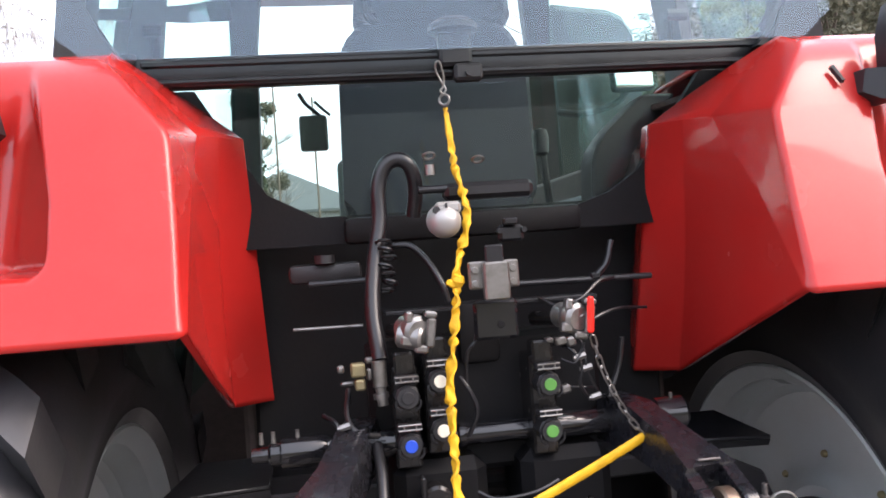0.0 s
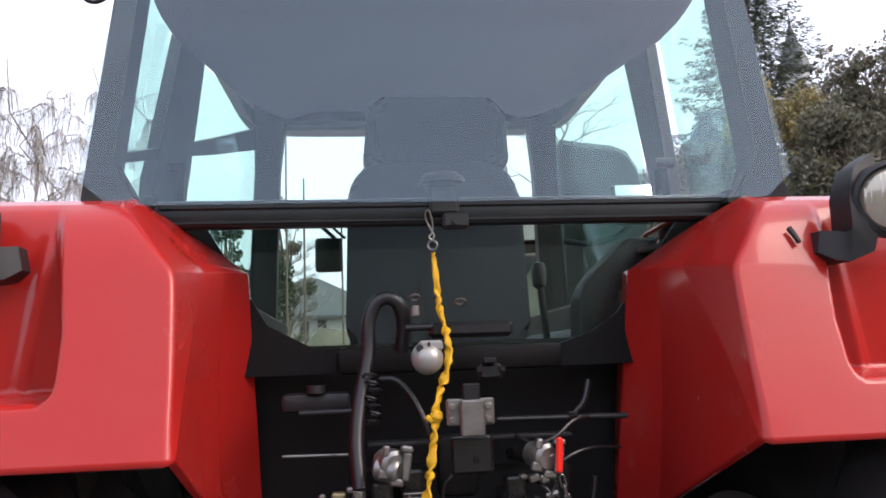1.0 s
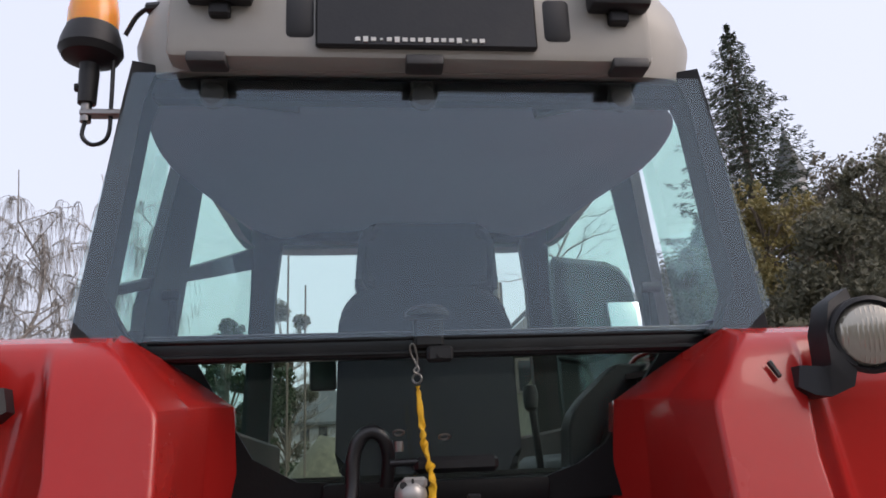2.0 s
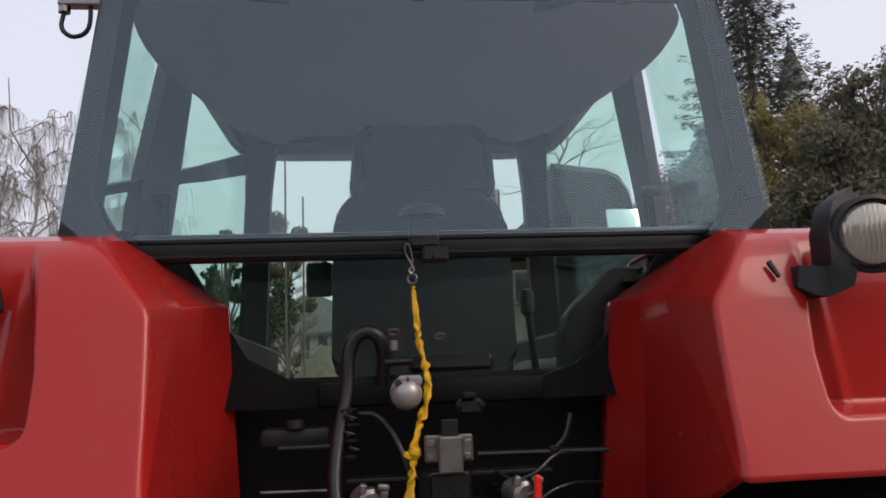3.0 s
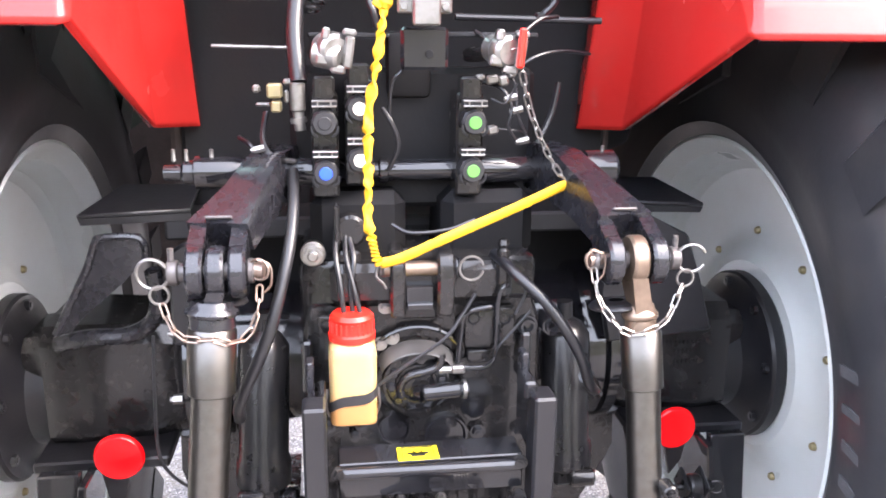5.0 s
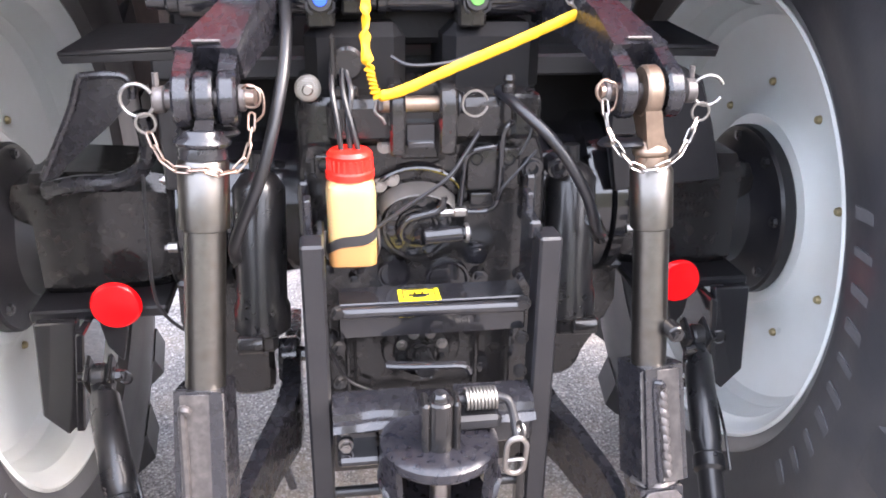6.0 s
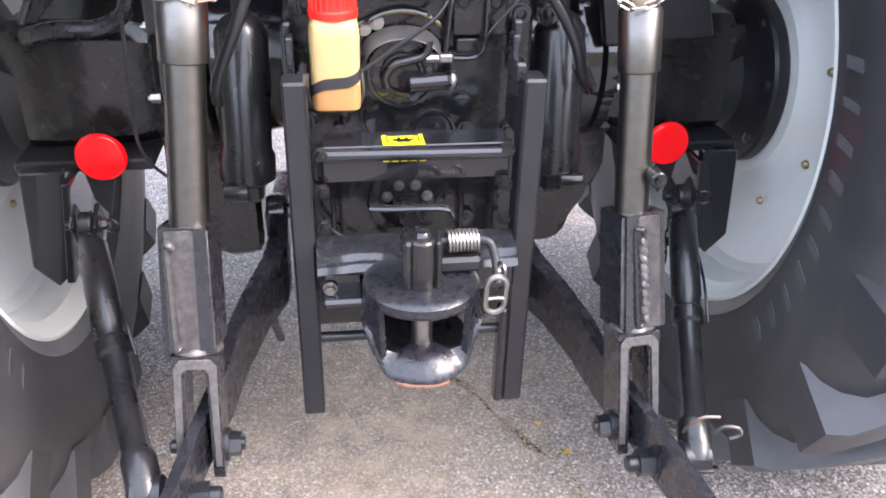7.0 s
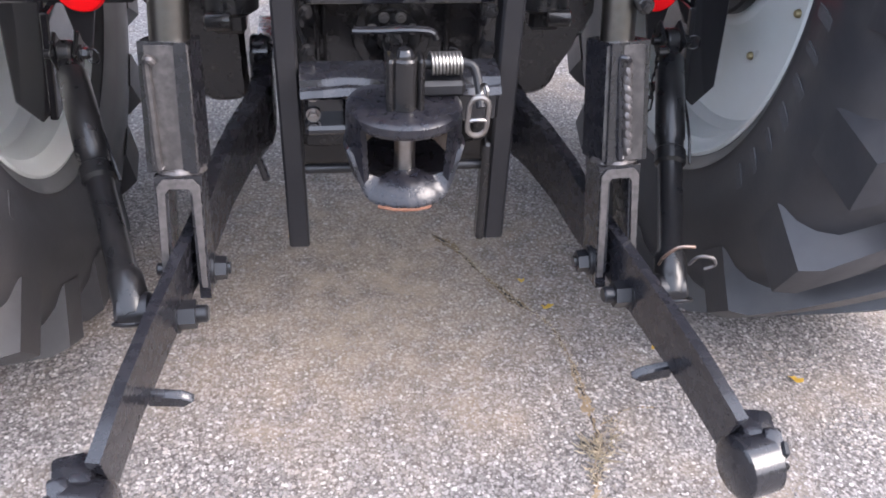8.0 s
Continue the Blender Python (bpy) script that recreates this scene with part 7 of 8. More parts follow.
    for x in (-0.083, 0.0):
        bm = B()
        ring(bm, (x - 0.002, 1.50, 1.823 + 0.01 * (x < -0.05)), 0.010, 0.002, (0, 0.5, 1), 14)
        if x < -0.05:
            cyl(bm, (x - 0.002, 1.50, 1.818), (x - 0.002, 1.50, 1.80), 0.008, seg=12)
        part("wire_ring", bm, ZINC, tractor)
    bm = B()
    box(bm, (0.025, 1.57, 1.775), (0.16, 0.04, 0.03), 0.008)
    part("window_ledge", bm, SATIN, tractor)


socket_block()


def air_coupling(x, z, lever):
    bm = B()
    cyl(bm, (x - 0.028 * (1 if not lever else -0.2), 1.42, z - 0.005), (x + 0.01, 1.40, z - 0.012), 0.020, seg=20, bev=0.004)
    lathe(bm, [(0, 0.022), (0.018, 0.022), (0.024, 0.016), (0.026, 0.004), (0.024, -0.004), (0.021, -0.008), (0.021, -0.03)], (x - 0.004, 1.415, z), (0.35, -1, -0.1), 24)
    for dx, dz, w, h in ((-0.012, 0.022, 0.012, 0.018), (0.022, 0.024, 0.020, 0.010), (0.020, -0.004, 0.014, 0.046), (-0.018, -0.014, 0.018, 0.016), (0.004, -0.028, 0.022, 0.012)):
        box(bm, (x + dx, 1.402, z + dz), (w, 0.022, h), 0.003, (0, 8, 0))
    c = part("air_coupling", bm, ZINC, tractor, "bright metal air brake coupling head")
    bm = B()
    cyl(bm, (x, 1.43, z - 0.004), (x - 0.03, 1.56, z - 0.01), 0.012, seg=12)
    part("coupling_neck", bm, CAST, c)
    if lever:
        bm = B()
        box(bm, (x + 0.018, 1.386, z + 0.004), (0.011, 0.008, 0.058), 0.003, (0, 4, 0))
        part("red_lever", bm, REDCAP, c, "red coupling lever")


air_coupling(-0.135, 1.552, False)
air_coupling(0.120, 1.552, True)


# ---- loose things on the tractor ----
def strap():
    pts = [(-0.044, 1.545, 1.920), (-0.040, 1.54, 1.86), (-0.036, 1.535, 1.81), (-0.028, 1.53, 1.778), (-0.025, 1.515, 1.74), (-0.030, 1.505, 1.705), (-0.043, 1.50, 1.668), (-0.054, 1.48, 1.635), (-0.060, 1.465, 1.60), (-0.066, 1.46, 1.56), (-0.075, 1.45, 1.51), (-0.085, 1.44, 1.46), (-0.087, 1.432, 1.40), (-0.088, 1.42, 1.345), (-0.090, 1.41, 1.30), (-0.084, 1.40, 1.265), (-0.076, 1.392, 1.236), (-0.060, 1.392, 1.234), (-0.03, 1.394, 1.243), (0.02, 1.40, 1.263), (0.09, 1.415, 1.288), (0.16, 1.43, 1.313), (0.236, 1.444, 1.343)]
    st = thing("safety_strap", (-0.075, 1.39, 1.23), "yellow webbing strap hanging from a snap hook", "strap")
    bm = B()
    # bunched flat webbing: twisted and pinched where it hangs, flat where it runs back up to the chain
    line = smooth_line(pts, 16)
    acc, dist = 0.0, [0.0]
    for a, b in zip(line, line[1:]):
        acc += (b - a).length
        dist.append(acc)
    bend = dist[16 * 17]
    u, rings = None, []
    for i, q in enumerate(line):
        d = (line[min(i + 1, len(line) - 1)] - line[max(i - 1, 0)]).normalized()
        u = frame_of(d)[0] if u is None else (u - d * u.dot(d)).normalized()
        v = d.cross(u)
        w = dist[i]
        hang = max(0.0, min(1.0, (bend - 0.01 - w) / 0.05))
        turn = hang * (w * 34 + 1.6 * math.sin(w * 47) + 0.9 * math.sin(w * 121)) + 0.5
        fat = 0.0088 + hang * (0.0016 * math.sin(w * 150 + 2 * math.sin(w * 31)) - 0.0006)
        slim = 0.0052 + hang * (0.0012 * math.sin(w * 210 + 1))
        thin = 0.55 + 0.45 * min(1.0, w / 0.10)
        out = []
        for k in range(12):
            a = 2 * math.pi * k / 12
            r = 1 + 0.10 * noise.noise(q * 140 + Vector((math.cos(a), math.sin(a), 0)))
            x, y = fat * math.cos(a) * r * thin, slim * math.sin(a) * r * (1 + 0.35 * hang * math.cos(2 * a)) * thin
            out.append(bm.verts.new(q + u * (x * math.cos(turn) - y * math.sin(turn)) + v * (x * math.sin(turn) + y * math.cos(turn))))
        rings.append(out)
    for a, b in zip(rings, rings[1:]):
        for k in range(12):
            bm.faces.new((a[k], a[(k + 1) % 12], b[(k + 1) % 12], b[k]))
    bm.faces.new(rings[0][::-1])
    bm.faces.new(rings[-1])
    part("webbing", bm, YELLOW, st)
    bm = B()
    lathe(bm, [(0, -0.011), (0.009, -0.009), (0.012, 0.0), (0.009, 0.009), (0, 0.011)], (-0.056, 1.468, 1.622), (0.3, -0.2, 1), 12)
    box(bm, (-0.068, 1.465, 1.618), (0.016, 0.008, 0.010), 0.002, (0, 35, 0))
    part("knot", bm, YELLOW, st)
    bm = B()
    tube(bm, [(-0.045, 1.543, 1.945), (-0.041, 1.543, 1.952), (-0.046, 1.543, 1.962), (-0.056, 1.54, 1.982), (-0.057, 1.535, 1.996), (-0.050, 1.535, 1.998), (-0.044, 1.54, 1.975), (-0.045, 1.543, 1.958), (-0.051, 1.543, 1.95), (-0.046, 1.543, 1.943)], 0.0018, 8)
    ring(bm, (-0.045, 1.543, 1.934), 0.009, 0.0022, (0.4, 1, 0), 14)
    part("snap_hook", bm, ZINC, st)
    bm = B()
    chain(bm, [(0.143, 1.40, 1.520), (0.160, 1.415, 1.468), (0.188, 1.43, 1.41), (0.213, 1.44, 1.37), (0.236, 1.444, 1.343)], 0.0165, 0.0016, 0.0085)
    part("chain", bm, ZINC, st, "thin steel chain")


strap()


def oil_bottle():
    cx, cy = -0.118, 1.405
    bt = thing("oil_bottle", (cx, cy, 0.968), "milky plastic oil bottle with a red cap, strapped to the gearbox", "bottle")
    bm = B()
    def sq(w, z, p=0.35):
        return [(cx + w * math.copysign(abs(math.cos(a)) ** p, math.cos(a)), cy + w * math.copysign(abs(math.sin(a)) ** p, math.sin(a)), z) for a in (2 * math.pi * (i + 0.5) / 32 for i in range(32))]
    loft(bm, [sq(0.0378, 1.012), sq(0.0375, 1.04), sq(0.038, 1.085), sq(0.036, 1.100), sq(0.030, 1.110, 0.6), sq(0.026, 1.114, 1.0)])
    part("body", bm, BOTTLE, bt, "milky yellow plastic body")
    bm = B()
    loft(bm, [sq(0.030, 0.968), sq(0.037, 0.973), sq(0.038, 0.985), sq(0.0378, 1.011)])
    part("oil_fill", bm, OIL, bt, "brown oil showing through the plastic")
    bm = B()
    lathe(bm, [(0.024, 1.108), (0.037, 1.108), (0.0375, 1.118), (0.034, 1.121), (0.033, 1.140), (0.035, 1.144), (0.030, 1.150), (0, 1.150)], (cx, cy, 0), (0, 0, 1), 36)
    cap = part("cap", bm, REDCAP, bt, "red ribbed cap")
    for k in range(24):
        a = 2 * math.pi * k / 24
        bm = B()
        box(bm, (cx + 0.034 * math.cos(a), cy + 0.034 * math.sin(a), 1.130), (0.003, 0.003, 0.018), 0)
        part("grip_rib", bm, REDCAP, cap)
    bm = B()
    pts = [(cx + 0.0395 * math.copysign(abs(math.cos(a)) ** 0.35, math.cos(a)), cy + 0.0395 * math.copysign(abs(math.sin(a)) ** 0.35, math.sin(a)), 1.016 + 0.015 * math.cos(a)) for a in (2 * math.pi * (i + 0.5) / 36 for i in range(36))]
    loft(bm, [[(x, y, z - 0.0085) for x, y, z in pts], [(x, y, z + 0.0085) for x, y, z in pts]], cap=False)
    part("strap_band", bm, MATT, bt, "black rubber band")
    for q in (-1, 1):
        bm = B()
        tube(bm, [(cx + q * 0.041, cy, 1.02), (cx + q * 0.043, cy, 0.99), (cx + q * 0.038, cy + 0.01, 0.968)], 0.0022, 6)
        part("wire_holder", bm, STEEL, bt)
    for dx, pts in ((-0.010, [(cx - 0.012, 1.405, 1.148), (cx - 0.016, 1.41, 1.19), (cx - 0.022, 1.43, 1.235), (cx - 0.02, 1.47, 1.27)]), (0.012, [(cx + 0.014, 1.405, 1.148), (cx + 0.004, 1.41, 1.19), (cx - 0.006, 1.43, 1.235), (cx - 0.005, 1.47, 1.27)]), (0.0, [(cx + 0.002, 1.41, 1.148), (cx + 0.0, 1.415, 1.19), (cx + 0.006, 1.43, 1.23), (cx + 0.0, 1.46, 1.26)])):
        bm = B()
        tube(bm, pts, 0.0042, 8)
        part("hose", bm, HOSE, bt)


oil_bottle()


def loose_cables():
    """Thin black cables and pipes running behind the couplings."""
    for pts, r, mat in (
            ([(0.095, 1.53, 1.58), (0.12, 1.50, 1.565), (0.16, 1.50, 1.575), (0.20, 1.52, 1.60), (0.235, 1.54, 1.605)], 0.0035, HOSE),
            ([(0.105, 1.53, 1.50), (0.135, 1.50, 1.49), (0.150, 1.49, 1.46), (0.145, 1.49, 1.43), (0.165, 1.50, 1.40)], 0.003, HOSE),
            ([(0.130, 1.52, 1.53), (0.155, 1.50, 1.50), (0.160, 1.49, 1.45), (0.180, 1.50, 1.41)], 0.0025, HOSE),
            ([(-0.245, 1.54, 1.45), (-0.25, 1.51, 1.41), (-0.235, 1.49, 1.385), (-0.20, 1.50, 1.375)], 0.005, HOSE),
            ([(-0.29, 1.54, 1.41), (-0.27, 1.51, 1.40), (-0.255, 1.50, 1.365), (-0.26, 1.50, 1.33)], 0.004, HOSE),
            ([(-0.06, 1.50, 1.46), (-0.045, 1.49, 1.435), (-0.035, 1.49, 1.40), (-0.05, 1.50, 1.36)], 0.004, HOSE),
            ([(-0.02, 1.51, 1.56), (-0.03, 1.49, 1.52), (-0.045, 1.49, 1.50), (-0.05, 1.50, 1.44)], 0.003, HOSE)):
        bm = B()
        tube(bm, pts, r, 8)
        part("cable", bm, mat, tractor)
    for x, z in ((0.150, 1.475), (0.160, 1.455), (-0.255, 1.395), (-0.236, 1.375), (-0.272, 1.372), (0.172, 1.405)):
        bm = B()
        cyl(bm, (x - 0.008, 1.492, z), (x + 0.008, 1.492, z + 0.004), 0.006, seg=6)
        cyl(bm, (x - 0.013, 1.492, z), (x - 0.008, 1.492, z), 0.004, seg=8)
        part("cable_fitting", bm, ZINC, tractor)


loose_cables()


# ---- surroundings ----
def crown_mesh(name, quads, mat, parent, label=""):
    """Many small leaves, each a bent quad of two triangles, as one crown."""
    verts, faces = [], []
    for c, u, v in quads:
        i = len(verts)
        w = u.cross(v).normalized() * (0.25 * u.length)
        verts += [c - u, c - v + w, c + u, c + v + w]
        faces += [(i, i + 1, i + 2), (i, i + 2, i + 3)]
    me = bpy.data.meshes.new(name)
    me.from_pydata([q - WHERE[parent.name] for q in verts], [], faces)
    me.materials.append(mat)
    ob = new(name, me)
    WHERE[ob.name] = WHERE[parent.name].copy()
    ob.parent = parent
    if label:
        ob["label"] = label
    return ob


def branch_tube(verts, faces, pts, r0, r1, seg=4):
    n = len(pts)
    base = len(verts)
    for i, q in enumerate(pts):
        d = pts[min(i + 1, n - 1)] - pts[max(i - 1, 0)]
        u, v, _ = frame_of(d)
        r = r0 + (r1 - r0) * i / (n - 1)
        for k in range(seg):
            a = 2 * math.pi * k / seg
            verts.append(q + (u * math.cos(a) + v * math.sin(a)) * r)
    for i in range(n - 1):
        for k in range(seg):
            a, b = base + i * seg + k, base + i * seg + (k + 1) % seg
            faces.append((a, b, b + seg, a + seg))


def wood_mesh(name, verts, faces, mat, parent):
    me = bpy.data.meshes.new(name)
    me.from_pydata([q - WHERE[parent.name] for q in verts], [], faces)
    me.materials.append(mat)
    me.shade_smooth()
    ob = new(name, me)
    WHERE[ob.name] = WHERE[parent.name].copy()
    ob.parent = parent
    return ob


def bare_tree(name, x, y, height, spread, droop, rng, label, group="", n1=13, n2=7, n3=9):
    z0 = terrain(x, y) - 0.1
    t = thing(name, (x, y, z0), label, "tree", group)
    tv, tf, v, f = [], [], [], []
    trunk = [Vector((x, y, z0))]
    for k in range(1, 9):
        trunk.append(Vector((x + rng.uniform(-0.08, 0.08) * k, y + rng.uniform(-0.08, 0.08) * k, z0 + height * k / 8 * 0.97)))
    branch_tube(tv, tf, trunk, height * (0.014 - 0.009 * droop), 0.010, 7)
    tips = []
    for k in range(n1):
        s = 0.22 + 0.74 * k / n1
        i = min(int(s * 8), 7)
        p = trunk[i].lerp(trunk[i + 1], s * 8 - i)
        a = k * 2.4 + rng.uniform(-0.4, 0.4)
        ln = spread * (1.15 - 0.8 * s) * rng.uniform(0.8, 1.2)
        pts = [p]
        for j in range(1, 6):
            pts.append(p + Vector((math.cos(a), math.sin(a), 0)) * ln * j / 5 + Vector((0, 0, ln * (0.9 * j / 5 - 0.45 * (j / 5) ** 2))) + Vector((rng.uniform(-1, 1), rng.uniform(-1, 1), rng.uniform(-1, 1))) * 0.05 * ln)
        branch_tube(v, f, pts, (0.045 - 0.03 * droop) * (1.2 - s), 0.007, 5)
        for j in range(n2):
            q = pts[1 + (j % 5)] if j % 5 < 5 else pts[5]
            b = a + rng.uniform(-1.3, 1.3)
            l2 = ln * rng.uniform(0.25, 0.55)
            sub = [q]
            for m in range(1, 5):
                h = m / 4
                sub.append(q + Vector((math.cos(b), math.sin(b), 0)) * l2 * h * (1 - 0.25 * droop * h) + Vector((0, 0, l2 * (0.8 * h - (0.5 + 0.5 * droop) * h * h))) + Vector((rng.uniform(-1, 1), rng.uniform(-1, 1), rng.uniform(-1, 1))) * 0.06 * l2)
            branch_tube(v, f, sub, 0.011, 0.004, 3)
            for m in range(n3):
                q2 = sub[1 + m % 4]
                c = b + rng.uniform(-1.6, 1.6)
                l3 = rng.uniform(0.25, 0.7) * (1 + 0.8 * droop)
                tw = [q2]
                for o in (0.4, 1.0):
                    tw.append(q2 + Vector((math.cos(c), math.sin(c), 0)) * l3 * o * (0.5 - 0.55 * droop) + Vector((0, 0, l3 * ((0.5 - 0.7 * droop) * o - 1.6 * droop * o * o))))
                branch_tube(v, f, tw, 0.0045, 0.0022, 3)
    wood_mesh("trunk", tv, tf, BIRCH, t)
    wood_mesh("crown", v, f, BIRCH, t)


def spruce(name, x, y, top, rng, label, radius=2.6):
    z0 = terrain(x, y) - 0.2
    t = thing(name, (x, y, z0), label, "tree")
    tv, tf = [], []
    branch_tube(tv, tf, [Vector((x, y, z0)), Vector((x + 0.05, y, (z0 + top) / 2)), Vector((x, y, top))], 0.22, 0.015, 8)
    quads = []
    h = top - z0 - 0.8
    n = 34
    for k in range(n):
        s = k / (n - 1)
        z = z0 + 0.8 + h * s
        r = radius * (1 - s) ** 0.78 * rng.uniform(0.75, 1.15) + 0.10
        m = 10 if s < 0.8 else 6
        for j in range(m):
            a = 2 * math.pi * j / m + k * 0.7 + rng.uniform(-0.25, 0.25)
            rr = r * rng.uniform(0.65, 1.2)
            d = Vector((math.cos(a), math.sin(a), 0))
            pts = []
            for i in range(6):
                q = i / 5
                pts.append(Vector((x, y, z)) + d * rr * q + Vector((0, 0, rr * (-0.55 * q + 0.42 * q * q))))
            branch_tube(tv, tf, pts, 0.02, 0.004, 3)
            side = Vector((-d.y, d.x, 0))
            for i in range(int(24 + rr * 30)):
                q = rng.uniform(0.12, 1.0)
                ii = min(int(q * 5), 4)
                c = pts[ii].lerp(pts[ii + 1], q * 5 - ii)
                off = side * rng.uniform(-0.24, 0.24) * (1.15 - q) * min(rr, 1.4) + Vector((0, 0, rng.uniform(-0.20, 0.05)))
                u = (d * rng.uniform(0.4, 1.0) + side * rng.uniform(-0.9, 0.9) + Vector((0, 0, rng.uniform(-0.6, 0.2)))).normalized() * rng.uniform(0.07, 0.13)
                vv = u.cross(Vector((rng.uniform(-1, 1), rng.uniform(-1, 1), 1))).normalized() * rng.uniform(0.013, 0.026)
                quads.append((c + off, u, vv))
    wood_mesh("trunk", tv, tf, BARK, t)
    crown_mesh("crown", quads, NEEDLES, t)


def leafy_tree(name, x, y, height, width, mat, rng, label, category="tree", group="", leaf=0.06, count=7000, low=0.15):
    z0 = terrain(x, y) - 0.1
    t = thing(name, (x, y, z0), label, category, group)
    tv, tf = [], []
    blobs = []
    branch_tube(tv, tf, [Vector((x, y, z0)), Vector((x + 0.1, y, z0 + height * 0.4)), Vector((x, y + 0.1, z0 + height * 0.8))], 0.10, 0.03, 7)
    for k in range(24):
        a = rng.uniform(0, 6.28)
        s = rng.uniform(low, 1.0)
        r = width * (1.0 - 0.65 * s ** 2) * rng.uniform(0.3, 1.0)
        c = Vector((x + math.cos(a) * r, y + math.sin(a) * r, z0 + height * s))
        blobs.append((c, rng.uniform(0.28, 0.62) * width * 0.6))
        st = Vector((x, y, z0 + height * s * 0.6))
        branch_tube(tv, tf, [st, st.lerp(c, 0.5) + Vector((0, 0, 0.15)), c], 0.04, 0.008, 4)
    quads = []
    for i in range(count):
        c, r = blobs[i % len(blobs)]
        d = Vector((rng.gauss(0, 1), rng.gauss(0, 1), rng.gauss(0, 0.8))).normalized()
        p = c + d * r * rng.uniform(0.2, 1.15) ** 0.6
        if noise.noise(p * 1.6) < -0.18:
            continue
        u = Vector((rng.uniform(-1, 1), rng.uniform(-1, 1), rng.uniform(-1, 1))).normalized()
        vv = u.cross(Vector((rng.uniform(-1, 1), rng.uniform(-1, 1), rng.uniform(-1, 1)))).normalized()
        s = leaf * rng.uniform(0.6, 1.3)
        quads.append((p, u * s, vv * s * 0.6))
    wood_mesh("trunk", tv, tf, BARK, t)
    crown_mesh("crown", quads, mat, t)


rng = random.Random(4)
spruce("spruce", 13.4, 25.0, 16.9, rng, "tall dark green spruce on the bank", 4.2)
spruce("spruce", 9.2, 20.0, 8.0, rng, "small dark green spruce beside the house", 1.2)
for x, y, h, w, m, lab in ((7.6, 14.0, 2.3, 1.3, GOLDEN, "golden-leaved autumn bush on the bank"), (9.0, 15.0, 2.4, 1.4, AUTUMN, "tall bush turning brown on the bank"), (10.1, 15.4, 3.4, 1.2, AUTUMN, "tall bush turning brown on the bank"), (11.2, 14.4, 3.5, 1.6, AUTUMN, "tall bush turning brown on the bank"), (8.6, 12.2, 2.2, 1.3, HEDGE, "dense dark green hedge bush"), (10.0, 11.0, 2.4, 1.5, HEDGE, "dense dark green hedge bush"), (7.2, 17.0, 1.5, 1.5, HEDGE, "dense dark green hedge bush"), (12.8, 16.5, 4.3, 2.0, AUTUMN, "tall bush turning brown on the bank"), (11.6, 11.6, 3.0, 1.7, HEDGE, "dense dark green hedge bush"), (13.6, 13.0, 3.9, 2.0, AUTUMN, "tall bush turning brown on the bank"), (5.6, 11.6, 1.9, 1.1, HEDGE, "dense dark green hedge bush"), (6.9, 10.6, 2.0, 1.2, HEDGE, "dense dark green hedge bush")):
    leafy_tree("bush", x, y, h, w, m, rng, lab, "bush", "bushes on the bank", 0.05, 11000, 0.03)
for x, y, h, sp in ((-7.4, 18.0, 8.6, 2.2), (-5.9, 19.0, 8.9, 2.2), (-9.2, 17.0, 8.0, 2.4), (-5.3, 20.5, 8.6, 1.3), (-8.3, 18.6, 8.3, 2.3), (-6.6, 17.2, 7.4, 2.0), (-10.2, 18.5, 7.6, 2.4)):
    bare_tree("birch", x, y, h, sp, 0.55, rng, "bare birch with hanging twigs", "birches", n1=15, n2=8, n3=12)
bare_tree("bare_tree", 6.4, 24.0, 6.4, 2.6, 0.0, rng, "leafless tree with spreading branches", n1=14, n2=6, n3=4)
leafy_tree("pine", -3.25, 20.0, 5.6, 0.72, PINE, rng, "dark green pine standing in the grass", "tree", "", 0.06, 6000, 0.35)
leafy_tree("pine", -2.7, 24.0, 3.9, 1.5, PINE, rng, "dark green pine standing in the grass", "tree", "", 0.07, 6000, 0.2)
leafy_tree("pine", -8.3, 17.6, 7.3, 0.9, PINE, rng, "thin dark green pine among the birches", "tree", "", 0.07, 3500, 0.5)
leafy_tree("shrub", -2.35, 27.0, 6.6, 1.15, HEDGE, rng, "tall loose green shrub in the grass", "shrub", "", 0.05, 15000, 0.12)
bare_tree("bare_tree", -2.5, 29.0, 4.9, 1.5, 0.0, rng, "leafless tree with many fine twigs in the grass", n1=20, n2=8, n3=10)
leafy_tree("bush", -5.8, 16.0, 2.6, 1.3, HEDGE, rng, "dense dark green hedge bush", "bush", "", 0.06, 5000, 0.05)
leafy_tree("bush", -8.5, 14.5, 2.6, 1.5, HEDGE, rng, "dense dark green hedge bush", "bush", "", 0.06, 5000, 0.05)


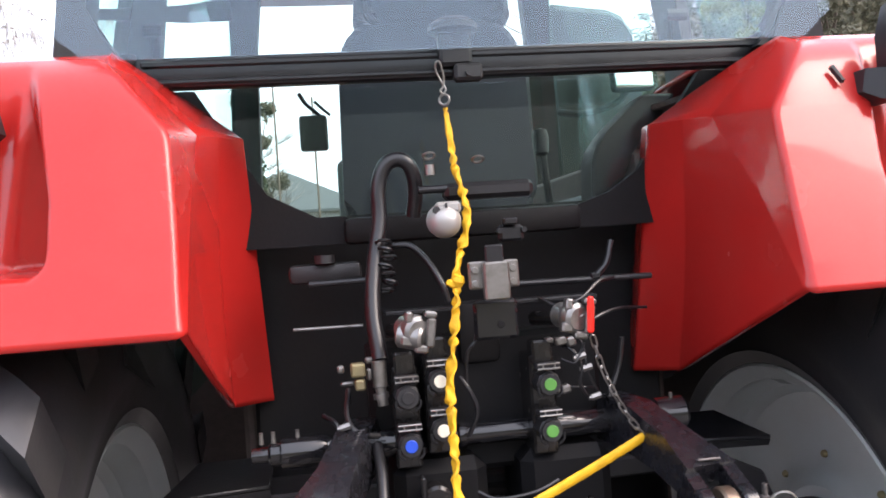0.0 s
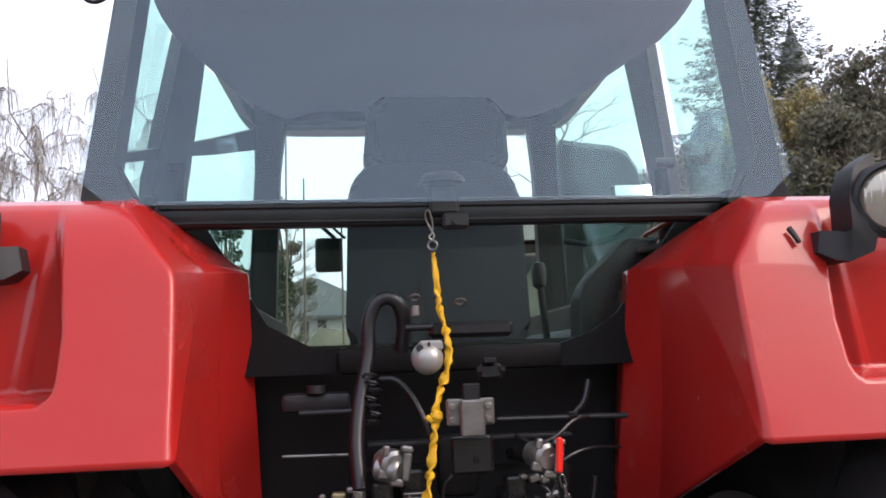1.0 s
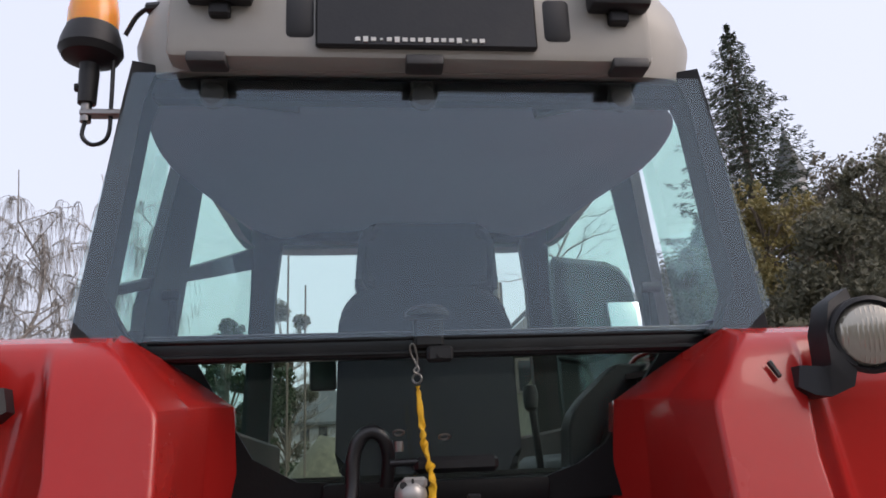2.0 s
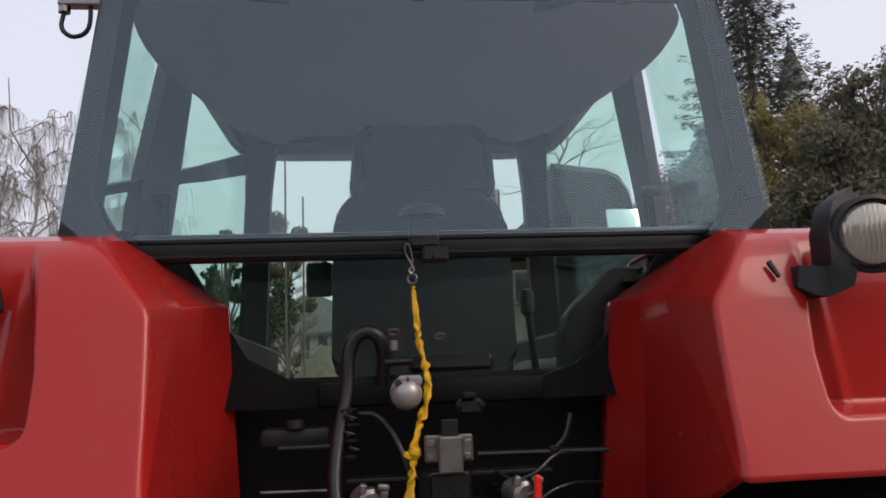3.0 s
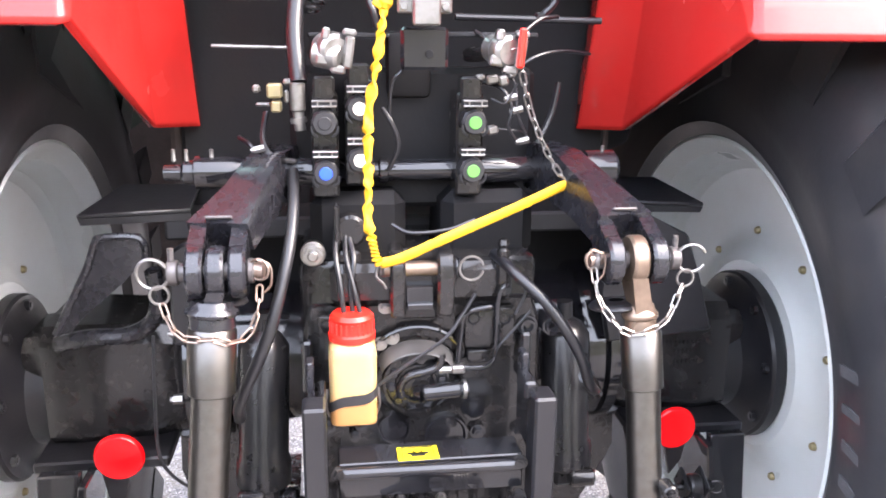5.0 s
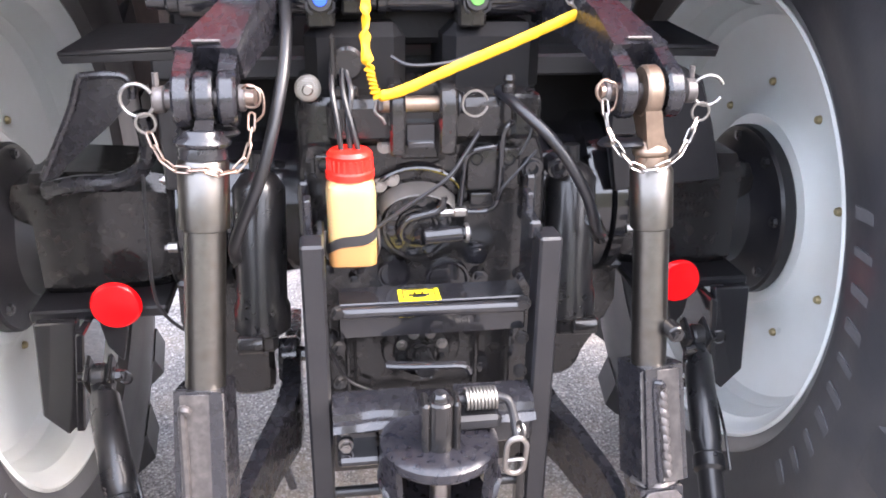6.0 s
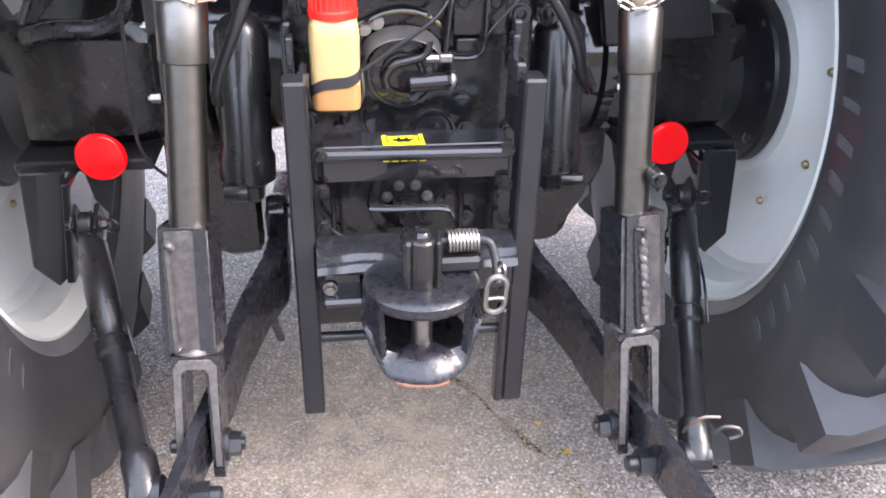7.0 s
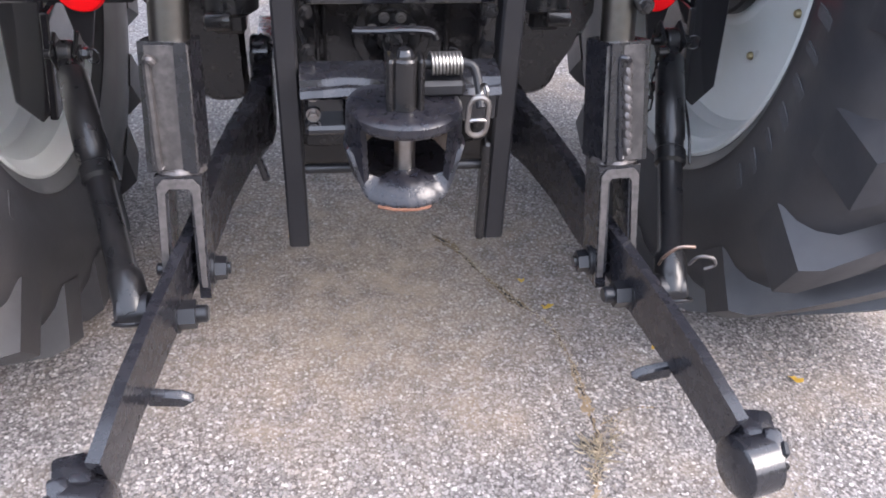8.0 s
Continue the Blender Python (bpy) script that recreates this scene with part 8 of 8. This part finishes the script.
def house(name, x, y, w, d, eaves, ridge, label):
    z0 = terrain(x, y + d / 2) - 0.3
    h = thing(name, (x, y, z0), label, "house")
    bm = B()
    prism(bm, [(x - w / 2, y, z0), (x + w / 2, y, z0), (x + w / 2, y, eaves), (x, y, ridge - 0.15), (x - w / 2, y, eaves)], (0, d, 0))
    part("wall", bm, PLASTER, h, "", 0)
    for s in (-1, 1):
        bm = B()
        o = 0.4
        k = (ridge - eaves) / (w / 2)
        prism(bm, [(x, y - o, ridge), (x + s * (w / 2 + o), y - o, eaves - o * k), (x + s * (w / 2 + o), y - o, eaves - o * k + 0.16), (x, y - o, ridge + 0.16)], (0, d + 2 * o, 0))
        part("roof", bm, SLATE, h, "", 0)
    for i, wx in enumerate((-0.28, 0.0, 0.28)):
        bm = B()
        cx = x + wx * w
        box(bm, (cx, y - 0.02, eaves - 0.9), (1.0, 0.10, 1.2), 0.02)
        win = part("window", bm, TIMBER, h)
        bm = B()
        box(bm, (cx, y - 0.08, eaves - 0.9), (0.8, 0.03, 1.0), 0)
        part("pane", bm, DARKGLASS, win)


house("house", 7.4, 27.0, 6.0, 8.0, 5.6, 8.3, "pale house with a grey tiled roof")


def hipped_house(x, y):
    """A low house whose hipped roof ends in a short level ridge."""
    z0 = terrain(x, y) - 0.3
    h = thing("house", (x, y, z0), "low grey house with a hipped slate roof beyond the grass", "house")
    bm = B()
    box(bm, (x, y + 4.0, (z0 + 4.4) / 2), (8.4, 7.2, 4.4 - z0), 0)
    part("wall", bm, PLASTER, h, "", 0)
    bm = B()
    loft(bm, [[(x + a * w, y + b, z) for a, b in ((-1, 0), (1, 0), (1, 8), (-1, 8))] for w, z in ((4.8, 4.3), (4.8, 4.45))] + [[(x + a * 0.45, y + b, 6.75) for a, b in ((-1, 2.8), (1, 2.8), (1, 5.2), (-1, 5.2))]])
    roof = part("roof", bm, SLATE, h, "", 0)
    for dx in (-0.55, -1.15):
        bm = B()
        box(bm, (x + dx, y + 0.95, 5.26), (0.34, 0.06, 0.5), 0.02, (-50, 0, 0))
        part("skylight", bm, DARKGLASS, roof)
    for k in range(4):
        bm = B()
        box(bm, (x - 2.1 + 0.95 * k, y + 0.37, 3.85), (0.5, 0.10, 0.75), 0.02)
        win = part("window", bm, TIMBER, h)
        bm = B()
        box(bm, (x - 2.1 + 0.95 * k, y + 0.305, 3.85), (0.4, 0.03, 0.64), 0)
        part("pane", bm, DARKGLASS, win)


hipped_house(-2.6, 44.0)


def turret():
    x, y = 27.0, 45.0
    z0 = terrain(x, y) - 0.3
    t = thing("turret", (x, y, z0), "narrow turret with a pointed grey roof", "turret")
    bm = B()
    cyl(bm, (x, y, z0), (x, y, 18.6), 0.9, seg=8)
    part("wall", bm, PLASTER, t)
    bm = B()
    lathe(bm, [(1.15, 18.4), (0.6, 19.8), (0.12, 21.4), (0.03, 22.2), (0, 22.3)], (x, y, 0), (0, 0, 1), 8)
    part("roof", bm, SLATE, t)


turret()
for x, top in ((-1.30, 6.6), (-1.00, 4.97), (-0.36, 4.45)):
    z0 = terrain(x, 14.0) - 0.2
    bm = B()
    cyl(bm, (x, 14, z0), (x, 14, top), 0.022, 0.016, seg=10)
    tagged(part("pole", bm, BARK), "thin weathered wooden pole in the grass", "pole", "poles in the grass")


# ---- small things on the ground ----
def fallen_leaf(x, y, turn, size):
    bm = B()
    pts = []
    for k in range(10):
        a = 2 * math.pi * k / 10
        r = size * (1.0 if k % 2 == 0 else 0.72)
        lx, ly = r * math.cos(a), 0.42 * r * math.sin(a)
        c, s_ = math.cos(turn), math.sin(turn)
        pts.append((x + lx * c - ly * s_, y + lx * s_ + ly * c, 0.006 + 0.004 * math.cos(2 * a) + 0.003 * (k % 3)))
    prism(bm, pts, (0, 0, 0.0012))
    tagged(part("fallen_leaf", bm, LEAFY), "dry yellow leaf lying on the asphalt", "leaf", "fallen leaves")


for x, y, a, sz in ((0.404, 1.590, 0.2, 0.018), (0.915, 1.285, 2.6, 0.019), (-0.23, 1.95, 1.1, 0.012), (0.36, 1.70, 2.9, 0.012), (0.62, 1.42, 0.9, 0.010)):
    fallen_leaf(x, y, a, sz)


def dry_grass():
    g = random.Random(9)
    quads = []
    line = [(0.215, 1.86), (0.262, 1.75), (0.335, 1.62), (0.395, 1.53), (0.414, 1.40), (0.412, 1.30)]
    spots = [((0.392, 1.135), 0.024, 75, 0.030), ((0.425, 1.15), 0.018, 36, 0.026), ((0.375, 1.08), 0.012, 30, 0.022), ((0.45, 1.20), 0.02, 40, 0.012), ((0.36, 0.99), 0.015, 50, 0.014)]
    for a, b in zip(line, line[1:]):
        for k in range(12):
            t = k / 12
            spots.append(((a[0] + (b[0] - a[0]) * t, a[1] + (b[1] - a[1]) * t), 0.010, 8, 0.007))
    for (x, y), r, n, ln in spots:
        for k in range(n):
            a, d = g.uniform(0, 6.28), r * g.random() ** 0.5
            p = Vector((x + d * math.cos(a), y + d * 1.6 * math.sin(a), 0.002))
            tip = Vector((g.uniform(-1, 1), g.uniform(-1, 1), g.uniform(0.15, 0.7))).normalized() * ln * g.uniform(0.6, 1.4)
            quads.append((p + tip * 0.5, tip * 0.5, tip.cross(Vector((0, 0, 1))).normalized() * 0.0007))
    t = thing("dry_grass", (0.385, 1.13, 0), "tufts of dry straw-coloured grass in an asphalt crack", "grass", kind="stuff")
    crown_mesh("blades", quads, STRAW, t)


dry_grass()


def pebbles():
    """Stones set in the worn asphalt: low, uneven polygons that stand a little proud of the binder."""
    g = random.Random(12)
    verts, faces = [], []
    step = 0.0085
    for j in range(int(2.3 / step)):
        for i in range(int(2.7 / step)):
            if g.random() < 0.22:
                continue
            x, y = -1.22 + (i + g.uniform(0.0, 1.0)) * step, 0.55 + (j + g.uniform(0.0, 1.0)) * step
            r = 0.0017 + 0.0042 * g.random() ** 2.2
            h = 0.0004 + r * g.uniform(0.10, 0.30)
            k = len(verts)
            turn, long = g.uniform(0, 6.28), g.uniform(0.65, 1.45)
            c, n = math.cos(turn), math.sin(turn)
            lx, ly = g.uniform(-0.12, 0.12) * r, g.uniform(-0.12, 0.12) * r
            rim = []
            for a in range(5):
                t, q = a * 1.2566 + g.uniform(-0.45, 0.45), g.uniform(0.8, 1.15)
                px, py = q * r * long * math.cos(t), q * r / long * math.sin(t)
                rim.append((px * c - py * n, px * n + py * c))
            tilt = g.uniform(0.0, 6.28)
            for px, py in rim:
                verts.append((x + px, y + py, 0.0002))
            for px, py in rim:
                verts.append((x + lx + px * 0.72, y + ly + py * 0.72, h * (1 + 0.35 * math.cos(tilt + math.atan2(py, px)))))
            faces += [(k + a, k + (a + 1) % 5, k + 5 + (a + 1) % 5, k + 5 + a) for a in range(5)] + [tuple(range(k + 5, k + 10))]
    me = bpy.data.meshes.new("pebbles")
    me.from_pydata(verts, [], faces)
    me.materials.append(PEBBLE)
    tagged(new("pebbles", me), "small grey and pale stones set in the worn asphalt", "grit", kind="stuff")


def asphalt_crack():
    """A crack filled with earth: a broad uneven bed of soil and, on it, broken flat strips coloured as the shade of an
    open gap.
    """
    g = random.Random(5)
    main = [(0.16, 1.93), (0.215, 1.86), (0.262, 1.75), (0.335, 1.62), (0.395, 1.53), (0.414, 1.40), (0.412, 1.30), (0.41, 1.19), (0.385, 1.10), (0.365, 1.03), (0.35, 0.93)]
    for line, w in ((main, 0.0075), ([(0.41, 1.20), (0.45, 1.215), (0.49, 1.24), (0.53, 1.245), (0.56, 1.24)], 0.004)):
        pts = smooth_line([(x, y, 0) for x, y in line], 14)
        wide = [0.5]
        for k in range(len(pts)):
            wide.append(min(1.7, max(0.15, wide[-1] + g.uniform(-0.45, 0.45))))
        soil, gap = B(), B()
        for bm, z, f in ((soil, 0.0006, 1.0), (gap, 0.0014, 0.30)):
            rows = []
            for k, q in enumerate(pts):
                a, b = (w * f * wide[k] * g.uniform(0.5, 1.4) for _ in (0, 1))
                q = q + Vector((g.uniform(-0.003, 0.003), g.uniform(-0.003, 0.003), 0))
                rows.append((bm.verts.new((q.x - a, q.y - 0.3 * a, z)), bm.verts.new((q.x + b, q.y + 0.4 * b, z))))
            for k in range(len(rows) - 1):
                if f == 1.0 or math.sin(k * 0.33 + 0.9) > -0.35:
                    bm.faces.new((rows[k][0], rows[k][1], rows[k + 1][1], rows[k + 1][0]))
        bed = part("asphalt_crack", soil, CRACK, smooth=0)
        tagged(bed, "earth-filled crack in the worn asphalt", "crack", kind="structure")
        part("gap_shade_strip", gap, GAP_SHADE, bed, "flat dark strips coloured as the shade in the crack's open stretches", 0)


# near-black for flat strips: the shade down in the crack, as colour
GAP_SHADE = material("gap_shade_paint", (0.035, 0.030, 0.026), 0.95, vary=0.4, scale=150)
CRACK = material("earthy_crack", (0.20, 0.145, 0.085), 0.95, vary=0.5, scale=120, dirt=(0.11, 0.085, 0.06), dirt_amount=0.8, dirt_scale=30, bump=0.3)
asphalt_crack()
PEBBLE = stone_material()
pebbles()
